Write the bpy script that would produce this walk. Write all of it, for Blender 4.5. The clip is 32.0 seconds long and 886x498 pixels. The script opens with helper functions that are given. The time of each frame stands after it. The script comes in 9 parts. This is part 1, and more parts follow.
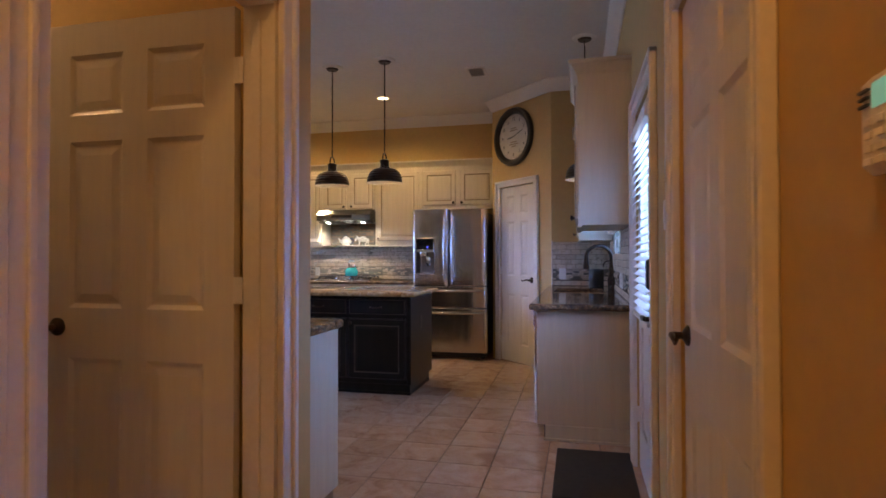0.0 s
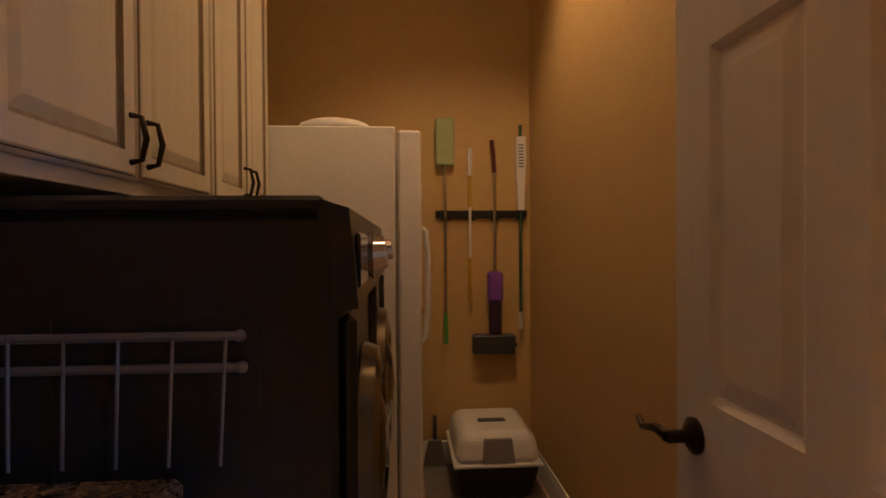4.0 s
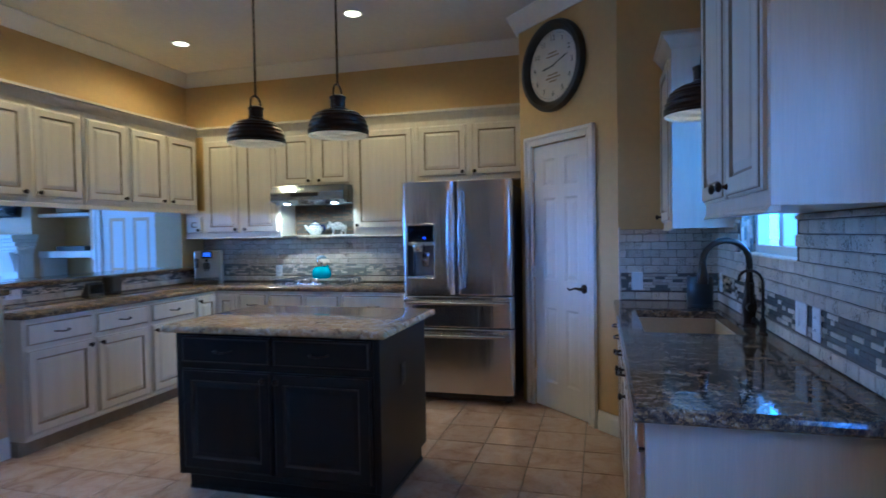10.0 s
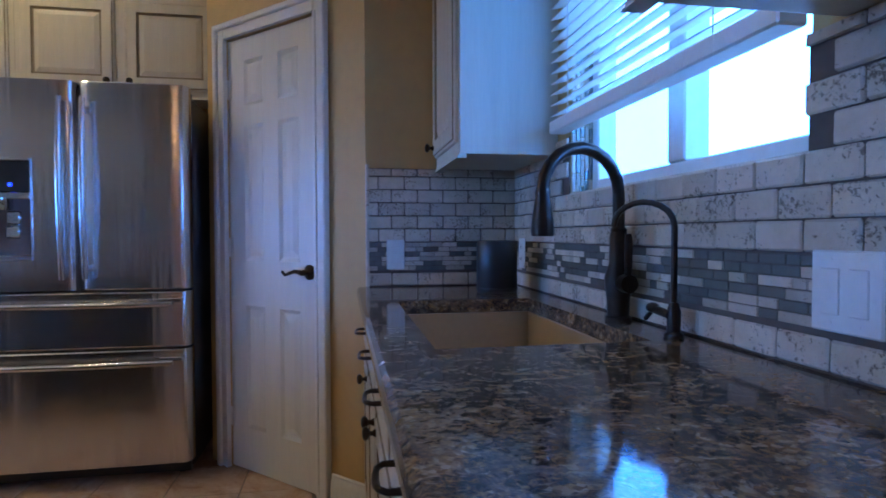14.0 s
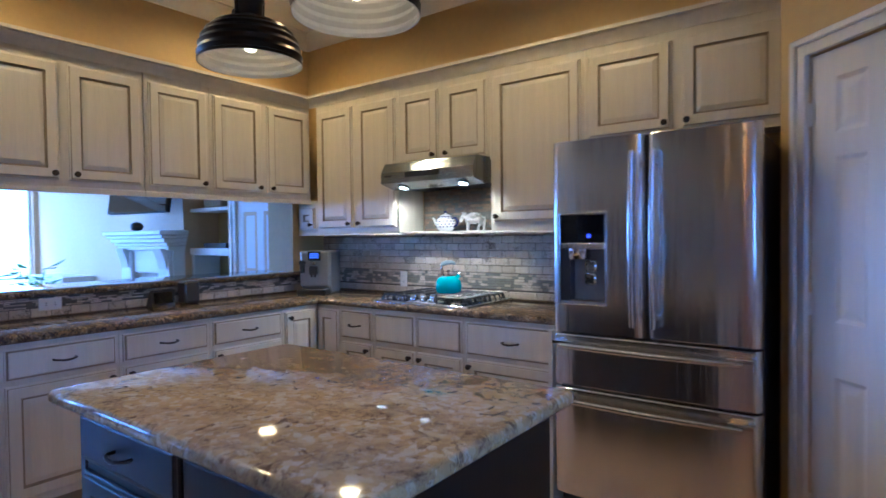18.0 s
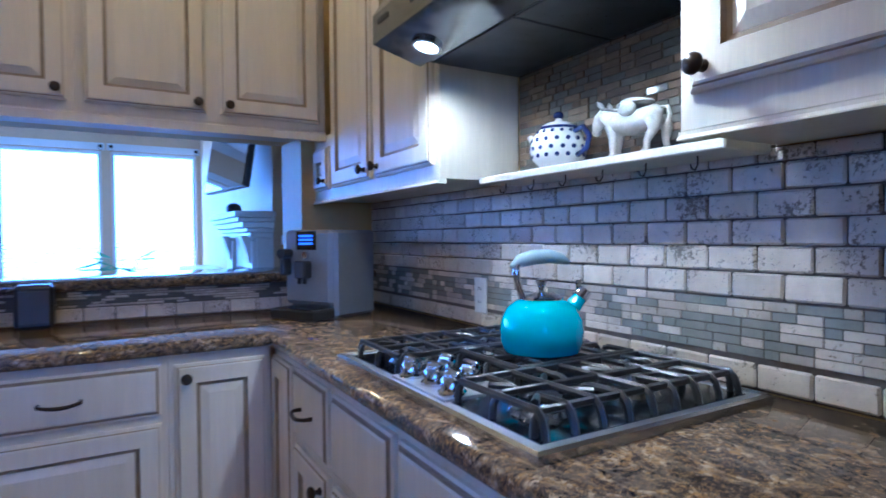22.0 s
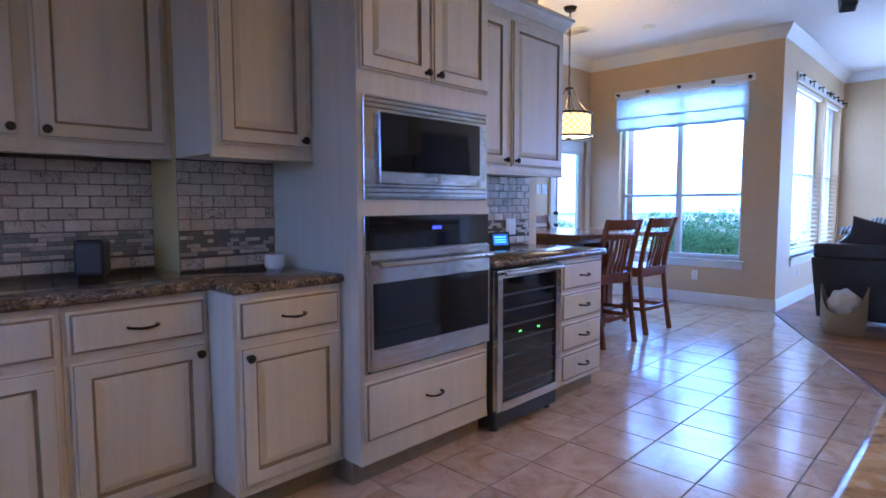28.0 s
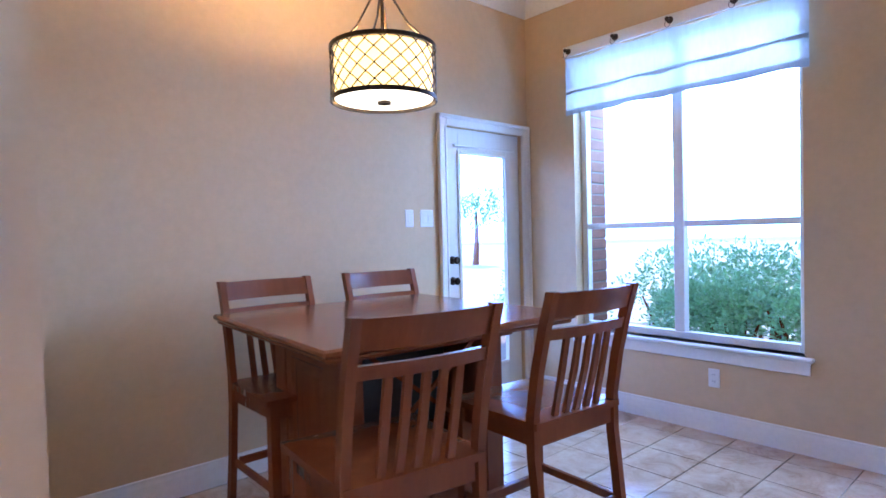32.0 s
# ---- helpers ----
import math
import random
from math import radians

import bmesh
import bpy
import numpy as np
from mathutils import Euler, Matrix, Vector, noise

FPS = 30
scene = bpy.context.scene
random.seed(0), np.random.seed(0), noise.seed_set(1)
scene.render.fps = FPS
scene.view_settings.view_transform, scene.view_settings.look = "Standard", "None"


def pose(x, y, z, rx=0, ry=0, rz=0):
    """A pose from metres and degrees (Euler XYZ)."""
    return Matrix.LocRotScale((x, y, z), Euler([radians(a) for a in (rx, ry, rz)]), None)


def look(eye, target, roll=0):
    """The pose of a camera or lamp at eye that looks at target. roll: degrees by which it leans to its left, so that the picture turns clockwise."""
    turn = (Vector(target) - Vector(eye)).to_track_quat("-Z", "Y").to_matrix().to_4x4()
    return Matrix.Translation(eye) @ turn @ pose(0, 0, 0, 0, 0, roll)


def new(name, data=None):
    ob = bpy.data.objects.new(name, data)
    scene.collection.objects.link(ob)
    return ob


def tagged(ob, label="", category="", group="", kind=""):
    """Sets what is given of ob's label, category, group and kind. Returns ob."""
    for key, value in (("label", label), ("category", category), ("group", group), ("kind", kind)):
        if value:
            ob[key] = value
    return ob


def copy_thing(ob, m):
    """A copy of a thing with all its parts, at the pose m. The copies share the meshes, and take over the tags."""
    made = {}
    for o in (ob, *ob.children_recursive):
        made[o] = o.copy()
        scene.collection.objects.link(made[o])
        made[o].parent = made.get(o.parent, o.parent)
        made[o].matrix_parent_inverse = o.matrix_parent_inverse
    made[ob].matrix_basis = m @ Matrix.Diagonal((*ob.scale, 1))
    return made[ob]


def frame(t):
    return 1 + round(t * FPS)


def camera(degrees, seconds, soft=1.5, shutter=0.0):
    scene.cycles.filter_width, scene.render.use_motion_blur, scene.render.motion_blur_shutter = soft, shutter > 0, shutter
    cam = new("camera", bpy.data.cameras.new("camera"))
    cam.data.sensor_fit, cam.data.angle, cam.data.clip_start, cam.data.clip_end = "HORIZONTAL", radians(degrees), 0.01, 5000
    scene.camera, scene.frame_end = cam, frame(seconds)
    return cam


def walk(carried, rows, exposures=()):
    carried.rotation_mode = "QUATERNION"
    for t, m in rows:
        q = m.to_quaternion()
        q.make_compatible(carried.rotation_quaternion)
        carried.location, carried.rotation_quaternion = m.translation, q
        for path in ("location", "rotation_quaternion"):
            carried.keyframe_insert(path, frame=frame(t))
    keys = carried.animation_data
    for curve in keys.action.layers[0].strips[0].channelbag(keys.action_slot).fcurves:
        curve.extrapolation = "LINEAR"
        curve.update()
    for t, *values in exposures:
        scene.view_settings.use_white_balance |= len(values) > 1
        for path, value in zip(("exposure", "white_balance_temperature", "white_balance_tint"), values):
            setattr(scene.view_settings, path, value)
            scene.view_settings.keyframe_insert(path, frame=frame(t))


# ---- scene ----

cam = camera(75.8, 32.0, soft=1.6, shutter=0.4)
PATH = [
    (0, (-0.43, 0.745, 1.219), (1.515, 1.21, 1.247), -0.1),
    (0.5, (-0.441, 0.685, 1.227), (1.509, 1.127, 1.256), -0.1),
    (1, (-0.462, 0.727, 1.206), (1.486, 1.18, 1.234), -0.4),
    (1.5, (-0.321, 0.792, 1.166), (1.549, 1.5, 1.193), -0.7),
    (2, (-0.023, 0.875, 1.14), (1.625, 2.008, 1.168), -0.4),
    (2.5, (0.278, 1.069, 1.174), (1.602, 2.568, 1.185), 0.2),
    (3, (0.498, 1.258, 1.231), (1.319, 3.081, 1.211), -1.0),
    (3.5, (0.648, 1.475, 1.292), (1.068, 3.43, 1.26), -0.6),
    (5.5, (0.87, 1.736, 1.327), (0.686, 3.727, 1.316), -1.4),
    (6, (0.832, 1.365, 1.315), (0.961, 3.361, 1.305), -1.1),
    (6.5, (0.751, 0.984, 1.319), (1.479, 2.846, 1.309), -0.1),
    (7, (0.702, 0.826, 1.345), (1.857, 2.459, 1.314), -0.7),
    (7.5, (0.714, 0.788, 1.373), (2.132, 2.198, 1.333), -0.8),
    (8, (0.837, 0.771, 1.396), (2.415, 2.0, 1.356), -0.8),
    (8.5, (0.982, 0.8, 1.37), (2.688, 1.842, 1.34), -0.6),
    (9, (1.215, 0.877, 1.383), (3.006, 1.768, 1.348), -0.8),
    (9.5, (1.56, 1.015, 1.373), (3.414, 1.763, 1.331), -0.9),
    (10, (1.788, 1.138, 1.366), (3.714, 1.674, 1.314), -1.0),
    (10.5, (1.953, 1.234, 1.356), (3.929, 1.539, 1.307), -0.7),
    (11, (2.131, 1.265, 1.318), (4.121, 1.46, 1.269), -0.6),
    (11.5, (2.376, 1.279, 1.26), (4.372, 1.378, 1.209), -0.4),
    (12, (2.709, 1.257, 1.199), (4.707, 1.166, 1.147), -0.3),
    (12.5, (3.042, 1.222, 1.14), (5.023, 0.949, 1.088), -0.1),
    (13, (3.307, 1.155, 1.11), (5.271, 0.779, 1.056), -0.0),
    (13.5, (3.486, 1.089, 1.101), (5.445, 0.691, 1.044), -0.0),
    (14.5, (3.41, 1.161, 1.151), (5.392, 0.898, 1.106), -0.5),
    (15.5, (3.202, 1.185, 1.223), (5.201, 1.134, 1.185), -0.8),
    (16, (3.089, 1.172, 1.316), (5.065, 1.483, 1.29), -0.6),
    (16.5, (3.044, 1.18, 1.395), (4.958, 1.761, 1.362), -0.9),
    (17, (3.044, 1.27, 1.431), (4.875, 2.073, 1.386), -0.9),
    (17.5, (3.293, 1.366, 1.373), (5.019, 2.376, 1.334), -0.6),
    (18, (3.635, 1.471, 1.345), (5.239, 2.665, 1.3), -0.7),
    (18.5, (4.055, 1.508, 1.323), (5.46, 2.93, 1.267), -0.9),
    (19, (4.498, 1.581, 1.265), (5.69, 3.186, 1.218), -1.0),
    (19.5, (4.873, 1.684, 1.264), (5.859, 3.424, 1.217), -1.0),
    (20, (5.192, 1.849, 1.247), (5.915, 3.713, 1.201), -1.2),
    (20.5, (5.476, 2.063, 1.203), (6.074, 3.971, 1.166), -1.1),
    (21, (5.706, 2.346, 1.175), (6.336, 4.244, 1.135), -1.2),
    (21.5, (5.843, 2.616, 1.191), (6.553, 4.486, 1.159), -0.8),
    (22, (5.913, 2.776, 1.212), (6.923, 4.502, 1.171), -0.5),
    (22.5, (5.922, 2.836, 1.251), (7.029, 4.501, 1.187), -0.8),
    (23, (5.863, 2.773, 1.245), (6.922, 4.468, 1.16), -1.1),
    (23.5, (5.745, 2.563, 1.242), (6.509, 4.409, 1.151), -1.3),
    (24, (5.635, 2.279, 1.245), (5.984, 4.245, 1.135), -1.1),
    (24.5, (5.567, 2.098, 1.238), (5.59, 4.093, 1.103), -0.9),
    (25, (5.48, 1.982, 1.269), (5.186, 3.955, 1.124), -0.7),
    (25.5, (5.395, 1.94, 1.292), (4.712, 3.814, 1.147), -0.6),
    (26, (5.32, 1.903, 1.285), (4.275, 3.603, 1.146), -0.3),
    (26.5, (5.212, 1.883, 1.286), (3.938, 3.417, 1.139), -0.2),
    (27.2, (4.813, 1.864, 1.248), (3.447, 3.317, 1.101), -0.2),
    (27.9, (4.408, 1.921, 1.207), (3.021, 3.353, 1.052), -0.2),
    (28.5, (4.195, 2.236, 1.172), (2.822, 3.683, 1.021), -0.3),
    (29, (4.003, 2.662, 1.173), (2.704, 4.177, 1.046), -0.7),
    (29.5, (3.856, 3.172, 1.202), (2.581, 4.711, 1.142), -0.8),
    (30, (3.768, 3.739, 1.228), (2.505, 5.289, 1.176), -1.0),
    (30.5, (3.66, 4.299, 1.239), (2.376, 5.831, 1.185), -1.1),
    (31, (3.547, 4.829, 1.218), (2.173, 6.282, 1.178), -1.5),
    (31.5, (3.403, 5.224, 1.236), (1.923, 6.568, 1.188), -1.6),
    (32, (3.326, 5.434, 1.274), (1.824, 6.755, 1.223), -1.4),
]
EXPOSURES = [
    (0.0, 0.3, 7400, 10),
    (3.5, 0.30, 6500, 10),
    (6.0, 0.15, 5400, 10),
    (7.0, 0.1, 4900, 2),
    (8.5, 0.15, 4400, -10),
    (11.0, 0.12, 4780, -8),
    (13.5, 0.05, 4850, 0),
    (16.0, 0.2, 5200, -5),
    (18.0, 0.16, 5150, 0),
    (21.0, 0.1, 4450, 4),
    (24.0, 0.14, 4950, 5),
    (26.0, 0.28, 6400, 10),
    (29.0, 0.38, 6300, 10),
    (30.5, 0.52, 6350, 12),
    (32.0, 0.66, 6950, 16),
]
walk(cam, [(t, look(eye, target, roll)) for t, eye, target, roll in PATH], EXPOSURES)

# ---- world and lights ----
world = bpy.data.worlds.new("sky")
scene.world = world
world.use_nodes = True
wn = world.node_tree.nodes
sky = wn.new("ShaderNodeTexSky")
sky.sky_type = "NISHITA"
sky.sun_disc = False
sky.sun_elevation, sky.sun_rotation = radians(50), radians(200)
world.node_tree.links.new(sky.outputs[0], wn["Background"].inputs[0])
wn["Background"].inputs[1].default_value = 0.12
sun = new("sun", bpy.data.lights.new("sun", "SUN"))
sun.data.energy, sun.data.angle, sun.data.color = 4.5, radians(0.6), (1.0, 0.95, 0.88)
sun.matrix_basis = look((0, 0, 30), (8, -16, 0))

DAY = (0.40, 0.56, 1.0)
WARM = (1.0, 0.66, 0.30)


def area(name, eye, target, w, h, watts, color):
    lamp = new(name, bpy.data.lights.new(name, "AREA"))
    lamp.data.shape, lamp.data.size, lamp.data.size_y = "RECTANGLE", w, h
    lamp.data.energy, lamp.data.color = watts, color
    lamp.matrix_basis = look(eye, target)
    return lamp


def spot(name, eye, target, watts, color, degrees=110, size=0.05):
    lamp = new(name, bpy.data.lights.new(name, "SPOT"))
    lamp.data.energy, lamp.data.color, lamp.data.spot_size = watts, color, radians(degrees)
    lamp.data.spot_blend, lamp.data.shadow_soft_size = 0.6, size
    lamp.matrix_basis = look(eye, target)
    return lamp


def bulb(name, eye, watts, color, size=0.04):
    lamp = new(name, bpy.data.lights.new(name, "POINT"))
    lamp.data.energy, lamp.data.color, lamp.data.shadow_soft_size = watts, color, size
    lamp.location = eye
    return lamp


# daylight that comes in at the windows
area("skylight_dining", (1.52, 9.45, 2.15), (1.52, 6.0, 0.6), 1.5, 0.9, 60, (0.20, 0.45, 1.0))
area("skylight_bay", (2.40, 10.8, 1.6), (5.5, 10.8, 1.3), 2.2, 2.0, 70, DAY)
area("skylight_living", (5.2, 12.55, 1.6), (5.2, 8.0, 1.0), 4.0, 2.0, 140, (0.33, 0.53, 1.0))
area("skylight_sink", (4.68, 0.18, 1.72), (4.68, 2.0, 0.9), 0.85, 0.9, 5.5, (0.28, 0.54, 1.0))
area("skylight_back_door", (2.61, 0.25, 1.35), (2.7, 2.0, 0.7), 0.5, 1.3, 8, DAY)
# ceiling downlights
RECESSED = [(6.09, 4.72), (5.93, 2.99), (4.42, 4.70)]
for x, y in RECESSED:
    spot("downlight", (x, y, 3.07), (x, y, 0), 44, WARM, 160, 0.06)
# pendants, dining lamp, hood
PENDANTS = [(4.79, 3.12, 1.925), (4.71, 2.545, 1.925), (4.58, 0.69, 1.88)]
for x, y, z in PENDANTS:
    bulb("pendant_bulb", (x, y, z + 0.08), 5, WARM, 0.03)
bulb("dining_bulb", (1.31, 6.89, 2.0), 36, (1.0, 0.74, 0.40), 0.06)
for y in (3.502, 3.992):
    spot("hood_bulb", (6.585, y, 1.662), (6.72, y, 0.9), 15, (1.0, 0.93, 0.82), 150, 0.025)
# laundry and hall ceiling lamps, plus a small fill added for the laundry door
spot("laundry_downlight", (1.12, 3.75, 3.06), (1.12, 3.75, 0), 42, (1.0, 0.60, 0.31), 125, 0.06)
bulb("laundry_bulb", (0.75, 2.75, 2.9), 5, (1.0, 0.60, 0.30), 0.12)
bulb("hall_bulb", (-0.6, 1.15, 2.9), 22, (1.0, 0.54, 0.22), 0.12)

# ---- mesh building ----
class MB:
    """Collects vertices and faces of one mesh."""

    def __init__(self):
        self.v, self.f, self.fm, self.weld = [], [], {}, False

    def add(self, verts, faces):
        n = len(self.v)
        self.v += [tuple(p) for p in verts]
        self.f += [tuple(i + n for i in f) for f in faces]
        return self

    def box(self, x0, y0, z0, x1, y1, z1, c=0.0):
        x0, x1 = min(x0, x1), max(x0, x1)
        y0, y1 = min(y0, y1), max(y0, y1)
        z0, z1 = min(z0, z1), max(z0, z1)
        if c <= 0:
            v = [(x, y, z) for x in (x0, x1) for y in (y0, y1) for z in (z0, z1)]
            f = [(0, 1, 3, 2), (4, 6, 7, 5), (0, 4, 5, 1), (2, 3, 7, 6), (0, 2, 6, 4), (1, 5, 7, 3)]
            return self.add(v, f)
        c = min(c, (x1 - x0) * 0.49, (y1 - y0) * 0.49, (z1 - z0) * 0.49)
        lo, hi = (x0, y0, z0), (x1, y1, z1)
        v, idx = [], {}
        for sx in (0, 1):
            for sy in (0, 1):
                for sz in (0, 1):
                    s = (sx, sy, sz)
                    for a in range(3):
                        p = []
                        for k in range(3):
                            base = hi[k] if s[k] else lo[k]
                            p.append(base if k == a else base + (-c if s[k] else c))
                        idx[(s, a)] = len(v)
                        v.append(p)
        f = []
        for a in range(3):
            b, d = (a + 1) % 3, (a + 2) % 3
            for sa in (0, 1):
                q = []
                for sb, sd in ((0, 0), (1, 0), (1, 1), (0, 1)):
                    s = [0, 0, 0]
                    s[a], s[b], s[d] = sa, sb, sd
                    q.append(idx[(tuple(s), a)])
                f.append(q if sa else q[::-1])
            for sb in (0, 1):
                for sd in (0, 1):
                    s0, s1 = [0, 0, 0], [0, 0, 0]
                    s0[a], s0[b], s0[d] = 0, sb, sd
                    s1[a], s1[b], s1[d] = 1, sb, sd
                    s0, s1 = tuple(s0), tuple(s1)
                    q = [idx[(s0, b)], idx[(s1, b)], idx[(s1, d)], idx[(s0, d)]]
                    f.append(q if sb == sd else q[::-1])
        for sx in (0, 1):
            for sy in (0, 1):
                for sz in (0, 1):
                    s = (sx, sy, sz)
                    q = [idx[(s, 0)], idx[(s, 1)], idx[(s, 2)]]
                    f.append(q if (sx + sy + sz) % 2 else q[::-1])
        return self.add(v, f)

    def cyl(self, p0, p1, r0, r1=None, n=14, caps=True):
        r1 = r0 if r1 is None else r1
        a, b = Vector(p0), Vector(p1)
        w = (b - a).normalized()
        u = w.orthogonal().normalized()
        t = w.cross(u)
        v = []
        for p, r in ((a, r0), (b, r1)):
            v += [p + (u * math.cos(2 * math.pi * i / n) + t * math.sin(2 * math.pi * i / n)) * r for i in range(n)]
        f = [(i, (i + 1) % n, n + (i + 1) % n, n + i) for i in range(n)]
        if caps:
            f += [tuple(range(n - 1, -1, -1)), tuple(range(n, 2 * n))]
        return self.add(v, f)

    def lathe(self, profile, n=24, at=(0, 0, 0), axis="z"):
        """Turns (radius, height) pairs, from the bottom up, round an axis through at."""
        v, f = [], []
        for r, h in profile:
            for i in range(n):
                x, y = r * math.cos(2 * math.pi * i / n), r * math.sin(2 * math.pi * i / n)
                p = {"z": (x, y, h), "y": (x, -h, y), "x": (h, x, y)}[axis]
                v.append((p[0] + at[0], p[1] + at[1], p[2] + at[2]))
        for k in range(len(profile) - 1):
            for i in range(n):
                j = (i + 1) % n
                f.append((k * n + i, k * n + j, (k + 1) * n + j, (k + 1) * n + i))
        ring = profile[0] == profile[-1]
        if profile[0][0] > 1e-5 and not ring:
            f.append(tuple(range(n - 1, -1, -1)))
        if profile[-1][0] > 1e-5 and not ring:
            m = (len(profile) - 1) * n
            f.append(tuple(range(m, m + n)))
        return self.add(v, f)

    def tube(self, pts, r, n=8, closed=False):
        pts = [Vector(p) for p in pts]
        v, f, u = [], [], None
        m = len(pts)
        for i, p in enumerate(pts):
            if closed:
                d = pts[(i + 1) % m] - pts[i - 1]
            else:
                d = pts[min(i + 1, m - 1)] - pts[max(i - 1, 0)]
            d.normalize()
            u = d.orthogonal().normalized() if u is None else (u - d * u.dot(d)).normalized()
            t = d.cross(u)
            rr = r[i] if isinstance(r, (list, tuple)) else r
            v += [p + (u * math.cos(2 * math.pi * k / n) + t * math.sin(2 * math.pi * k / n)) * rr for k in range(n)]
        for i in range(m if closed else m - 1):
            a, b = i * n, ((i + 1) % m) * n
            f += [(a + k, a + (k + 1) % n, b + (k + 1) % n, b + k) for k in range(n)]
        if not closed:
            f += [tuple(range(n - 1, -1, -1)), tuple(range((m - 1) * n, m * n))]
        return self.add(v, f)

    def prism(self, poly, axis, a, b):
        """Pulls a polygon along an axis from a to b; poly holds the two other coordinates in the order x, y, z."""
        n = len(poly)
        v = []
        for h in (a, b):
            for p, q in poly:
                v.append({"x": (h, p, q), "y": (p, h, q), "z": (p, q, h)}[axis])
        f = [(i, (i + 1) % n, n + (i + 1) % n, n + i) for i in range(n)]
        f += [tuple(range(n - 1, -1, -1)), tuple(range(n, 2 * n))]
        return self.add(v, f)

    def rings(self, x0, z0, x1, z1, steps, back, dark=()):
        """A panel that faces -y: nested rectangles (inset, y), closed in the middle, with sides to y = back. dark: bands with the second material."""
        v, f = [], []
        for k in dark:
            for i in range(4):
                self.fm[len(self.f) + 4 * k + i] = 1
        for ins, y in [(0, back)] + list(steps):
            v += [(x0 + ins, y, z0 + ins), (x1 - ins, y, z0 + ins), (x1 - ins, y, z1 - ins), (x0 + ins, y, z1 - ins)]
        m = len(steps) + 1
        for k in range(m - 1):
            a, b = 4 * k, 4 * k + 4
            f += [(a + i, a + (i + 1) % 4, b + (i + 1) % 4, b + i) for i in range(4)]
        f += [tuple(range(4 * m - 4, 4 * m)), (3, 2, 1, 0)]
        return self.add(v, f)

    def sweep(self, pts, profile, closed=False):
        """Carries a profile of (out, up) along a level line of (x, y) points; out is to the line's right. Corners are mitred."""
        m, n = len(pts), len(profile)
        v, f = [], []
        P = [Vector((p[0], p[1])) for p in pts]
        z0 = pts[0][2] if len(pts[0]) > 2 else 0.0
        for i in range(m):
            a = P[i] - P[i - 1] if (i > 0 or closed) else P[1] - P[0]
            b = P[(i + 1) % m] - P[i] if (i < m - 1 or closed) else P[m - 1] - P[m - 2]
            a.normalize(), b.normalize()
            na, nb = Vector((a.y, -a.x)), Vector((b.y, -b.x))
            k = (na + nb)
            k = k / max(0.2, 1 + na.dot(nb))
            for o, h in profile:
                v.append((P[i].x + k.x * o, P[i].y + k.y * o, z0 + h))
        for i in range(m if closed else m - 1):
            a, b = i * n, ((i + 1) % m) * n
            f += [(a + k, a + (k + 1) % n, b + (k + 1) % n, b + k) for k in range(n)]
        if not closed:
            f += [tuple(range(n - 1, -1, -1)), tuple(range((m - 1) * n, m * n))]
        return self.add(v, f)

    def sphere(self, c, r, n=12, sq=(1, 1, 1)):
        prof = [(max(1e-6, r * math.sin(math.pi * i / n)), -r * math.cos(math.pi * i / n)) for i in range(n + 1)]
        k = len(self.v)
        self.lathe([(max(p[0], 1e-6), p[1]) for p in prof], n * 2)
        self.v[k:] = [(c[0] + x * sq[0], c[1] + y * sq[1], c[2] + z * sq[2]) for x, y, z in self.v[k:]]
        return self

    def turn(self, m, start=0):
        self.v[start:] = [tuple(m @ Vector(p)) for p in self.v[start:]]
        return self

    def mesh(self, name, smooth=None):
        me = bpy.data.meshes.new(name)
        me.from_pydata(self.v, [], self.f)
        bm = bmesh.new()
        bm.from_mesh(me)
        if self.weld:
            bmesh.ops.remove_doubles(bm, verts=bm.verts, dist=1e-5)
        bmesh.ops.recalc_face_normals(bm, faces=bm.faces)
        bm.to_mesh(me)
        bm.free()
        for i, k in self.fm.items():
            me.polygons[i].material_index = k
        if smooth:
            for p in me.polygons:
                p.use_smooth = True
            me.set_sharp_from_angle(angle=radians(smooth))
        return me


def thing(name, label, category, m=None, group="", kind=""):
    ob = new(name)
    ob.empty_display_size = 0.1
    if m is not None:
        ob.matrix_basis = m
    return tagged(ob, label, category, group, kind)


def part(name, mb, material, parent=None, label="", smooth=None, m=None):
    me = mb if isinstance(mb, bpy.types.Mesh) else mb.mesh(name, smooth)
    if not me.materials:
        for k in material if isinstance(material, tuple) else (material,):
            me.materials.append(k)
    ob = new(name, me)
    ob.parent = parent
    if m is not None:
        ob.matrix_basis = m
    if label:
        ob["label"] = label
    return ob


def solid(name, mb, material, label, category="", kind="", group="", smooth=None, m=None):
    """A thing that is one mesh."""
    return tagged(part(name, mb, material, None, "", smooth, m), label, category, group, kind)


def setting(name, mb, material, label, smooth=None):
    return solid(name, mb, material, label, kind="structure", smooth=smooth)

# ---- materials ----
def nodes_of(name, rough=0.5, metal=0.0, spec=0.5):
    m = bpy.data.materials.new(name)
    m.use_nodes = True
    b = m.node_tree.nodes["Principled BSDF"]
    b.inputs["Roughness"].default_value = rough
    b.inputs["Metallic"].default_value = metal
    b.inputs["Specular IOR Level"].default_value = spec
    return m, m.node_tree.nodes, m.node_tree.links, b


def rgb(c):
    return (*c, 1.0)


def coords(n, l, stretch):
    g = n.new("ShaderNodeNewGeometry")
    k = n.new("ShaderNodeVectorMath")
    k.operation = "MULTIPLY"
    k.inputs[1].default_value = stretch
    l.new(g.outputs["Position"], k.inputs[0])
    return k.outputs[0]


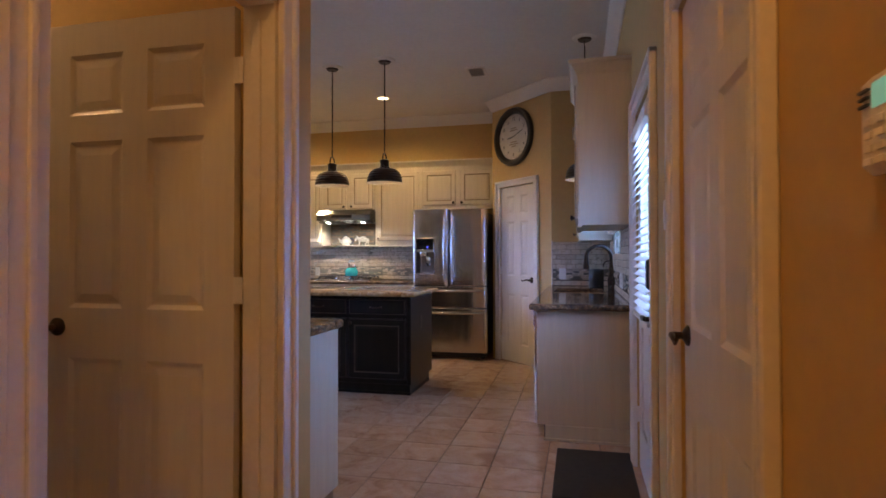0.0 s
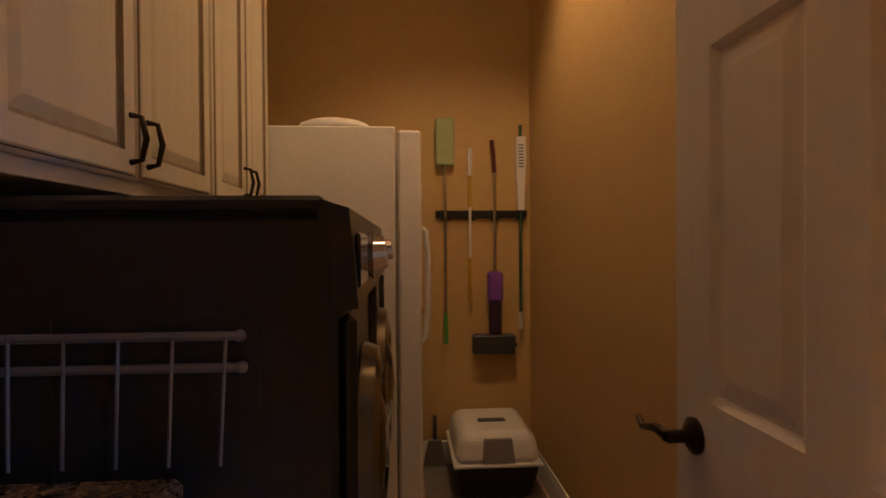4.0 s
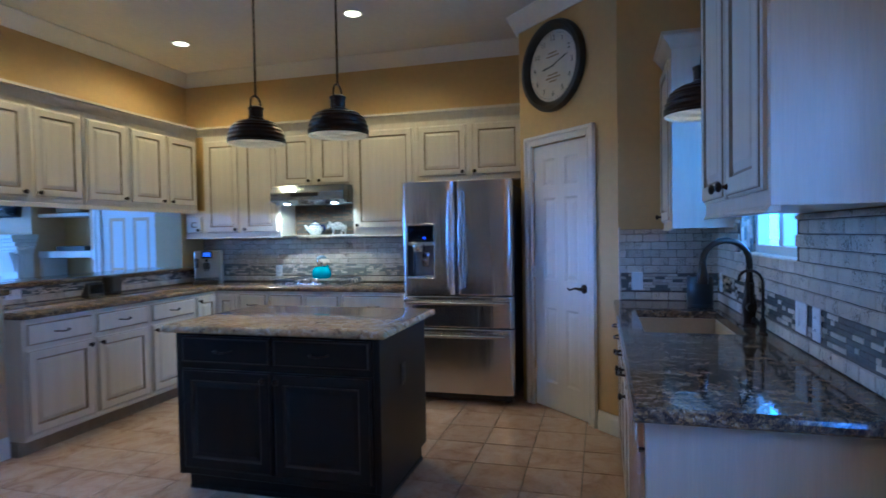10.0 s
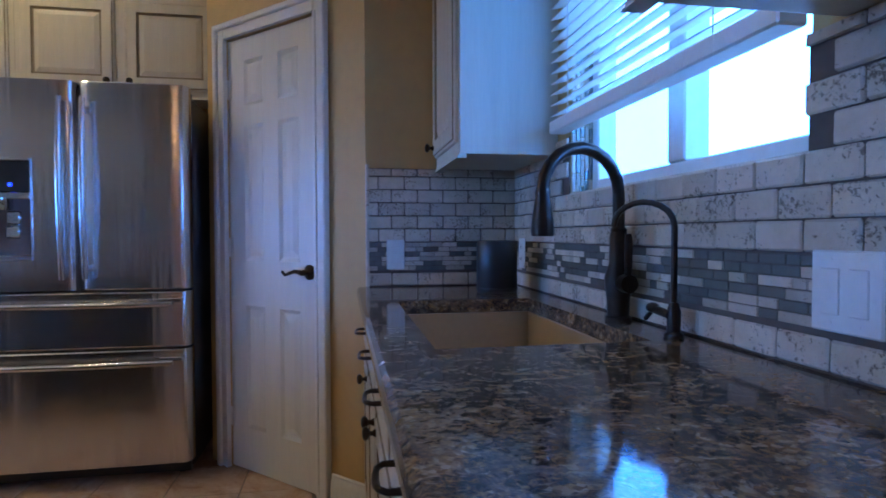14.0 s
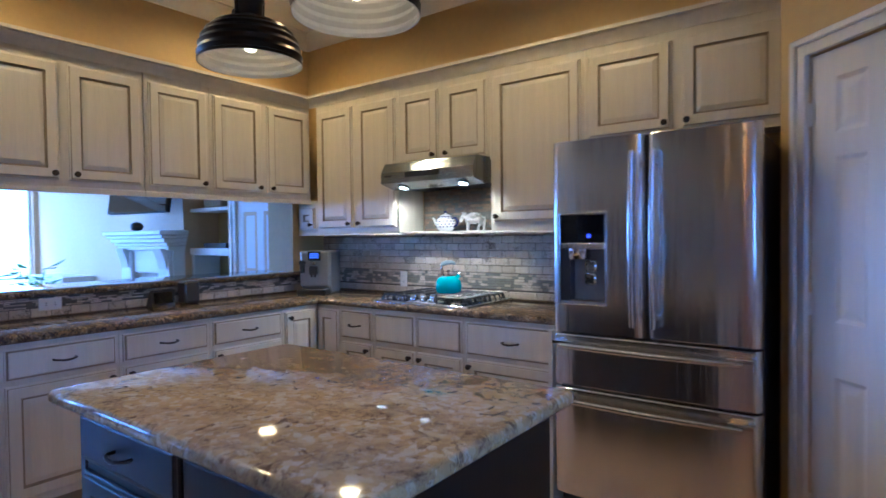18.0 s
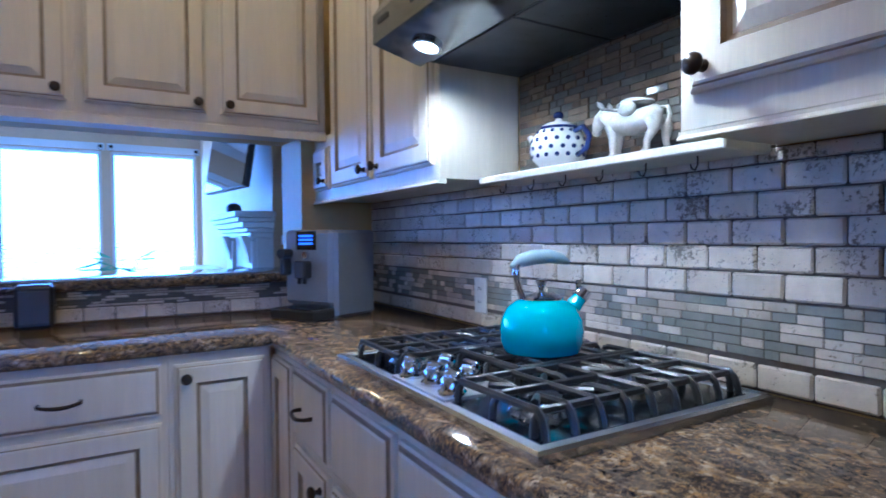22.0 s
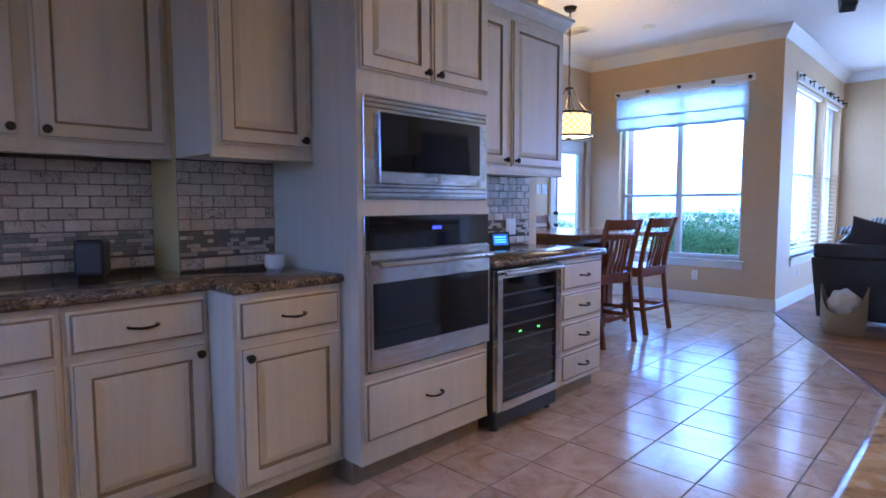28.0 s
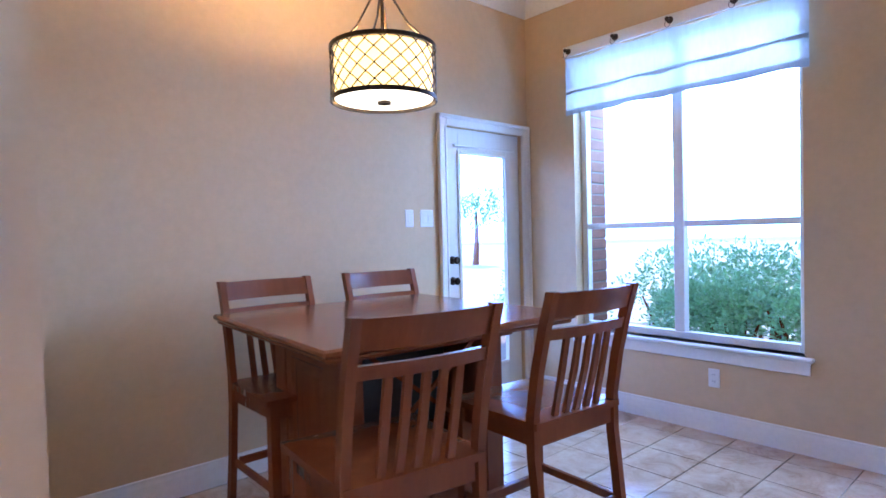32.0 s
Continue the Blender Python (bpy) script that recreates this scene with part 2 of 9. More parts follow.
def noise_tex(n, l, vec, scale, detail=5.0, rough=0.6, distort=0.0):
    t = n.new("ShaderNodeTexNoise")
    t.inputs["Scale"].default_value, t.inputs["Detail"].default_value = scale, detail
    t.inputs["Roughness"].default_value, t.inputs["Distortion"].default_value = rough, distort
    l.new(vec, t.inputs["Vector"])
    return t.outputs["Fac"]


def ramp(n, l, fac, stops):
    r = n.new("ShaderNodeValToRGB")
    e = r.color_ramp.elements
    while len(e) < len(stops):
        e.new(0.5)
    for k, (p, c) in zip(e, stops):
        k.position, k.color = p, rgb(c)
    l.new(fac, r.inputs[0])
    return r.outputs[0]


def mixed(n, l, fac, a, b, mode="MIX"):
    x = n.new("ShaderNodeMix")
    x.data_type, x.blend_type = "RGBA", mode
    if isinstance(fac, (int, float)):
        x.inputs[0].default_value = fac
    else:
        l.new(fac, x.inputs[0])
    for s, v in ((6, a), (7, b)):
        if isinstance(v, tuple):
            x.inputs[s].default_value = rgb(v)
        else:
            l.new(v, x.inputs[s])
    return x.outputs[2]


def bumped(n, l, b, height, strength, dist=0.002):
    k = n.new("ShaderNodeBump")
    k.inputs["Strength"].default_value, k.inputs["Distance"].default_value = strength, dist
    l.new(height, k.inputs["Height"])
    l.new(k.outputs[0], b.inputs["Normal"])


def mat(name, c1, c2=None, rough=0.5, metal=0.0, scale=6.0, bump=0.0, bscale=60.0, stretch=(1, 1, 1), rvar=0.0, rand=0.0, coat=0.0, spec=0.5):
    m, n, l, b = nodes_of(name, rough, metal, spec)
    c2 = c2 or tuple(v * 0.82 for v in c1)
    vec = coords(n, l, stretch)
    big = noise_tex(n, l, vec, scale)
    fine = noise_tex(n, l, vec, scale * 9)
    col = ramp(n, l, big, [(0.3, c1), (0.75, c2)])
    col = mixed(n, l, 0.16, col, ramp(n, l, fine, [(0.3, tuple(v * 0.55 for v in c1)), (0.7, c1)]))
    if rand:
        o = n.new("ShaderNodeObjectInfo")
        h = n.new("ShaderNodeHueSaturation")
        r = n.new("ShaderNodeMapRange")
        r.inputs[3].default_value, r.inputs[4].default_value = 1 - rand, 1 + rand
        l.new(o.outputs["Random"], r.inputs[0])
        l.new(r.outputs[0], h.inputs["Value"])
        l.new(col, h.inputs["Color"])
        col = h.outputs[0]
    l.new(col, b.inputs["Base Color"])
    if rvar:
        r = n.new("ShaderNodeMapRange")
        r.inputs[3].default_value, r.inputs[4].default_value = rough - rvar, rough + rvar
        l.new(big, r.inputs[0])
        l.new(r.outputs[0], b.inputs["Roughness"])
    if bump:
        bumped(n, l, b, noise_tex(n, l, vec, bscale, 4.0), bump)
    b.inputs["Coat Weight"].default_value = coat
    return m


def glow(name, color, strength):
    m, n, l, b = nodes_of(name, 0.5)
    b.inputs["Base Color"].default_value = rgb(color)
    b.inputs["Emission Color"].default_value = rgb(color)
    b.inputs["Emission Strength"].default_value = strength
    return m


def stone_tile(name, c1, c2, pit, rand):
    m, n, l, b = nodes_of(name, 0.55)
    vec = coords(n, l, (1, 1, 1))
    col = ramp(n, l, noise_tex(n, l, vec, 14, 6, 0.65), [(0.3, c1), (0.7, c2)])
    pits = ramp(n, l, noise_tex(n, l, coords(n, l, (1, 1, 1.6)), 75, 3, 0.7, 0.5), [(0.30, (1, 1, 1)), (0.40, (0, 0, 0))])
    col = mixed(n, l, pits, col, pit)
    o = n.new("ShaderNodeObjectInfo")
    g = n.new("ShaderNodeNewGeometry")
    s = n.new("ShaderNodeMath")
    s.operation = "ADD"
    l.new(o.outputs["Random"], s.inputs[0])
    l.new(g.outputs["Random Per Island"], s.inputs[1])
    fr = n.new("ShaderNodeMath")
    fr.operation = "FRACT"
    l.new(s.outputs[0], fr.inputs[0])
    r = n.new("ShaderNodeMapRange")
    r.inputs[3].default_value, r.inputs[4].default_value = 1 - rand, 1 + rand
    l.new(fr.outputs[0], r.inputs[0])
    h = n.new("ShaderNodeHueSaturation")
    l.new(r.outputs[0], h.inputs["Value"])
    l.new(col, h.inputs["Color"])
    l.new(h.outputs[0], b.inputs["Base Color"])
    inv = n.new("ShaderNodeMath")
    inv.operation = "SUBTRACT"
    inv.inputs[0].default_value = 1.0
    l.new(pits, inv.inputs[1])
    bumped(n, l, b, inv.outputs[0], 0.5, 0.003)
    return m


def clear_glass(name, rough=0.0):
    m, n, l, b = nodes_of(name, rough)
    b.inputs["Transmission Weight"].default_value = 1.0
    b.inputs["IOR"].default_value = 1.05
    b.inputs["Base Color"].default_value = (0.95, 0.98, 1, 1)
    return m


M = {}
M["wall"] = mat("tan_wall_paint", (0.56, 0.385, 0.155), (0.53, 0.36, 0.14), 0.6, scale=2.5, bump=0.12, bscale=140)
M["wall_dining"] = mat("beige_wall_paint", (0.63, 0.44, 0.26), (0.60, 0.415, 0.24), 0.6, scale=2.5, bump=0.12, bscale=140)
M["ceiling"] = mat("white_ceiling_paint", (0.74, 0.73, 0.71), (0.70, 0.69, 0.67), 0.8, scale=3, bump=0.2, bscale=90)
M["trim"] = mat("white_trim_paint", (0.76, 0.74, 0.70), (0.72, 0.70, 0.66), 0.35, scale=5, bump=0.03)
M["door"] = mat("white_door_paint", (0.72, 0.69, 0.64), (0.68, 0.65, 0.60), 0.38, scale=4, bump=0.06, bscale=110, stretch=(1, 1, 0.12))
M["cab"] = mat("cream_glazed_cabinet_paint", (0.64, 0.58, 0.46), (0.55, 0.49, 0.38), 0.42, scale=16, bump=0.1, bscale=60, stretch=(1.3, 1.3, 0.07))
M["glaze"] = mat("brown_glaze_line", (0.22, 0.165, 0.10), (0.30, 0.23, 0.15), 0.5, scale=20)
M["island"] = mat("espresso_cabinet_paint", (0.009, 0.007, 0.0065), (0.014, 0.011, 0.009), 0.34, spec=0.22, scale=12, bump=0.1, bscale=60, stretch=(1.3, 1.3, 0.07))
M["island_edge"] = mat("espresso_worn_edge", (0.045, 0.03, 0.02), (0.03, 0.02, 0.015), 0.4, scale=20)
M["grout"] = mat("dark_grout", (0.13, 0.105, 0.085), (0.10, 0.08, 0.065), 0.9, scale=30, bump=0.3)
M["mosaic_glass"] = mat("grey_glass_mosaic", (0.16, 0.16, 0.14), (0.24, 0.23, 0.20), 0.12, scale=20, rand=0.35)
M["chrome"] = mat("polished_chrome", (0.75, 0.75, 0.76), None, 0.08, 1.0)
M["bronze"] = mat("oil_rubbed_bronze", (0.035, 0.026, 0.02), (0.06, 0.04, 0.028), 0.32, 0.8, scale=25)
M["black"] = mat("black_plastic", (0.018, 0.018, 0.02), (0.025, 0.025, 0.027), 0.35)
M["blackglass"] = mat("black_glass", (0.008, 0.008, 0.010), (0.010, 0.010, 0.012), 0.05)
M["dark_side"] = mat("dark_grey_side_metal", (0.045, 0.045, 0.048), (0.06, 0.06, 0.062), 0.45, scale=12)
M["white"] = mat("white_plastic", (0.78, 0.77, 0.74), (0.74, 0.73, 0.70), 0.35)
M["appliance"] = mat("white_appliance_enamel", (0.76, 0.75, 0.73), (0.72, 0.71, 0.69), 0.28, bump=0.04, bscale=200)
M["iron"] = mat("cast_iron", (0.014, 0.015, 0.019), (0.022, 0.023, 0.028), 0.3, scale=40, bump=0.15, bscale=300)
M["wood_floor"] = mat("brown_wood_floor", (0.30, 0.125, 0.05), (0.16, 0.062, 0.025), 0.36, scale=9, bump=0.05, bscale=50, stretch=(0.2, 1, 1), rand=0.5, spec=0.3)
M["sink"] = mat("tan_composite_sink", (0.58, 0.43, 0.26), (0.53, 0.39, 0.235), 0.35)
M["teal"] = mat("turquoise_enamel", (0.02, 0.42, 0.50), (0.025, 0.46, 0.54), 0.08, coat=0.6)
M["ceramic"] = mat("white_glazed_ceramic", (0.78, 0.77, 0.74), (0.72, 0.71, 0.68), 0.15)
M["cobalt"] = mat("cobalt_glaze", (0.02, 0.03, 0.13), None, 0.15)
M["lamp_glass"] = glow("lit_lamp_glass", (1.0, 0.80, 0.52), 6.0)
M["lamp_cool"] = glow("lit_cool_lamp", (0.85, 0.93, 1.0), 14.0)
M["shade_lit"] = glow("lit_fabric_shade", (1.0, 0.76, 0.36), 1.5)
M["diffuser_lit"] = glow("lit_diffuser", (1.0, 0.95, 0.84), 2.2)
M["screen"] = glow("lit_blue_screen", (0.015, 0.12, 0.55), 0.9)
M["led_blue"] = glow("blue_display_light", (0.04, 0.06, 1.0), 3.0)
M["led_green"] = glow("green_indicator", (0.1, 1.0, 0.15), 2.0)
M["glass"] = clear_glass("window_glass")
M["blind"] = mat("white_blind_slat", (0.80, 0.80, 0.78), (0.76, 0.76, 0.74), 0.45)
M["brick"] = mat("outside_red_brick", (0.30, 0.12, 0.07), (0.20, 0.08, 0.05), 0.85, scale=8, bump=0.3)
# outside ground coloured pale so that it blows out in the sun
M["ground_pale"] = mat("pale_ground", (0.42, 0.43, 0.40), (0.36, 0.38, 0.33), 0.9, scale=3, bump=0.4)
M["leather"] = mat("black_leather", (0.016, 0.016, 0.018), (0.03, 0.03, 0.033), 0.32, scale=10, bump=0.25, bscale=70)
M["wicker"] = mat("tan_wicker", (0.34, 0.24, 0.13), (0.22, 0.15, 0.08), 0.75, scale=60, bump=0.6, bscale=120)
M["rug"] = mat("grey_rug", (0.17, 0.155, 0.14), (0.22, 0.2, 0.18), 0.95, scale=25, bump=0.5, bscale=200)
M["mat_dark"] = mat("dark_door_mat", (0.025, 0.022, 0.02), (0.04, 0.034, 0.03), 0.9, scale=30, bump=0.6, bscale=120)
M["dial"] = mat("aged_clock_dial", (0.60, 0.57, 0.50), (0.50, 0.46, 0.39), 0.5, scale=9)
M["keypad_lcd"] = glow("green_keypad_display", (0.16, 0.42, 0.34), 0.5)
M["handle_blue"] = mat("pale_blue_grip", (0.34, 0.44, 0.50), (0.28, 0.37, 0.43), 0.4)
M["silver"] = mat("silver_plastic", (0.26, 0.265, 0.28), (0.23, 0.235, 0.25), 0.35, 0.5)
M["led_soft"] = glow("soft_blue_light", (0.08, 0.18, 1.0), 1.2)
M["chalk"] = mat("chalky_white_plaster", (0.58, 0.56, 0.52), (0.30, 0.285, 0.26), 0.8, scale=30, bump=0.5, bscale=120)
M["flower_blue"] = mat("blue_petal", (0.05, 0.10, 0.45), None, 0.6)
M["flower_purple"] = mat("purple_petal", (0.10, 0.03, 0.12), None, 0.6)
M["graphite"] = mat("graphite_enamel", (0.030, 0.028, 0.028), (0.040, 0.037, 0.036), 0.3, 0.3, scale=8)
M["chrome_dark"] = mat("dark_chrome", (0.16, 0.15, 0.15), (0.12, 0.115, 0.115), 0.14, 0.9)
M["smoke"] = mat("smoke_plastic", (0.25, 0.24, 0.24), None, 0.2)
M["pale_green"] = mat("pale_green_cloth", (0.42, 0.50, 0.26), None, 0.9, bump=0.3)
M["green"] = mat("green_plastic", (0.08, 0.40, 0.06), None, 0.4)
M["dark_green"] = mat("dark_green_tube", (0.03, 0.10, 0.05), None, 0.4)
M["yellow"] = mat("yellow_plastic", (0.60, 0.36, 0.03), None, 0.4)
M["maroon"] = mat("maroon_plastic", (0.12, 0.02, 0.03), None, 0.4)
M["purple"] = mat("purple_plastic", (0.20, 0.06, 0.42), (0.26, 0.10, 0.5), 0.35, scale=20)
M["plum"] = mat("dark_plum_plastic", (0.04, 0.015, 0.045), None, 0.4)
M["tv"] = mat("glossy_screen", (0.01, 0.012, 0.014), None, 0.05, spec=1.0, coat=1.0)
M["plum_cloth"] = mat("dark_plum_cloth", (0.045, 0.035, 0.045), None, 0.9, bump=0.3, bscale=200)
M["linen_opaque"] = mat("cream_knit", (0.62, 0.56, 0.48), (0.50, 0.44, 0.36), 0.9, scale=30, bump=0.6, bscale=90)
M["rug_light"] = mat("pale_rug", (0.42, 0.42, 0.42), (0.24, 0.25, 0.27), 0.95, scale=6, bump=0.4, bscale=200)
M["fence"] = mat("weathered_board", (0.42, 0.38, 0.33), (0.32, 0.29, 0.25), 0.9, scale=6, stretch=(1, 1, 0.1), bump=0.2)


def sheer(name, color):
    m, n, l, b = nodes_of(name, 0.9)
    b.inputs["Base Color"].default_value = rgb(color)
    tr = n.new("ShaderNodeBsdfTranslucent")
    tr.inputs[0].default_value = rgb(color)
    cl = n.new("ShaderNodeBsdfTransparent")
    w = noise_tex(n, l, coords(n, l, (1, 1, 0.3)), 30, 6, 0.7)
    bumped(n, l, b, noise_tex(n, l, coords(n, l, (1, 1, 1)), 500, 2), 0.2)
    mx, my = n.new("ShaderNodeMixShader"), n.new("ShaderNodeMixShader")
    mx.inputs[0].default_value = 0.55
    l.new(b.outputs[0], mx.inputs[1])
    l.new(tr.outputs[0], mx.inputs[2])
    r = n.new("ShaderNodeMapRange")
    r.inputs[3].default_value, r.inputs[4].default_value = 0.05, 0.4
    l.new(w, r.inputs[0])
    l.new(r.outputs[0], my.inputs[0])
    l.new(mx.outputs[0], my.inputs[1])
    l.new(cl.outputs[0], my.inputs[2])
    l.new(my.outputs[0], n["Material Output"].inputs[0])
    return m


M["linen"] = sheer("sheer_linen", (0.54, 0.55, 0.56))
# blue glow that clips to white in windows and mirrors azure indoors
M["backdrop_glow"] = glow("glowing_backdrop", (0.17, 0.39, 1.0), 9.0)


def striped(name, c1, c2, scale):
    m, n, l, b = nodes_of(name, 0.9)
    wv = n.new("ShaderNodeTexWave")
    wv.inputs["Scale"].default_value, wv.inputs["Distortion"].default_value = scale, 2.5
    l.new(coords(n, l, (1, 0.3, 0.3)), wv.inputs["Vector"])
    l.new(ramp(n, l, wv.outputs["Fac"], [(0.40, c1), (0.60, c2)]), b.inputs["Base Color"])
    bumped(n, l, b, noise_tex(n, l, coords(n, l, (1, 1, 1)), 300, 3), 0.3, 0.002)
    return m


M["throw_stripe"] = striped("striped_throw_cloth", (0.10, 0.22, 0.30), (0.66, 0.70, 0.72), 9)


def leafy(name, c1, c2):
    m, n, l, b = nodes_of(name, 0.35)
    col = ramp(n, l, noise_tex(n, l, coords(n, l, (1, 1, 1)), 9, 4), [(0.35, c1), (0.7, c2)])
    tr = n.new("ShaderNodeBsdfTranslucent")
    mx = n.new("ShaderNodeMixShader")
    mx.inputs[0].default_value = 0.45
    l.new(col, b.inputs["Base Color"])
    l.new(col, tr.inputs[0])
    l.new(b.outputs[0], mx.inputs[1])
    l.new(tr.outputs[0], mx.inputs[2])
    l.new(mx.outputs[0], n["Material Output"].inputs[0])
    return m


M["leaf"] = leafy("green_leaf", (0.16, 0.38, 0.15), (0.30, 0.52, 0.26))


def rich_granite(name, dark, brown, gold, pale, gold_at, scale, rough=0.07):
    """Polished granite: brown ground, black and golden patches, fine crystals, pale drifting veins."""
    m, n, l, b = nodes_of(name, rough)
    vec = coords(n, l, (1, 1, 1))
    drift = n.new("ShaderNodeMapping")
    drift.inputs["Rotation"].default_value, drift.inputs["Scale"].default_value = (0, 0, 0.5), (1.0, 0.62, 1.0)
    l.new(vec, drift.inputs["Vector"])
    warp = noise_tex(n, l, drift.outputs[0], scale * 0.45, 4, 0.6, 2.2)
    mid = noise_tex(n, l, drift.outputs[0], scale * 1.6, 6, 0.7, 1.2)
    fine = noise_tex(n, l, vec, scale * 8, 5, 0.75, 0.4)
    v = n.new("ShaderNodeTexVoronoi")
    v.inputs["Scale"].default_value, v.feature = scale * 10, "F1"
    l.new(vec, v.inputs["Vector"])
    col = ramp(n, l, fine, [(0.32, dark), (0.5, brown), (0.68, gold)])
    patch = ramp(n, l, mid, [(gold_at, (0, 0, 0)), (gold_at + 0.1, (0.9, 0.9, 0.9))])
    crystal = ramp(n, l, v.outputs["Color"], [(0.1, brown), (0.45, gold), (0.8, pale)])
    col = mixed(n, l, patch, col, crystal)
    black = ramp(n, l, noise_tex(n, l, vec, scale * 2.3, 6, 0.7, 1.5), [(0.36, (1, 1, 1)), (0.45, (0, 0, 0))])
    col = mixed(n, l, black, col, dark)
    vein = ramp(n, l, warp, [(0.44, (0, 0, 0)), (0.5, (0.22, 0.22, 0.22)), (0.56, (0, 0, 0))])
    col = mixed(n, l, vein, col, pale)
    l.new(col, b.inputs["Base Color"])
    return m


M["granite_dark"] = rich_granite("dark_brown_granite", (0.011, 0.011, 0.014), (0.064, 0.048, 0.040), (0.31, 0.185, 0.07), (0.42, 0.33, 0.23), 0.495, 14)
M["granite_light"] = rich_granite("golden_cream_granite", (0.15, 0.085, 0.045), (0.38, 0.24, 0.115), (0.54, 0.35, 0.14), (0.62, 0.50, 0.33), 0.42, 5.5, 0.08)


def travertine(name, c1, c2, pit, rand):
    """Tumbled cream stone with clustered dark pits."""
    m, n, l, b = nodes_of(name, 0.5)
    inf = n.new("ShaderNodeObjectInfo")
    sh = n.new("ShaderNodeVectorMath")
    sh.operation = "MULTIPLY_ADD"
    sh.inputs[1].default_value = (9, 6, 4)
    l.new(inf.outputs["Random"], sh.inputs[0])
    l.new(coords(n, l, (1, 1, 1)), sh.inputs[2])
    vec = sh.outputs[0]
    col = ramp(n, l, noise_tex(n, l, vec, 22, 6, 0.7), [(0.3, c1), (0.7, c2)])
    holes = noise_tex(n, l, vec, 110, 4, 0.75, 0.3)
    where = noise_tex(n, l, vec, 9, 2, 0.5)
    k = n.new("ShaderNodeMath")
    k.operation = "MULTIPLY_ADD"
    k.inputs[1].default_value, k.inputs[2].default_value = 0.62, -0.31
    l.new(where, k.inputs[0])
    s = n.new("ShaderNodeMath")
    s.operation = "SUBTRACT"
    l.new(holes, s.inputs[0])
    l.new(k.outputs[0], s.inputs[1])
    pits = ramp(n, l, s.outputs[0], [(0.34, (1, 1, 1)), (0.41, (0, 0, 0))])
    col = mixed(n, l, pits, col, pit)
    o, g = n.new("ShaderNodeObjectInfo"), n.new("ShaderNodeNewGeometry")
    add = n.new("ShaderNodeMath")
    add.operation = "ADD"
    l.new(o.outputs["Random"], add.inputs[0])
    l.new(g.outputs["Random Per Island"], add.inputs[1])
    fr = n.new("ShaderNodeMath")
    fr.operation = "FRACT"
    l.new(add.outputs[0], fr.inputs[0])
    r = n.new("ShaderNodeMapRange")
    r.inputs[3].default_value, r.inputs[4].default_value = 1 - rand, 1 + rand
    l.new(fr.outputs[0], r.inputs[0])
    h = n.new("ShaderNodeHueSaturation")
    l.new(r.outputs[0], h.inputs["Value"])
    l.new(col, h.inputs["Color"])
    l.new(h.outputs[0], b.inputs["Base Color"])
    inv = n.new("ShaderNodeMath")
    inv.operation = "SUBTRACT"
    inv.inputs[0].default_value = 1.0
    l.new(pits, inv.inputs[1])
    bumped(n, l, b, inv.outputs[0], 0.6, 0.003)
    return m


M["tile"] = travertine("tumbled_travertine", (0.62, 0.53, 0.415), (0.49, 0.405, 0.295), (0.18, 0.137, 0.095), 0.15)


def slate_tile(name, c1, c2, c3):
    """Mottled glazed floor tile: pink-beige clouds with pale and rusty flecks."""
    m, n, l, b = nodes_of(name, 0.25)
    vec = coords(n, l, (1, 1, 1))
    o = n.new("ShaderNodeObjectInfo")
    sh = n.new("ShaderNodeVectorMath")
    sh.operation = "MULTIPLY_ADD"
    sh.inputs[1].default_value = (7, 5, 3)
    l.new(o.outputs["Random"], sh.inputs[0])
    l.new(vec, sh.inputs[2])
    col = ramp(n, l, noise_tex(n, l, sh.outputs[0], 5, 7, 0.68, 1.0), [(0.32, c3), (0.48, c1), (0.66, c2)])
    fl = ramp(n, l, noise_tex(n, l, sh.outputs[0], 45, 4, 0.7), [(0.55, (0, 0, 0)), (0.7, (0.5, 0.5, 0.5))])
    col = mixed(n, l, fl, col, c3)
    h = n.new("ShaderNodeHueSaturation")
    r = n.new("ShaderNodeMapRange")
    r.inputs[3].default_value, r.inputs[4].default_value = 0.93, 1.07
    l.new(o.outputs["Random"], r.inputs[0])
    l.new(r.outputs[0], h.inputs["Value"])
    l.new(col, h.inputs["Color"])
    l.new(h.outputs[0], b.inputs["Base Color"])
    rr = n.new("ShaderNodeMapRange")
    rr.inputs[3].default_value, rr.inputs[4].default_value = 0.09, 0.24
    l.new(noise_tex(n, l, vec, 12, 3), rr.inputs[0])
    l.new(rr.outputs[0], b.inputs["Roughness"])
    bumped(n, l, b, noise_tex(n, l, vec, 14, 5, 0.6), 0.10, 0.004)
    return m


M["floor_tile"] = slate_tile("beige_pink_floor_tile", (0.51, 0.35, 0.255), (0.58, 0.44, 0.335), (0.36, 0.22, 0.145))
M["floor_grout"] = mat("tan_floor_grout", (0.25, 0.20, 0.155), (0.20, 0.155, 0.12), 0.9, scale=20, bump=0.2)
M["wood"] = mat("reddish_brown_wood", (0.23, 0.060, 0.019), (0.13, 0.033, 0.011), 0.25, scale=9, bump=0.05, bscale=60, stretch=(1, 1, 0.15), rvar=0.06)
M["wood_top"] = mat("brown_table_veneer", (0.26, 0.078, 0.025), (0.16, 0.046, 0.015), 0.18, scale=7, bump=0.04, bscale=50, stretch=(1, 0.12, 1), rvar=0.05)


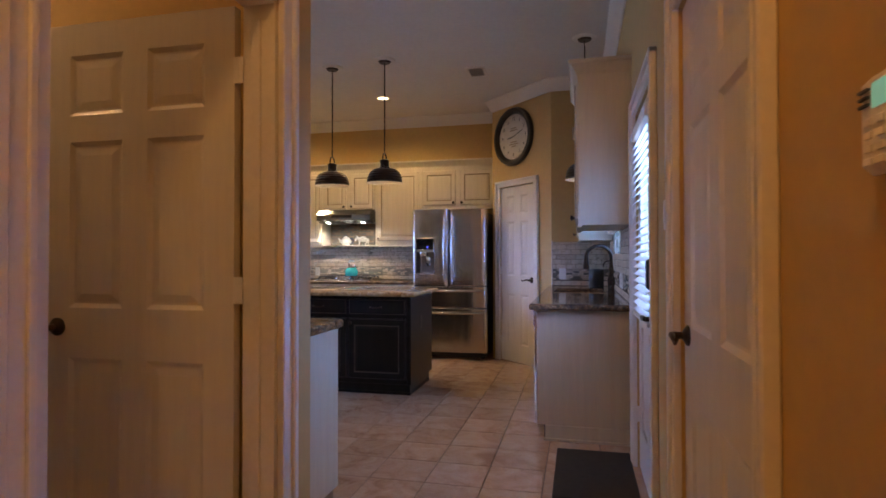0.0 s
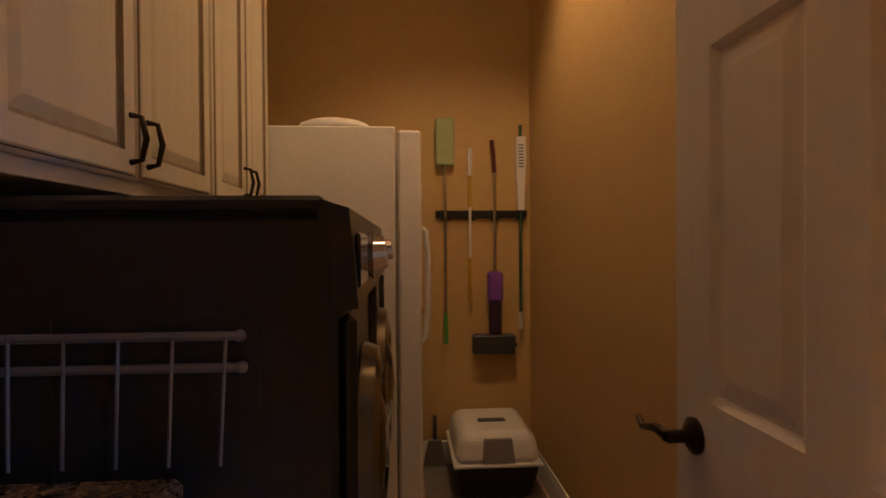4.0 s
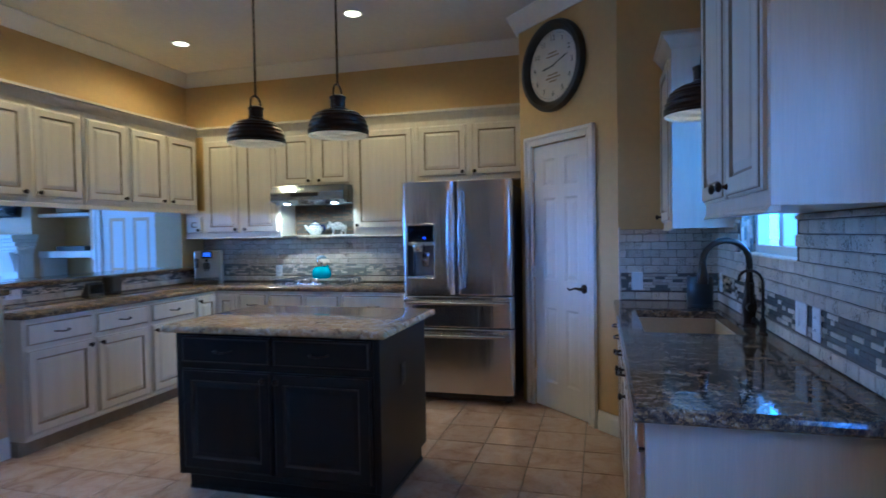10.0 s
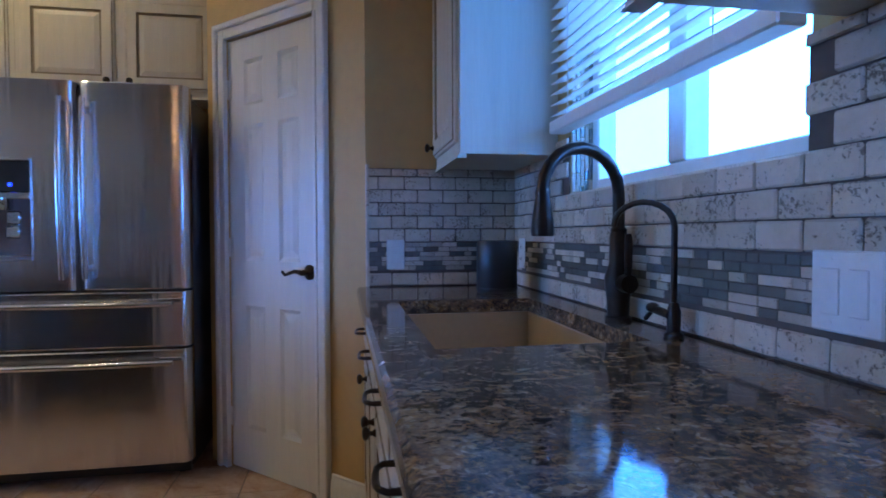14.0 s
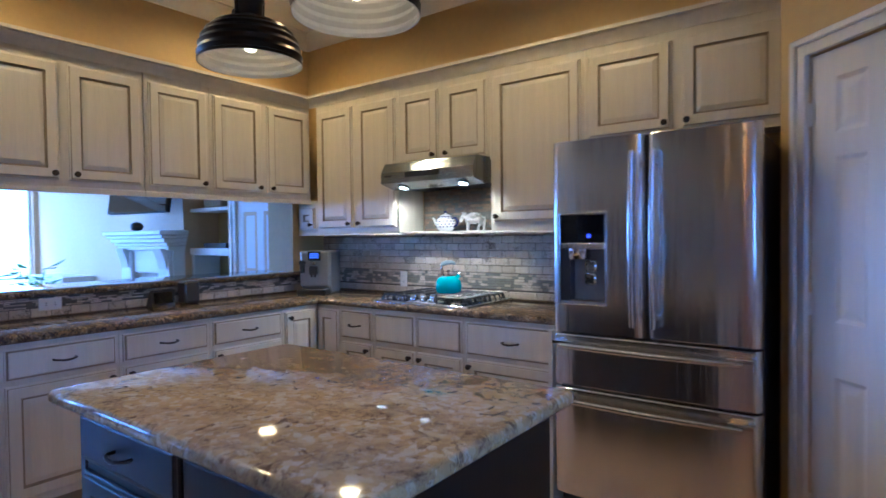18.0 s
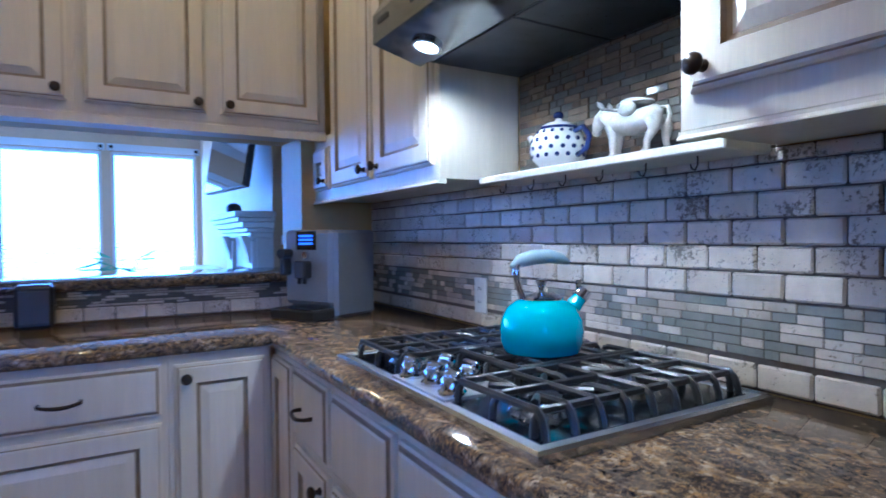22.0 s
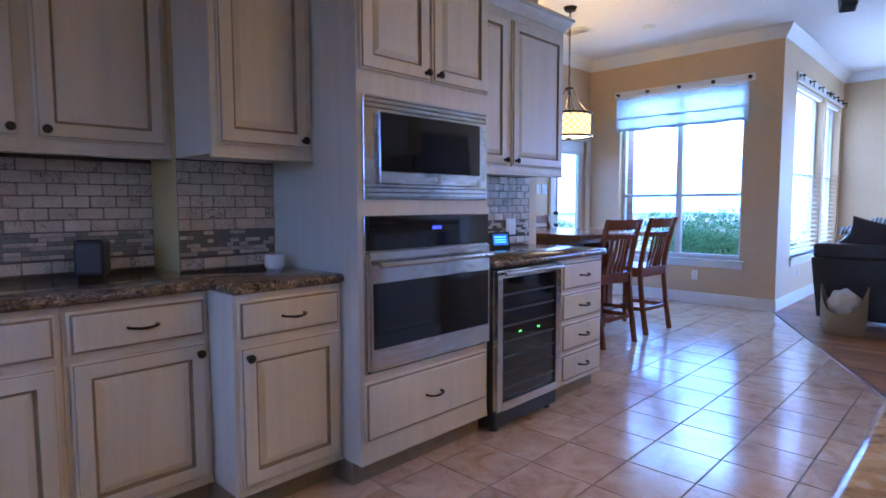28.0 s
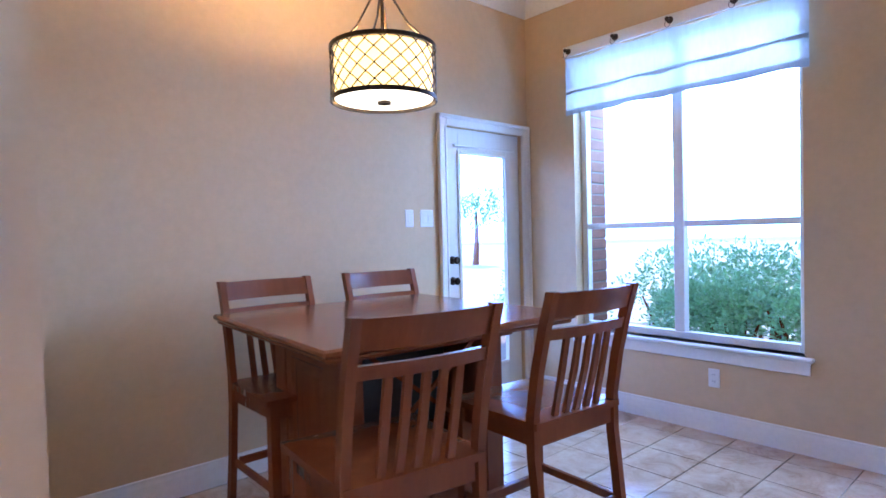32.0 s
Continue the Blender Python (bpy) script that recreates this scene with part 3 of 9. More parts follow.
def brushed(name, c, stretch, rough, big, wave=0.6):
    """Brushed steel whose broad waviness stretches reflections into streaks."""
    m, n, l, b = nodes_of(name, rough, 1.0)
    fine = noise_tex(n, l, coords(n, l, stretch), 160, 4, 0.7)
    wide = noise_tex(n, l, coords(n, l, big), 7, 3, 0.5)
    col = ramp(n, l, fine, [(0.3, tuple(v * 0.86 for v in c)), (0.7, c)])
    l.new(col, b.inputs["Base Color"])
    r = n.new("ShaderNodeMapRange")
    r.inputs[3].default_value, r.inputs[4].default_value = rough - 0.07, rough + 0.06
    l.new(fine, r.inputs[0])
    l.new(r.outputs[0], b.inputs["Roughness"])
    k1, k2 = n.new("ShaderNodeBump"), n.new("ShaderNodeBump")
    k1.inputs["Strength"].default_value, k1.inputs["Distance"].default_value = wave, 0.03
    k2.inputs["Strength"].default_value, k2.inputs["Distance"].default_value = 0.12, 0.001
    l.new(wide, k1.inputs["Height"])
    l.new(fine, k2.inputs["Height"])
    l.new(k1.outputs[0], k2.inputs["Normal"])
    l.new(k2.outputs[0], b.inputs["Normal"])
    return m


M["steel"] = brushed("brushed_stainless_steel", (0.66, 0.63, 0.60), (1, 1, 0.02), 0.23, (1, 1, 0.05), 0.35)
M["steel_h"] = brushed("brushed_stainless_level", (0.62, 0.61, 0.60), (0.03, 0.03, 1), 0.2, (0.3, 0.3, 0.6))
# pan and hood: dim blue reflections on stainless put into the base colour
M["steel_pan"] = brushed("dark_tinted_stainless_pan", (0.20, 0.225, 0.27), (0.2, 0.2, 1), 0.15, (0.3, 0.3, 0.6))
M["steel_hood"] = brushed("dark_tinted_hood_stainless", (0.25, 0.28, 0.33), (0.2, 0.2, 1), 0.17, (0.3, 0.3, 0.6))
M["screen_text"] = glow("cyan_screen_line", (0.10, 0.55, 1.0), 1.3)
M["mosaic_brown"] = stone_tile("brown_stone_mosaic", (0.20, 0.14, 0.088), (0.12, 0.082, 0.053), (0.06, 0.045, 0.03), 0.3)
M["mosaic_stone"] = stone_tile("stone_mosaic", (0.58, 0.50, 0.40), (0.42, 0.34, 0.25), (0.2, 0.15, 0.1), 0.25)
M["steel_filter"] = brushed("dark_filter_mesh", (0.09, 0.10, 0.12), (1, 1, 1), 0.3, (0.3, 0.3, 0.6))
M["steel_tray"] = brushed("satin_stainless_tray", (0.66, 0.67, 0.69), (0.2, 0.2, 1), 0.38, (0.3, 0.3, 0.6))

# ---- the plan ----
SINK_Y, HALL_Y = 0.42, 1.73            # the long wall of sink and hall; the wall of the laundry door
LEFT_X, OVEN_X = 1.54, 1.84            # walls behind the cabinets on either side of the ovens
RANGE_X, BAR_Y = 6.98, 5.42            # wall of the range; wall over the bar
SHORT_X = 5.70                         # wall beside the sink counter's end
DOOR_X, WIN_Y, BAY_X, LIVE_Y, LIVE_X = 0.33, 9.0, 2.66, 12.3, 7.15
H = 3.10
TH = 0.12


def wall_along_x(name, y0, y1, x0, x1, openings, material, label, z1=H, z0=0.0):
    mb = MB()
    x = x0
    for a, b, lo, hi in sorted(openings):
        mb.box(x, y0, z0, a, y1, z1)
        if lo > z0:
            mb.box(a, y0, z0, b, y1, lo)
        mb.box(a, y0, hi, b, y1, z1)
        x = b
    mb.box(x, y0, z0, x1, y1, z1)
    return setting(name, mb, material, label)


def wall_along_y(name, x0, x1, y0, y1, openings, material, label, z1=H, z0=0.0):
    mb = MB()
    y = y0
    for a, b, lo, hi in sorted(openings):
        mb.box(x0, y, z0, x1, a, z1)
        if lo > z0:
            mb.box(x0, a, z0, x1, b, lo)
        mb.box(x0, a, hi, x1, b, z1)
        y = b
    mb.box(x0, y, z0, x1, y1, z1)
    return setting(name, mb, material, label)


CLOSET = (0.70, 1.58)
BACK = (2.20, 3.06)
SINKWIN = (4.22, 5.14, 1.235, 2.33)
LAUNDRY = (0.407, 1.302)
LAUN_E, LAUN_N, LAUN_W = 1.51, 4.99, -0.22
wall_along_x("wall_sink", SINK_Y - 0.14, SINK_Y, -1.9, SHORT_X, [(CLOSET[0], CLOSET[1], 0, 2.04), (BACK[0], BACK[1], 0, 2.04), SINKWIN], M["wall"], "tan painted wall with sink window and doors")
wall_along_y("wall_pantry", SHORT_X, SHORT_X + 0.1, SINK_Y - 0.14, 1.03, [], M["wall"], "tan painted wall beside the sink counter")
# the slanting pantry wall, built along its own line
DIAG = pose(5.715, 1.03, 0, 0, 0, 45.5)
PD = (0.265, 0.875)
mb = MB().box(0, -0.1, 0, PD[0], 0, H).box(PD[1], -0.1, 0, 1.03, 0, H).box(PD[0], -0.1, 2.04, PD[1], 0, H)
mb.box(PD[0], -0.1, 0, PD[1], -0.06, 2.04)
ob = setting("wall_pantry_diagonal", mb, M["wall"], "tan slanting wall with the pantry door")
ob.matrix_basis = DIAG
wall_along_x("wall_fridge_side", 1.64, 1.74, 6.43, RANGE_X, [], M["wall"], "tan painted wall beside the refrigerator")
wall_along_y("wall_range", RANGE_X, RANGE_X + 0.12, 1.64, BAR_Y + 0.12, [], M["wall"], "golden tan wall behind the range")
# over the bar: a wall hung from the ceiling, and the low wall of the bar
wall_along_x("wall_bar_upper", BAR_Y, BAR_Y + 0.14, 4.50, RANGE_X, [], M["wall"], "golden tan wall over the bar cabinets", H, 1.66)
setting("wall_bar_pier", MB().box(6.64, 5.24, 1.07, RANGE_X, BAR_Y + 0.14, 1.66), M["wall"], "tan wall pier at the end of the bar opening")
setting("wall_bar_low", MB().box(4.48, 5.24, 0, RANGE_X, BAR_Y, 1.03), M["wall_dining"], "low beige wall that carries the raised bar")
setting("wall_bar_end", MB().box(4.30, 4.76, 0, 4.48, 5.58, 1.03), M["wall_dining"], "beige end of the low bar wall")
# walls at the ovens and the laundry
wall_along_x("wall_hall", HALL_Y, HALL_Y + TH, -1.9, LEFT_X, [(LAUNDRY[0], LAUNDRY[1], 0, 2.09)], M["wall"], "tan hall wall with the laundry doorway")
wall_along_y("wall_left", LAUN_E, LEFT_X, HALL_Y + TH, 3.5, [], M["wall"], "tan wall behind the counter by the hall")
wall_along_y("wall_oven", OVEN_X - 0.14, OVEN_X, 3.5, 5.59, [], M["wall_dining"], "beige wall behind the ovens and wine cooler")
wall_along_x("wall_dining_south", 5.45, 5.59, DOOR_X - TH, OVEN_X - 0.14, [], M["wall_dining"], "beige wall of the dining corner")
setting("wall_jog", MB().box(LEFT_X, 2.92, 0, OVEN_X, 3.5, H), M["wall"], "tan wall step beside the ovens")
setting("wall_laundry_west", MB().box(LAUN_W - 0.1, HALL_Y + TH, 0, LAUN_W, 5.11, H), M["wall"], "orange tan laundry wall")
setting("wall_laundry_north", MB().box(LAUN_W, LAUN_N, 0, LAUN_E, 5.11, H), M["wall"], "orange tan laundry end wall")
setting("wall_laundry_east", MB().box(LAUN_E, 3.5, 0, OVEN_X - 0.14, 5.11, H), M["wall"], "orange tan laundry side wall")
setting("wall_hall_west", MB().box(-2.0, SINK_Y - 0.14, 0, -1.9, HALL_Y + TH, H), M["wall"], "tan wall at the hall's end")
# dining and living walls
DDOOR = (8.11, 8.92)
DWIN = (0.78, 2.285, 0.545, 2.56)
BAYWIN = [(9.58, 11.05, 0.56, 2.6), (11.20, 12.15, 0.56, 2.6)]
LIVEWIN = [(3.25, 4.5, 0.45, 2.5), (4.62, 5.82, 0.45, 2.5), (5.95, 7.08, 0.45, 2.5)]
wall_along_y("wall_dining_west", DOOR_X - TH, DOOR_X, 5.59, WIN_Y + 0.14, [(DDOOR[0], DDOOR[1], 0, 2.04)], M["wall_dining"], "beige dining wall with the patio door")
wall_along_x("wall_dining_north", WIN_Y, WIN_Y + 0.16, DOOR_X, BAY_X, [DWIN], M["wall_dining"], "beige dining wall with the big window")
wall_along_y("wall_bay", BAY_X - 0.16, BAY_X, WIN_Y + 0.16, LIVE_Y, BAYWIN, M["wall_dining"], "beige wall with two tall windows")
wall_along_x("wall_living_north", LIVE_Y, LIVE_Y + 0.16, BAY_X - 0.16, LIVE_X + 0.6, LIVEWIN, M["wall_dining"], "beige living room wall with three windows")
wall_along_y("wall_living_east", LIVE_X, LIVE_X + 0.6, 5.56, LIVE_Y, [(6.95, 7.85, 0.0, 2.3)], M["wall_dining"], "beige living room wall with a shelf recess")
setting("wall_recess_back", MB().box(LIVE_X + 0.45, 6.9, 0, LIVE_X + 0.6, 7.9, 2.4), M["wall"], "brown back wall of the shelf recess")

# floor base, ceilings
setting("floor", MB().box(-2.0, 0.2, -0.12, 7.9, 12.6, -0.006), M["floor_grout"], "tan grouted tile floor")
setting("ceiling", MB().box(-2.0, 0.2, H, 7.9, 12.6, H + 0.1), M["ceiling"], "white textured ceiling")

# ---- mouldings ----
CROWN = [(0, 0), (0, -0.125), (0.012, -0.125), (0.02, -0.105), (0.05, -0.07), (0.075, -0.035), (0.085, -0.02), (0.095, -0.012), (0.095, 0)]
BASE = [(0, 0), (0.016, 0), (0.016, 0.085), (0.013, 0.095), (0.013, 0.105), (0.007, 0.115), (0.007, 0.13), (0, 0.135)]


def mould(name, pts, profile, z, material, label):
    return setting(name, MB().sweep([(x, y, z) for x, y in pts], profile), material, label, smooth=40)


d0, d1 = (5.70, 1.03), (6.43, 1.76)
mould("crown_kitchen", [(LEFT_X, SINK_Y), (SHORT_X, SINK_Y), d0, d1, (RANGE_X, 1.74), (RANGE_X, BAR_Y), (4.50, BAR_Y), (4.50, BAR_Y + 0.14), (RANGE_X, BAR_Y + 0.14)][::-1], CROWN, H, M["trim"], "white crown moulding")
mould("crown_dining", [(OVEN_X, 5.59), (DOOR_X, 5.59), (DOOR_X, WIN_Y), (BAY_X, WIN_Y), (BAY_X, LIVE_Y), (LIVE_X, LIVE_Y), (LIVE_X, 5.56)], CROWN, H, M["trim"], "white crown moulding")
mould("baseboard_dining", [(OVEN_X - 0.14, 5.59), (DOOR_X, 5.59), (DOOR_X, DDOOR[0] - 0.09)], BASE, 0, M["trim"], "white stepped baseboard")
mould("baseboard_window", [(DOOR_X, WIN_Y), (BAY_X, WIN_Y), (BAY_X, LIVE_Y), (LIVE_X, LIVE_Y)], BASE, 0, M["trim"], "white stepped baseboard")
mould("baseboard_bar_end", [(4.30, 5.58), (4.30, 4.76), (4.48, 4.76)], BASE, 0, M["trim"], "white baseboard")
mould("baseboard_laundry", [(LAUN_W, LAUN_N), (LAUN_E, LAUN_N), (LAUN_E, HALL_Y + TH)], BASE, 0, M["trim"], "white baseboard")
mould("baseboard_hall", [(LAUNDRY[0] - 0.09, HALL_Y), (-1.9, HALL_Y), (-1.9, SINK_Y), (CLOSET[0] - 0.09, SINK_Y)][::-1], BASE, 0, M["trim"], "white baseboard")
mould("baseboard_sink", [(CLOSET[1] + 0.09, SINK_Y), (BACK[0] - 0.09, SINK_Y)][::-1], BASE, 0, M["trim"], "white baseboard")
mould("baseboard_pantry", [(5.70 + 0.19 * 0.7071, 1.03 + 0.19 * 0.7071), d0, (5.70, 1.015)], BASE, 0, M["trim"], "white baseboard")

# ---- doors and windows ----
CASE = [(0, 0), (0.018, 0), (0.018, 0.012), (0.012, 0.02), (0.014, 0.05), (0.02, 0.06), (0.02, 0.075), (0, 0.075)]


def casing(parent, w, h, y=0.0, side=-1, wide=0.085):
    """Trim round an opening from x = 0 to w, on the face y, standing out to -y (side -1) or +y."""
    mb = MB()
    t = 0.02 * side
    for a, b, c, d in ((-wide, 0, 0, h + wide), (w, w + wide, 0, h + wide), (0, w, h, h + wide)):
        mb.box(a, y, c, b, y + t, d, 0.004)
    for a, b, c, d in ((-wide, -wide + 0.025, 0, h + wide), (w + wide - 0.025, w + wide, 0, h + wide), (-wide, w + wide, h + wide - 0.025, h + wide)):
        mb.box(a - 0.002, y, c, b + 0.002, y + t * 1.7, d + 0.002, 0.005)
    for a, b, c, d in ((-0.014, 0.0, 0, h), (w, w + 0.014, 0, h)):
        mb.box(a - 0.003, y, c, b + 0.002, y + t * 1.25, d, 0.003)
    return part("casing", mb, M["trim"], parent)


def six_panel(w, h, t=0.035, zs=(0, 0.20, 0.78, 0.99, 1.62, 1.71, 1.92)):
    """A six-panel leaf from x = 0 to w, y = 0 (front) to t."""
    mb = MB()
    s, mid = 0.115, 0.10
    mb.weld = True
    xs = [0, s, (w - mid) / 2, (w + mid) / 2, w - s, w]
    zs = [*zs, h]
    for i in range(5):
        for j in range(7):
            a, b, c, d = xs[i], xs[i + 1], zs[j], zs[j + 1]
            for face, sg in ((0.0, 1), (t, -1)):
                if i in (1, 3) and j in (1, 3, 5):
                    st = [(0, 0), (0.016, 0.009), (0.024, 0.009), (0.05, 0.003)]
                    v, f = [], []
                    for ins, dy in st:
                        y = face + sg * dy
                        v += [(a + ins, y, c + ins), (b - ins, y, c + ins), (b - ins, y, d - ins), (a + ins, y, d - ins)]
                    for k in range(3):
                        f += [(4 * k + q, 4 * k + (q + 1) % 4, 4 * k + 4 + (q + 1) % 4, 4 * k + 4 + q) for q in range(4)]
                    f.append((12, 13, 14, 15))
                    mb.add(v, f)
                else:
                    mb.add([(a, face, c), (b, face, c), (b, face, d), (a, face, d)], [(0, 1, 2, 3)])
    mb.add([(0, 0, 0), (w, 0, 0), (w, t, 0), (0, t, 0), (0, 0, h), (w, 0, h), (w, t, h), (0, t, h)], [(0, 1, 2, 3), (4, 7, 6, 5), (0, 3, 7, 4), (1, 5, 6, 2)])
    return mb


def lever(parent, x, z, toward, y=0.0, side=-1):
    mb = MB()
    mb.lathe([(0.001, 0.0), (0.033, 0.0), (0.033, 0.006), (0.022, 0.014), (0.012, 0.02), (0.012, 0.05)], 18, (x, y, z), "y")
    pts = [(x, y - 0.05, z), (x + toward * 0.03, y - 0.056, z + 0.006), (x + toward * 0.065, y - 0.056, z - 0.003), (x + toward * 0.095, y - 0.055, z - 0.012), (x + toward * 0.115, y - 0.054, z + 0.002)]
    mb.tube(pts, [0.011, 0.009, 0.0075, 0.0065, 0.006], 8)
    if side > 0:
        mb.v = [(a, 2 * y - b, c) for a, b, c in mb.v]
    return part("lever_handle", mb, M["bronze"], parent, "oil-rubbed bronze lever handle", smooth=40)


def hinge(parent, x, z, y=0.0):
    mb = MB().cyl((x, y - 0.006, z - 0.045), (x, y - 0.006, z + 0.045), 0.007, n=8).box(x - 0.018, y - 0.003, z - 0.044, x + 0.018, y, z + 0.044)
    return part("hinge", mb, M["trim"], parent)


# laundry door: hinged at the doorway's kitchen side, opened into the laundry
d = thing("door_laundry", "white six-panel laundry door standing open", "door", pose(LAUNDRY[1] - 0.002, HALL_Y + TH + 0.004, 0.008, 0, 0, 90), kind="structure")
part("leaf", six_panel(0.79, 2.06, 0.035, (0, 0.23, 0.85, 1.03, 1.63, 1.725, 1.945)), M["door"], d, m=pose(0.018, 0, 0))
# the visible face looks to -x, which is the leaf's back
lever(d, 0.74, 0.96, 1, 0.035, 1)
lever(d, 0.74, 0.96, 1, 0.0, -1)
for z in (0.24, 1.10, 1.84):
    hinge(d, 0.0, z, 0.041)
f = thing("door_frame_laundry", "white painted casing of the laundry doorway", "door frame", pose(LAUNDRY[0], HALL_Y, 0), kind="structure")
casing(f, LAUNDRY[1] - LAUNDRY[0], 2.09)
mb = MB()
w = LAUNDRY[1] - LAUNDRY[0]
mb.box(-0.001, 0.001, 0, 0.046, TH - 0.001, 2.09).box(w - 0.02, 0.001, 0, w + 0.001, TH - 0.001, 2.09).box(0.02, 0.001, 2.07, w - 0.02, TH - 0.001, 2.091)
mb.box(0.046, 0.05, 0, 0.060, 0.085, 2.02, 0.003).box(w - 0.032, 0.05, 0, w - 0.02, 0.085, 2.02, 0.003)
part("jamb", mb, M["trim"], f)

# closet door in the hall
d = thing("door_closet", "white six-panel closet door, closed", "door", pose(CLOSET[1], SINK_Y - 0.012, 0.008, 0, 0, 180), kind="structure")
w = CLOSET[1] - CLOSET[0]
part("leaf", six_panel(w - 0.006, 2.025), M["door"], d)
lever(d, 0.07, 0.96, 1)
for z in (0.24, 1.05, 1.80):
    hinge(d, w - 0.01, z)
f = thing("door_frame_closet", "white painted closet door casing", "door frame", pose(CLOSET[1], SINK_Y, 0, 0, 0, 180), kind="structure")
casing(f, w, 2.04)

# back door with a blind over its glass
d = thing("door_back", "white half-glass back door with blind", "door", pose(BACK[1], SINK_Y - 0.012, 0.008, 0, 0, 180), kind="structure")
w = BACK[1] - BACK[0] - 0.006
mb = MB().box(0, 0, 0, 0.13, 0.04, 2.025, 0.002).box(w - 0.13, 0, 0, w, 0.04, 2.025, 0.002).box(0.13, 0, 1.88, w - 0.13, 0.04, 2.025).box(0.13, 0, 0.82, w - 0.13, 0.04, 0.96)
mb.box(0.13, 0, 0, w - 0.13, 0.04, 0.24).box(w / 2 - 0.05, 0, 0.24, w / 2 + 0.05, 0.04, 0.82)
for a, b in ((0.13, w / 2 - 0.05), (w / 2 + 0.05, w - 0.13)):
    mb.rings(a, 0.24, b, 0.82, [(0, 0.012), (0.05, 0.005)], 0.03)
part("leaf", mb, M["door"], d)
part("pane", MB().box(0.13, 0.018, 0.96, w - 0.13, 0.024, 1.88), M["glass"], d).visible_shadow = False
mb = MB().box(0.10, -0.045, 1.86, w - 0.10, -0.002, 1.915, 0.004)
part("blind_headrail", mb, M["blind"], d)
for i in range(24):
    z = 0.93 + i * 0.039
    mb = MB().box(-0.5 * (w - 0.22), -0.019, -0.0015, 0.5 * (w - 0.22), 0.019, 0.0015)
    part("slat", mb, M["blind"], d, m=pose(w / 2, -0.024, z, 38))
part("blind_rail", MB().box(0.105, -0.04, 0.885, w - 0.105, -0.008, 0.905, 0.004), M["blind"], d)
lever(d, w - 0.065, 0.93, -1)
part("deadbolt", MB().box(w - 0.105, -0.045, 1.06, w - 0.035, 0, 1.20, 0.012), M["black"], d, "black keypad deadbolt")
for z in (0.3, 1.8):
    hinge(d, 0.0, z)
f = thing("door_frame_back", "white painted back door casing", "door frame", pose(BACK[1], SINK_Y, 0, 0, 0, 180), kind="structure")
casing(f, BACK[1] - BACK[0], 2.04, wide=0.075)

# pantry door on the slanting wall; its front faces the kitchen
PANTRY = DIAG @ pose(PD[1], -0.008, 0.008, 0, 0, 180)
d = thing("door_pantry", "white six-panel pantry door, closed", "door", PANTRY, kind="structure")
w = PD[1] - PD[0]
part("leaf", six_panel(w - 0.004, 2.025), M["door"], d)
lever(d, w - 0.06, 0.95, -1)
for z in (0.24, 1.05, 1.80):
    hinge(d, 0.0, z)
f = thing("door_frame_pantry", "white painted pantry door casing", "door frame", DIAG @ pose(PD[1], 0, 0, 0, 0, 180), kind="structure")
casing(f, w, 2.04, wide=0.07)

# patio door of the dining corner: one long pane
d = thing("door_patio", "white patio door with one long glass pane", "door", pose(DOOR_X - 0.03, DDOOR[0], 0.008, 0, 0, 90), kind="structure")
w = DDOOR[1] - DDOOR[0]
mb = MB().box(0.003, 0, 0, 0.15, 0.04, 2.03, 0.002).box(w - 0.15, 0, 0, w - 0.003, 0.04, 2.03, 0.002).box(0.15, 0, 1.86, w - 0.15, 0.04, 2.03).box(0.15, 0, 0, w - 0.15, 0.04, 0.26)
for a, b, c, e in ((0.135, 0.165, 0.245, 1.875), (w - 0.165, w - 0.135, 0.245, 1.875), (0.165, w - 0.165, 0.245, 0.275), (0.165, w - 0.165, 1.845, 1.875)):
    mb.box(a, -0.012, c, b, 0.0, e, 0.004)
part("leaf", mb, M["door"], d)
part("pane", MB().box(0.15, 0.018, 0.26, w - 0.15, 0.024, 1.86), M["glass"], d).visible_shadow = False
for z in (0.93, 1.08):
    part("knob" if z < 1 else "deadbolt", MB().lathe([(0.001, 0), (0.03, 0), (0.03, 0.008), (0.014, 0.016), (0.014, 0.035), (0.026, 0.045), (0.028, 0.055), (0.018, 0.066), (0.001, 0.068)], 16, (0.07, 0, z), "y"), M["bronze"], d, "bronze knob", smooth=40)
part("curtain_rod", MB().cyl((0.09, -0.03, 1.90), (w - 0.09, -0.03, 1.90), 0.006).sphere((0.09, -0.03, 1.90), 0.012, 6).sphere((w - 0.09, -0.03, 1.90), 0.012, 6), M["trim"], d)
f = thing("door_frame_patio", "white painted patio door casing", "door frame", pose(DOOR_X, DDOOR[0], 0, 0, 0, 90), kind="structure")
casing(f, w, 2.04, wide=0.075)


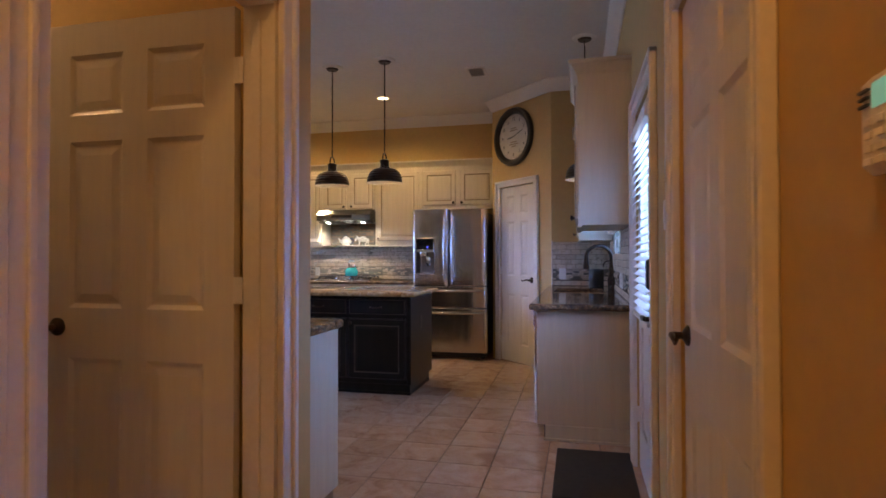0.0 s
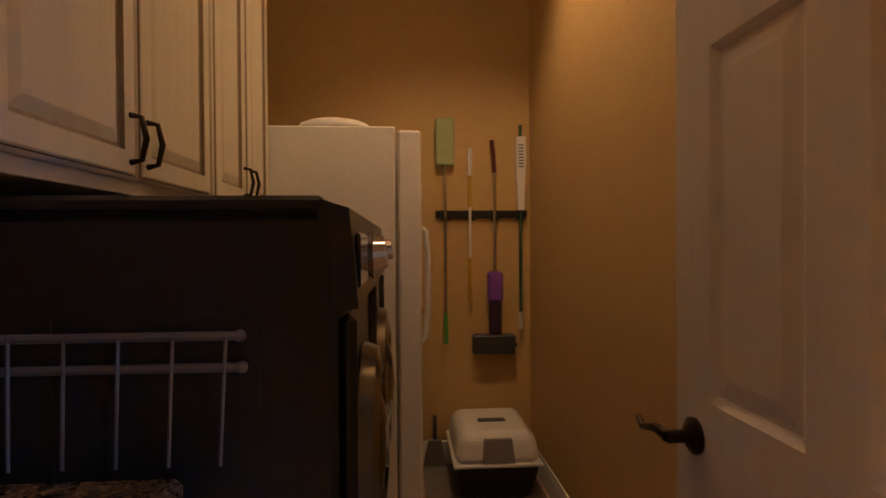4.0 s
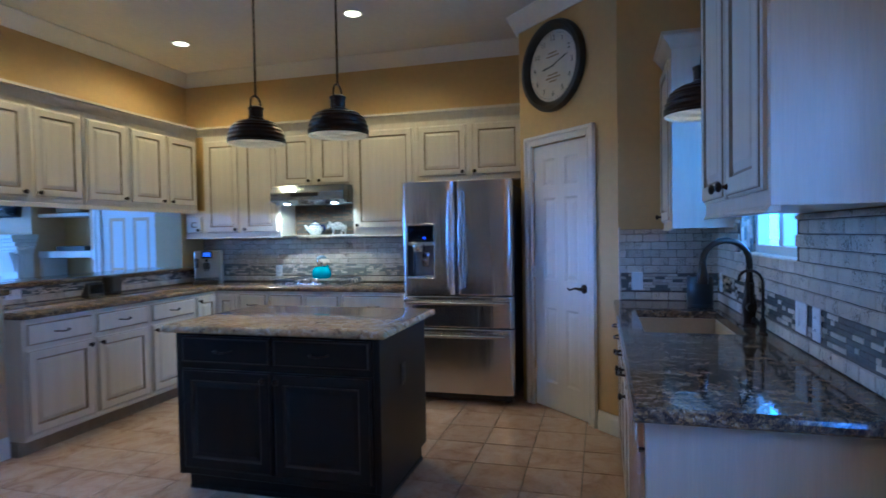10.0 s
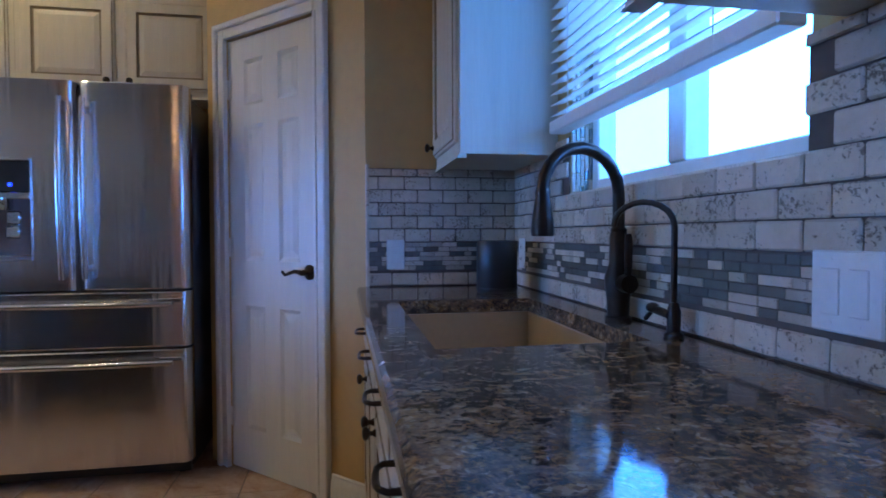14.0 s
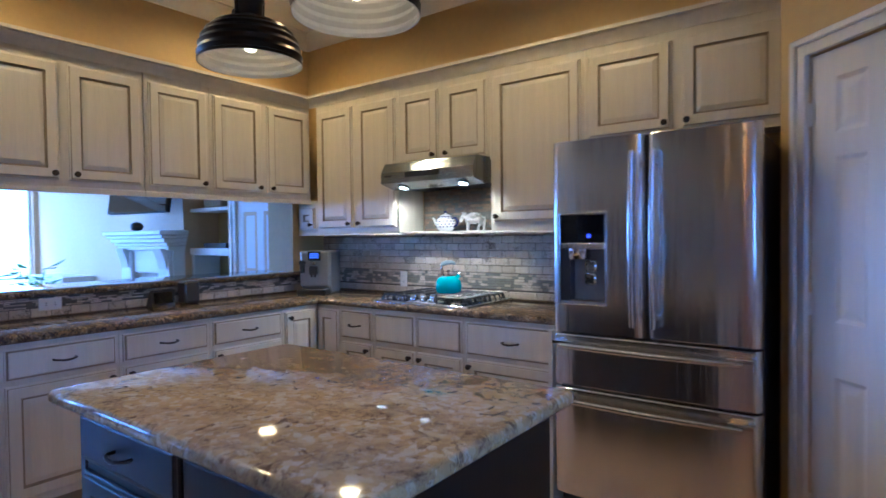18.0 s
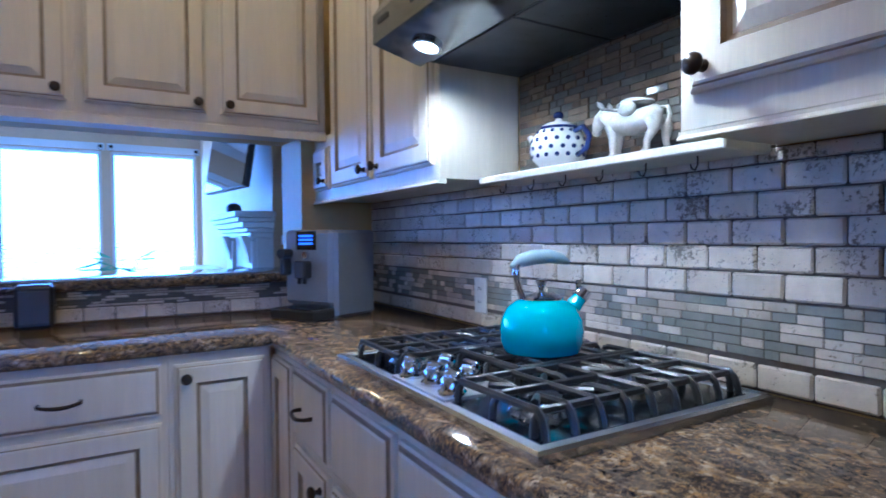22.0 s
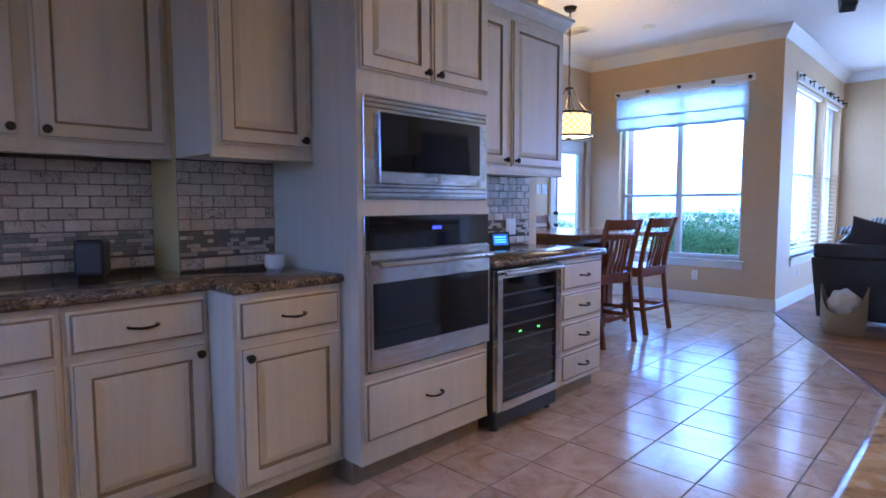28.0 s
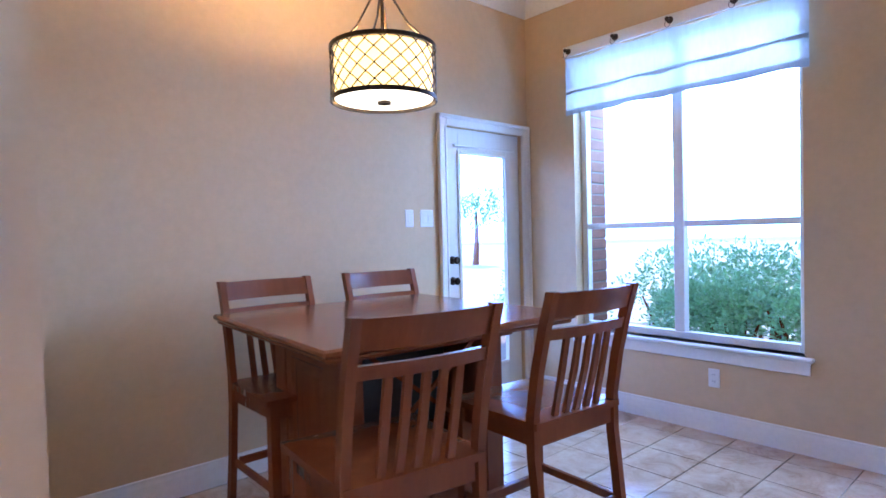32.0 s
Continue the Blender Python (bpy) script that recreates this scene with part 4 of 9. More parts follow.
def window(name, label, w, h, m, cols=2, sill=True, deep=0.12, rail=0.49):
    """A sash window in an opening from (0, 0) to (w, h), seen from -y; its frame stands at y = deep."""
    t = thing(name, label, "window", m, kind="structure")
    mb = MB()
    for a, b, c, e in ((0, 0.045, 0, h), (w - 0.045, w, 0, h), (0.045, w - 0.045, 0, 0.05), (0.045, w - 0.045, h - 0.05, h)):
        mb.box(a, deep - 0.03, c, b, deep + 0.03, e, 0.004)
    for k in range(1, cols):
        mb.box(w * k / cols - 0.035, deep - 0.035, 0.05, w * k / cols + 0.035, deep + 0.03, h - 0.05, 0.004)
    if rail:
        for k in range(cols):
            mb.box(w * k / cols + 0.03, deep - 0.025, h * rail - 0.02, w * (k + 1) / cols - 0.03, deep + 0.02, h * rail + 0.02, 0.004)
    part("window_frame", mb, M["trim"], t)
    for k in range(cols):
        p = part("pane", MB().box(w * k / cols + 0.03, deep, 0.03, w * (k + 1) / cols - 0.03, deep + 0.006, h - 0.03), M["glass"], t)
        p.visible_shadow = False
    if sill:
        part("window_sill", MB().box(-0.05, -0.04, -0.025, w + 0.05, deep, 0.0, 0.006).box(-0.03, -0.018, -0.10, w + 0.03, -0.001, -0.025, 0.004), M["trim"], t)
    return t


window("window_dining", "tall white double sash window in the dining wall", DWIN[1] - DWIN[0], DWIN[3] - DWIN[2], pose(DWIN[0], WIN_Y, DWIN[2]), rail=0.378)
for a, b, lo, hi in BAYWIN:
    window("window_bay", "tall white sash window with half-closed blind", b - a, hi - lo, pose(BAY_X, a, lo, 0, 0, 90) , 1)
for a, b, lo, hi in LIVEWIN:
    window("window_living", "tall white living room sash window", b - a, hi - lo, pose(a, LIVE_Y, lo), 1, rail=False)
window("window_sink", "small white window over the sink", SINKWIN[1] - SINKWIN[0], SINKWIN[3] - SINKWIN[2], pose(SINKWIN[1], SINK_Y, SINKWIN[2], 0, 0, 180), 2, False, 0.1, False)

# ---- cabinets ----
CAB = (M["cab"], M["glaze"])
ISL = (M["island"], M["island_edge"])


def raised_door(w, h, edge=0.058):
    return MB().rings(0, 0, w, h, [(0, -0.010), (0.004, -0.013), (0.008, -0.014), (0.010, -0.0185), (0.014, -0.021), (edge, -0.021), (edge + 0.004, -0.012), (edge + 0.012, -0.0105), (edge + 0.036, -0.018)], 0.0, (3, 6, 7))


def slab_front(w, h):
    return MB().rings(0, 0, w, h, [(0, -0.010), (0.006, -0.013), (0.011, -0.0135), (0.014, -0.0185), (0.019, -0.021)], 0.0, (2, 3))


def knob_mesh():
    return MB().lathe([(0.001, 0.0), (0.010, 0.0), (0.010, 0.003), (0.006, 0.008), (0.006, 0.014), (0.013, 0.018), (0.017, 0.023), (0.016, 0.029), (0.010, 0.033), (0.001, 0.034)], 14, (0, -0.021, 0), "y").mesh("knob", 50)


def pull_mesh(w=0.096):
    pts = [(-w / 2, -0.021, 0), (-w / 2, -0.040, 0), (-w / 2 + 0.012, -0.050, -0.001), (-w * 0.2, -0.053, -0.004), (0, -0.054, -0.005), (w * 0.2, -0.053, -0.004), (w / 2 - 0.012, -0.050, -0.001), (w / 2, -0.040, 0), (w / 2, -0.021, 0)]
    mb = MB().tube(pts, [0.006, 0.005, 0.005, 0.0055, 0.006, 0.0055, 0.005, 0.005, 0.006], 8)
    return mb.mesh("pull", 50)


KNOB, PULL = knob_mesh(), pull_mesh()
KNOB.materials.append(M["bronze"]), PULL.materials.append(M["bronze"])


def add_door(t, x, z, w, h, knob="", mats=CAB, name="door"):
    """knob: two letters, the side (l, r) and the height (t, b)."""
    d = part(name, raised_door(w, h), mats, t, m=pose(x, 0, z))
    if knob:
        kx = 0.03 if knob[0] == "l" else w - 0.03
        kz = 0.034 if knob[1] == "b" else h - 0.04
        part("knob", KNOB, M["bronze"], d, m=pose(kx, 0, kz))
    return d


def add_drawer(t, x, z, w, h, pull=True, mats=CAB):
    d = part("drawer", slab_front(w, h), mats, t, m=pose(x, 0, z))
    if pull:
        part("pull", PULL, M["bronze"], d, m=pose(w / 2, 0, h / 2))
    return d


def box_cabinet(name, label, m, w, d, z0, z1, group="", mats=CAB, toe=True, category="cabinet"):
    t = thing(name, label, category, m, group)
    if toe:
        # on cream cabinets the whole toe kick takes the brown of the glaze
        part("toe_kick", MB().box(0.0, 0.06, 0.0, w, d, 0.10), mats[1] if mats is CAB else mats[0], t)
        part("body", MB().box(0.0005, 0, 0.10, w - 0.0005, d, z1, 0.002), mats[0], t)
        part("toe_moulding", MB().box(0, -0.004, 0.10, w, 0.0, 0.118, 0.002), mats[0], t)
    else:
        part("body", MB().box(0.0005, 0, z0, w - 0.0005, d, z1, 0.002), mats[0], t)
    return t


def base_unit(m, w, label, doors=1, drawer=True, knob="rt", d=0.60, zd=0.70, top=0.872, name="base_cabinet", group="base cabinets"):
    t = box_cabinet(name, label, m, w, d, 0, top, group)
    g = 0.018
    zt = zd - 0.025 if drawer else top - 0.03
    if drawer:
        add_drawer(t, g, zd, w - 2 * g, top - 0.025 - zd, drawer != "false")
    dw = (w - g * (doors + 1)) / doors
    for k in range(doors):
        side = knob if doors == 1 else ("rt" if k == 0 else "lt")
        add_door(t, g + k * (dw + g), 0.135, dw, zt - 0.135, side)
    return t


def upper_unit(m, w, z0, z1, label, knobs=("rb",), d=0.33, dz0=0.04, dz1=0.05, group="wall cabinets", g=0.05, rail=0.014):
    t = box_cabinet("wall_cabinet", label, m, w, d, z0, z1, group, toe=False)
    n = len(knobs)
    dw = w / n - g
    for k, kn in enumerate(knobs):
        add_door(t, g / 2 + k * (dw + g), z0 + dz0, dw, z1 - z0 - dz0 - dz1, kn)
    part("light_rail", MB().prism([(-0.010, z0 - rail), (0.022, z0 - rail), (0.022, z0), (-0.004, z0), (-0.004, z0 - 0.006), (-0.010, z0 - 0.012)], "x", 0, w), M["cab"], t)
    return t


CABCROWN = [(0, 0), (0.006, 0), (0.010, 0.014), (0.022, 0.03), (0.036, 0.046), (0.042, 0.06), (0.055, 0.066), (0.055, 0.085), (0, 0.085)]


def cab_crown(pts, z, label="cream glazed cabinet crown moulding"):
    mb = MB().sweep([(x, y, z) for x, y in pts], CABCROWN)
    return solid("cabinet_crown", mb, M["cab"], label, "moulding", smooth=40)


# along the range wall (fronts look to -x; local x runs to -y)
RB = 6.37


def at_range(y, x=RB):
    return pose(x, y, 0, 0, 0, -90)


base_unit(at_range(4.645), 0.245, "narrow cream glazed base cabinet in the corner", drawer=False, knob="", d=0.59)
base_unit(at_range(4.40), 0.32, "narrow cream glazed base cabinet with drawer", knob="rt", d=0.59, zd=0.655)
t = box_cabinet("base_cabinet", "cream glazed base cabinet under the cooktop", at_range(4.08), 0.725, 0.59, 0, 0.872, "base cabinets")
for k in range(2):
    add_drawer(t, 0.018 + 0.357 * k, 0.655, 0.332, 0.19, False)
    add_door(t, 0.018 + 0.357 * k, 0.135, 0.332, 0.49, "rt" if k == 0 else "lt")
base_unit(at_range(3.355), 0.635, "wide cream glazed base cabinet with drawer", knob="lt", d=0.59, zd=0.655)
UX = 6.70


def up_range(y):
    return pose(UX, y, 0, 0, 0, -90)


t = upper_unit(up_range(5.235), 0.235, 1.375, 1.64, "tiny cream corner cabinet below the bar cabinets", ("rb",), d=0.275, group="")
upper_unit(up_range(5.0), 0.865, 1.375, 2.385, "cream glazed wall cabinet with two doors", ("rb", "lb"), d=0.275)
upper_unit(up_range(4.135), 0.765, 1.84, 2.385, "short cream glazed cabinet over the hood", ("rb", "lb"), d=0.275, dz0=0.02)
upper_unit(up_range(3.37), 0.625, 1.375, 2.385, "tall cream glazed wall cabinet with one door", ("lb",), d=0.275, dz0=0.055)
upper_unit(up_range(2.745), 0.99, 1.85, 2.385, "cream glazed cabinet over the refrigerator", ("rb", "lb"), d=0.275, dz0=0.03)
solid("shelf", MB().box(6.825, 3.375, 1.361, 6.965, 4.13, 1.381, 0.003), M["cab"], "cream painted niche shelf under the hood", "shelf")
solid("panel", MB().box(6.20, 2.715, 0.0, 6.96, 2.737, 0.872), M["cab"], "cream end panel beside the refrigerator", "panel")
# along the bar (fronts look to -y)
BY = 4.63
bx = [4.488, 5.007, 5.524, 6.052]
for k in range(3):
    base_unit(pose(bx[k], BY, 0), bx[k + 1] - bx[k], "cream glazed base cabinet with drawer under the bar", knob="rt" if k == 0 else "lt", d=0.60)
base_unit(pose(6.052, BY, 0), 0.30, "narrow cream glazed corner cabinet", drawer=False, knob="lt", d=0.60)
UY = 5.08
upper_unit(pose(4.492, UY, 0), 0.886, 1.655, 2.385, "cream glazed wall cabinet with two doors over the bar", ("rb", "lb"), rail=0.04, dz0=0.03)
upper_unit(pose(5.383, UY, 0), 0.438, 1.655, 2.385, "cream glazed wall cabinet with one door over the bar", ("rb",), rail=0.04, dz0=0.03)
upper_unit(pose(5.821, UY, 0), 0.875, 1.655, 2.385, "cream glazed wall cabinet with two doors over the bar", ("rb", "lb"), rail=0.04, dz0=0.03)
cab_crown([(4.49, BAR_Y), (4.49, UY), (UX, UY), (UX, 1.745)], 2.383)
# along the sink wall (fronts look to +y; local x runs to -x)
SY = 1.02


def at_sink(x):
    return pose(x, SY, 0, 0, 0, 180)


base_unit(at_sink(5.69), 0.36, "cream glazed base cabinet beside the sink", knob="rt")
t = box_cabinet("base_cabinet", "cream glazed sink cabinet", at_sink(5.33), 0.88, 0.6, 0, 0.685, "base cabinets")
part("face_rail", MB().box(0, 0, 0.685, 0.88, 0.05, 0.872), M["cab"], t)
for k in range(2):
    add_drawer(t, 0.018 + 0.432 * k, 0.70, 0.41, 0.147, True)
    add_door(t, 0.018 + 0.432 * k, 0.135, 0.41, 0.54, "rt" if k == 0 else "lt")
base_unit(at_sink(4.45), 0.36, "cream glazed drawer cabinet beside the dishwasher", knob="lt")
t = thing("end_panel", "cream painted end panel of the sink counter", "panel", pose(0, 0, 0))
part("board", MB().box(3.435, SINK_Y + 0.002, 0.10, 3.475, SY + 0.004, 0.872, 0.002), M["cab"], t)
part("plinth", MB().box(3.425, SINK_Y + 0.002, 0.0, 3.475, SY - 0.05, 0.10, 0.002), M["cab"], t)
part("shoe_moulding", MB().box(3.413, SINK_Y + 0.002, 0, 3.4245, SY - 0.04, 0.018, 0.003), M["cab"], t)
t = upper_unit(pose(4.16, SINK_Y + 0.33, 0, 0, 0, 180), 0.86, 1.42, 2.385, "cream glazed wall cabinet with two doors by the sink window", ("rb", "lb"), d=0.328)
t = upper_unit(pose(5.695, SINK_Y + 0.33, 0, 0, 0, 180), 0.455, 1.375, 2.385, "cream glazed wall cabinet in the sink corner", ("lb",), d=0.328)
cab_crown([(4.16, SINK_Y), (4.16, SINK_Y + 0.33), (3.30, SINK_Y + 0.33), (3.30, SINK_Y)], 2.383)
cab_crown([(5.695, SINK_Y + 0.33), (5.24, SINK_Y + 0.33), (5.24, SINK_Y)], 2.383)
# by the hall (fronts look to +x; local x runs to +y)
LX = 2.18


def at_left(y, x=LX):
    return pose(x, y, 0, 0, 0, 90)


ly = [1.90, 2.40, 2.89, 3.37]
for k in range(3):
    base_unit(at_left(ly[k], LX if k < 2 else 2.385), ly[k + 1] - ly[k], "cream glazed base cabinet with drawer by the hall" if k < 2 else "deep cream glazed base cabinet beside the ovens", knob="rt" if k == 1 else "lt", d=0.595 if k < 2 else 0.53)
upper_unit(at_left(1.90, 1.80), 1.02, 1.41, 2.385, "cream glazed wall cabinet by the hall", ("rb", "lb"), d=0.235)
upper_unit(at_left(2.92, 2.195), 0.448, 1.40, 2.385, "cream glazed wall cabinet beside the ovens", ("rb",), d=0.35)
cab_crown([(2.195, 3.368), (2.195, 2.92), (1.80, 2.92), (1.80, 1.90), (LEFT_X, 1.90)][::-1], 2.383)
# oven tower
TX, TY, TW = 2.51, 3.37, 0.825
t = box_cabinet("oven_cabinet", "tall cream glazed cabinet with built-in ovens", at_left(TY, TX), TW, 0.66, 0, 2.40)
add_drawer(t, 0.02, 0.20, TW - 0.04, 0.255)
add_door(t, 0.015, 1.745, TW / 2 - 0.023, 0.60, "rb")
add_door(t, TW / 2 + 0.008, 1.745, TW / 2 - 0.023, 0.60, "lb")
cab_crown([(1.85, TY), (TX, TY), (TX, TY + TW), (1.85, TY + TW)], 2.398, "cream glazed crown moulding over the ovens")
# wine cooler run
RX = 2.53
t = box_cabinet("drawer_cabinet", "cream glazed cabinet with four drawers", at_left(4.825, RX), 0.515, 0.66, 0, 0.872)
for k in range(4):
    add_drawer(t, 0.025, 0.125 + 0.186 * k, 0.465, 0.168)
upper_unit(at_left(4.197, 2.16), 1.24, 1.40, 2.385, "cream glazed wall cabinet over the wine cooler", ("rb", "lb"), d=0.31)
cab_crown([(2.16, 4.197), (2.16, 5.44), (OVEN_X, 5.44)], 2.383)

# island (fronts look to -x)
t = thing("kitchen_island", "espresso painted kitchen island with drawers and doors", "kitchen island", pose(4.34, 3.34, 0, 0, 0, -90))
part("body", MB().box(0, 0, 0.10, 1.16, 0.74, 0.874, 0.003), M["island"], t)
part("toe_kick", MB().box(0.02, 0.05, 0, 1.14, 0.70, 0.10).box(0.015, 0.045, 0, 1.145, 0.705, 0.03, 0.006), M["island"], t)
part("corner_post", MB().box(-0.006, -0.006, 0.10, 0.03, 0.03, 0.872, 0.004), M["island"], t)
part("corner_post", MB().box(1.13, -0.006, 0.10, 1.166, 0.03, 0.872, 0.004), M["island"], t)
for k in range(2):
    add_drawer(t, 0.035 + 0.55 * k, 0.705, 0.535, 0.145, True, ISL)
    add_door(t, 0.035 + 0.55 * k, 0.14, 0.535, 0.535, "rt" if k == 0 else "lt", ISL)
part("outlet", MB().box(1.16, 0.30, 0.56, 1.166, 0.37, 0.675, 0.002).box(1.166, 0.32, 0.58, 1.169, 0.35, 0.655), M["black"], t)


# ---- granite tops ----
def slab(name, poly, z0, z1, material, label, r=0.012, category="countertop"):
    """A top with a rounded edge: a polygon pulled up in a few inset steps."""
    P = [Vector(p) for p in poly]
    n = len(P)
    v, f = [], []
    h = z1 - z0
    for ins, z in ((r * 0.7, z0), (0.0, z0 + h * 0.25), (0.0, z0 + h * 0.6), (r * 0.3, z0 + h * 0.85), (r, z1)):
        for i in range(n):
            a, b = (P[i] - P[i - 1]).normalized(), (P[(i + 1) % n] - P[i]).normalized()
            na, nb = Vector((-a.y, a.x)), Vector((-b.y, b.x))
            k = (na + nb) / max(0.3, 1 + na.dot(nb))
            v.append((P[i].x + k.x * ins, P[i].y + k.y * ins, z))
    for k in range(4):
        f += [(k * n + i, k * n + (i + 1) % n, (k + 1) * n + (i + 1) % n, (k + 1) * n + i) for i in range(n)]
    f += [tuple(range(n - 1, -1, -1)), tuple(range(4 * n, 5 * n))]
    return solid(name, MB().add(v, f), material, label, category, smooth=50)


def round_corner(cx, cy, r, a0, a1, n=6):
    return [(cx + r * math.cos(radians(a0 + (a1 - a0) * i / n)), cy + r * math.sin(radians(a0 + (a1 - a0) * i / n))) for i in range(n + 1)]


CT0, CT1 = 0.874, 0.914
slab("countertop", [(4.485, 4.60), (6.34, 4.60), (6.34, 2.715), (RANGE_X - 0.003, 2.715), (RANGE_X - 0.003, 5.237), (4.485, 5.237)], CT0, CT1, M["granite_dark"], "polished dark brown granite counter of range and bar")
# sink counter, with its cut-out: four slabs round the basin
SX = (4.465, 5.20, 0.535, 0.955)
xs, ys = (3.32, SX[0], SX[1], SHORT_X - 0.003), (SINK_Y + 0.003, SX[2], SX[3], 1.053)
num = {(i, j, k): 8 * j + 2 * i + k for i in range(4) for j in range(4) for k in (0, 1)}
quads = []
for i in range(3):
    for j in range(3):
        if (i, j) != (1, 1):
            quads += [(num[i, j, k], num[i + 1, j, k], num[i + 1, j + 1, k], num[i, j + 1, k]) for k in (0, 1)]
for q in range(3):
    for e in (0, 3):
        quads += [(num[q, e, 0], num[q + 1, e, 0], num[q + 1, e, 1], num[q, e, 1]), (num[e, q, 0], num[e, q + 1, 0], num[e, q + 1, 1], num[e, q, 1])]
for e in (1, 2):
    quads += [(num[1, e, 0], num[2, e, 0], num[2, e, 1], num[1, e, 1]), (num[e, 1, 0], num[e, 2, 0], num[e, 2, 1], num[e, 1, 1])]
mb = MB().add([(xs[i], ys[j], (CT0, CT1)[k]) for j in range(4) for i in range(4) for k in (0, 1)], quads)
ED = [(0, 0.0), (0.004, 0.0), (0.012, 0.008), (0.012, 0.022), (0.009, 0.034), (0.0, 0.04)]
mb.sweep([(SHORT_X - 0.003, 1.053, CT0), (3.32, 1.053, CT0), (3.32, SINK_Y + 0.003, CT0)], ED)
solid("countertop", mb, M["granite_dark"], "polished dark brown granite sink counter with a cut-out", "countertop")
slab("countertop", [(LEFT_X + 0.003, 1.872)] + round_corner(2.175, 1.912, 0.04, -90, 0) + [(2.215, 2.885), (2.415, 2.885), (2.415, 3.368), (1.843, 3.368), (1.843, 2.925), (LEFT_X + 0.003, 2.925)], CT0, CT1, M["granite_dark"], "polished dark brown granite counter by the hall")
slab("countertop", [(OVEN_X + 0.003, 4.198), (2.565, 4.198)] + round_corner(2.535, 5.34, 0.03, 0, 90) + [(OVEN_X + 0.003, 5.37)], CT0, CT1, M["granite_dark"], "polished dark brown granite counter over the wine cooler")
slab("island_top", round_corner(4.28, 2.135, 0.02, 180, 270, 3) + round_corner(5.09, 2.135, 0.02, 270, 360, 3) + round_corner(5.10, 3.36, 0.02, 0, 90, 3) + round_corner(4.28, 3.36, 0.02, 90, 180, 3), CT0 + 0.001, CT1, M["granite_light"], "polished golden cream granite island top")
slab("bar_countertop", [(4.25, 4.72), (4.50, 4.72), (4.52, 5.20), (RANGE_X - 0.003, 5.20), (RANGE_X - 0.003, 5.72), (4.15, 5.72), (4.15, 5.2)], 1.031, 1.068, M["granite_dark"], "polished dark granite raised bar top")

# ---- appliances ----
def bow_bar(x0, x1, y, z, out, r, n=9, axis="x"):
    """A bowed bar handle with two feet, along x (or z when axis is z, with x0 to x1 as heights at x = z)."""
    pts = []
    for i in range(n):
        k = i / (n - 1)
        b = out * (0.72 + 0.28 * math.sin(math.pi * k))
        pts.append((x0 + (x1 - x0) * k, y - b, z) if axis == "x" else (z, y - b, x0 + (x1 - x0) * k))
    mb = MB().tube(pts, r, 10)
    for k in (0.06, 0.94):
        p = x0 + (x1 - x0) * k
        if axis == "x":
            mb.box(p - r, y - out * 0.75, z - r * 0.8, p + r, y, z + r * 0.8, 0.002)
        else:
            mb.box(z - r * 0.8, y - out * 0.75, p - r, z + r * 0.8, y, p + r, 0.002)
    return mb


def rounded_columns(x0, x1):
    """Places across a front, closer together at its rounded edges."""
    w = x1 - x0
    ends = [0.0, 0.004, 0.010, 0.018, 0.030]
    return [x0 + e for e in ends] + [x0 + 0.03 + (w - 0.06) * k / 8 for k in range(1, 8)] + [x1 - e for e in ends[::-1]]


def bowed(x, x0, x1, y, bow, edge=0.034):
    d = min(x - x0, x1 - x)
    return y - bow * math.sin(math.pi * (x - x0) / (x1 - x0)) + edge * max(0.0, 1 - d / 0.03) ** 2


def soft_front(x0, z0, x1, z1, y0, y1, bow=0.018):
    """A door front that bows gently outwards and rounds off at its sides, from y0 (back) to y1 (front)."""
    v, f = [], []
    xs = rounded_columns(x0, x1)
    for x in xs:
        y = bowed(x, x0, x1, y1, bow)
        v += [(x, y0, z0), (x, y + 0.004, z0), (x, y, z0 + 0.006), (x, y, z1 - 0.006), (x, y + 0.004, z1), (x, y0, z1)]
    for i in range(len(xs) - 1):
        a, b = 6 * i, 6 * i + 6
        f += [(a + k, a + (k + 1) % 6, b + (k + 1) % 6, b + k) for k in range(6)]
    n = 6 * (len(xs) - 1)
    f += [(5, 4, 3, 2, 1, 0), tuple(range(n, n + 6))]
    return MB().add(v, f)


# refrigerator: local x runs to -y, fronts look to -x
FW = 0.908
t = thing("refrigerator", "stainless steel french-door refrigerator with two freezer drawers", "refrigerator", pose(6.265, 2.712, 0, 0, 0, -90))
part("body", MB().box(0.006, 0.012, 0.04, FW - 0.006, 0.66, 1.755, 0.004), M["dark_side"], t, "dark grey cabinet sides")
part("base_grille", MB().box(0.02, 0.0, 0.02, FW - 0.02, 0.05, 0.075), M["black"], t)
for x in (0.07, FW - 0.07):
    part("foot", MB().cyl((x, 0.06, 0), (x, 0.06, 0.045), 0.022, n=10), M["black"], t)
mid = FW / 2
# left door with a dispenser recess
dx = (0.05, 0.275, 1.015, 1.44)
mb = MB()
xs = sorted(rounded_columns(0, mid - 0.003) + [dx[0], dx[1]])
zs = (0.877, dx[2], dx[3], 1.79)
num = {(i, j, q): (j * len(xs) + i) * 2 + q for j in range(4) for i in range(len(xs)) for q in (0, 1)}
fq = []
for i in range(len(xs) - 1):
    hole = dx[0] - 1e-6 < xs[i] and xs[i + 1] < dx[1] + 1e-6
    for j in range(3):
        if not (hole and j == 1):
            fq += [(num[i, j, q], num[i + 1, j, q], num[i + 1, j + 1, q], num[i, j + 1, q]) for q in (0, 1)]
    for j in (0, 3) + ((1, 2) if hole else ()):
        fq.append((num[i, j, 0], num[i + 1, j, 0], num[i + 1, j, 1], num[i, j, 1]))
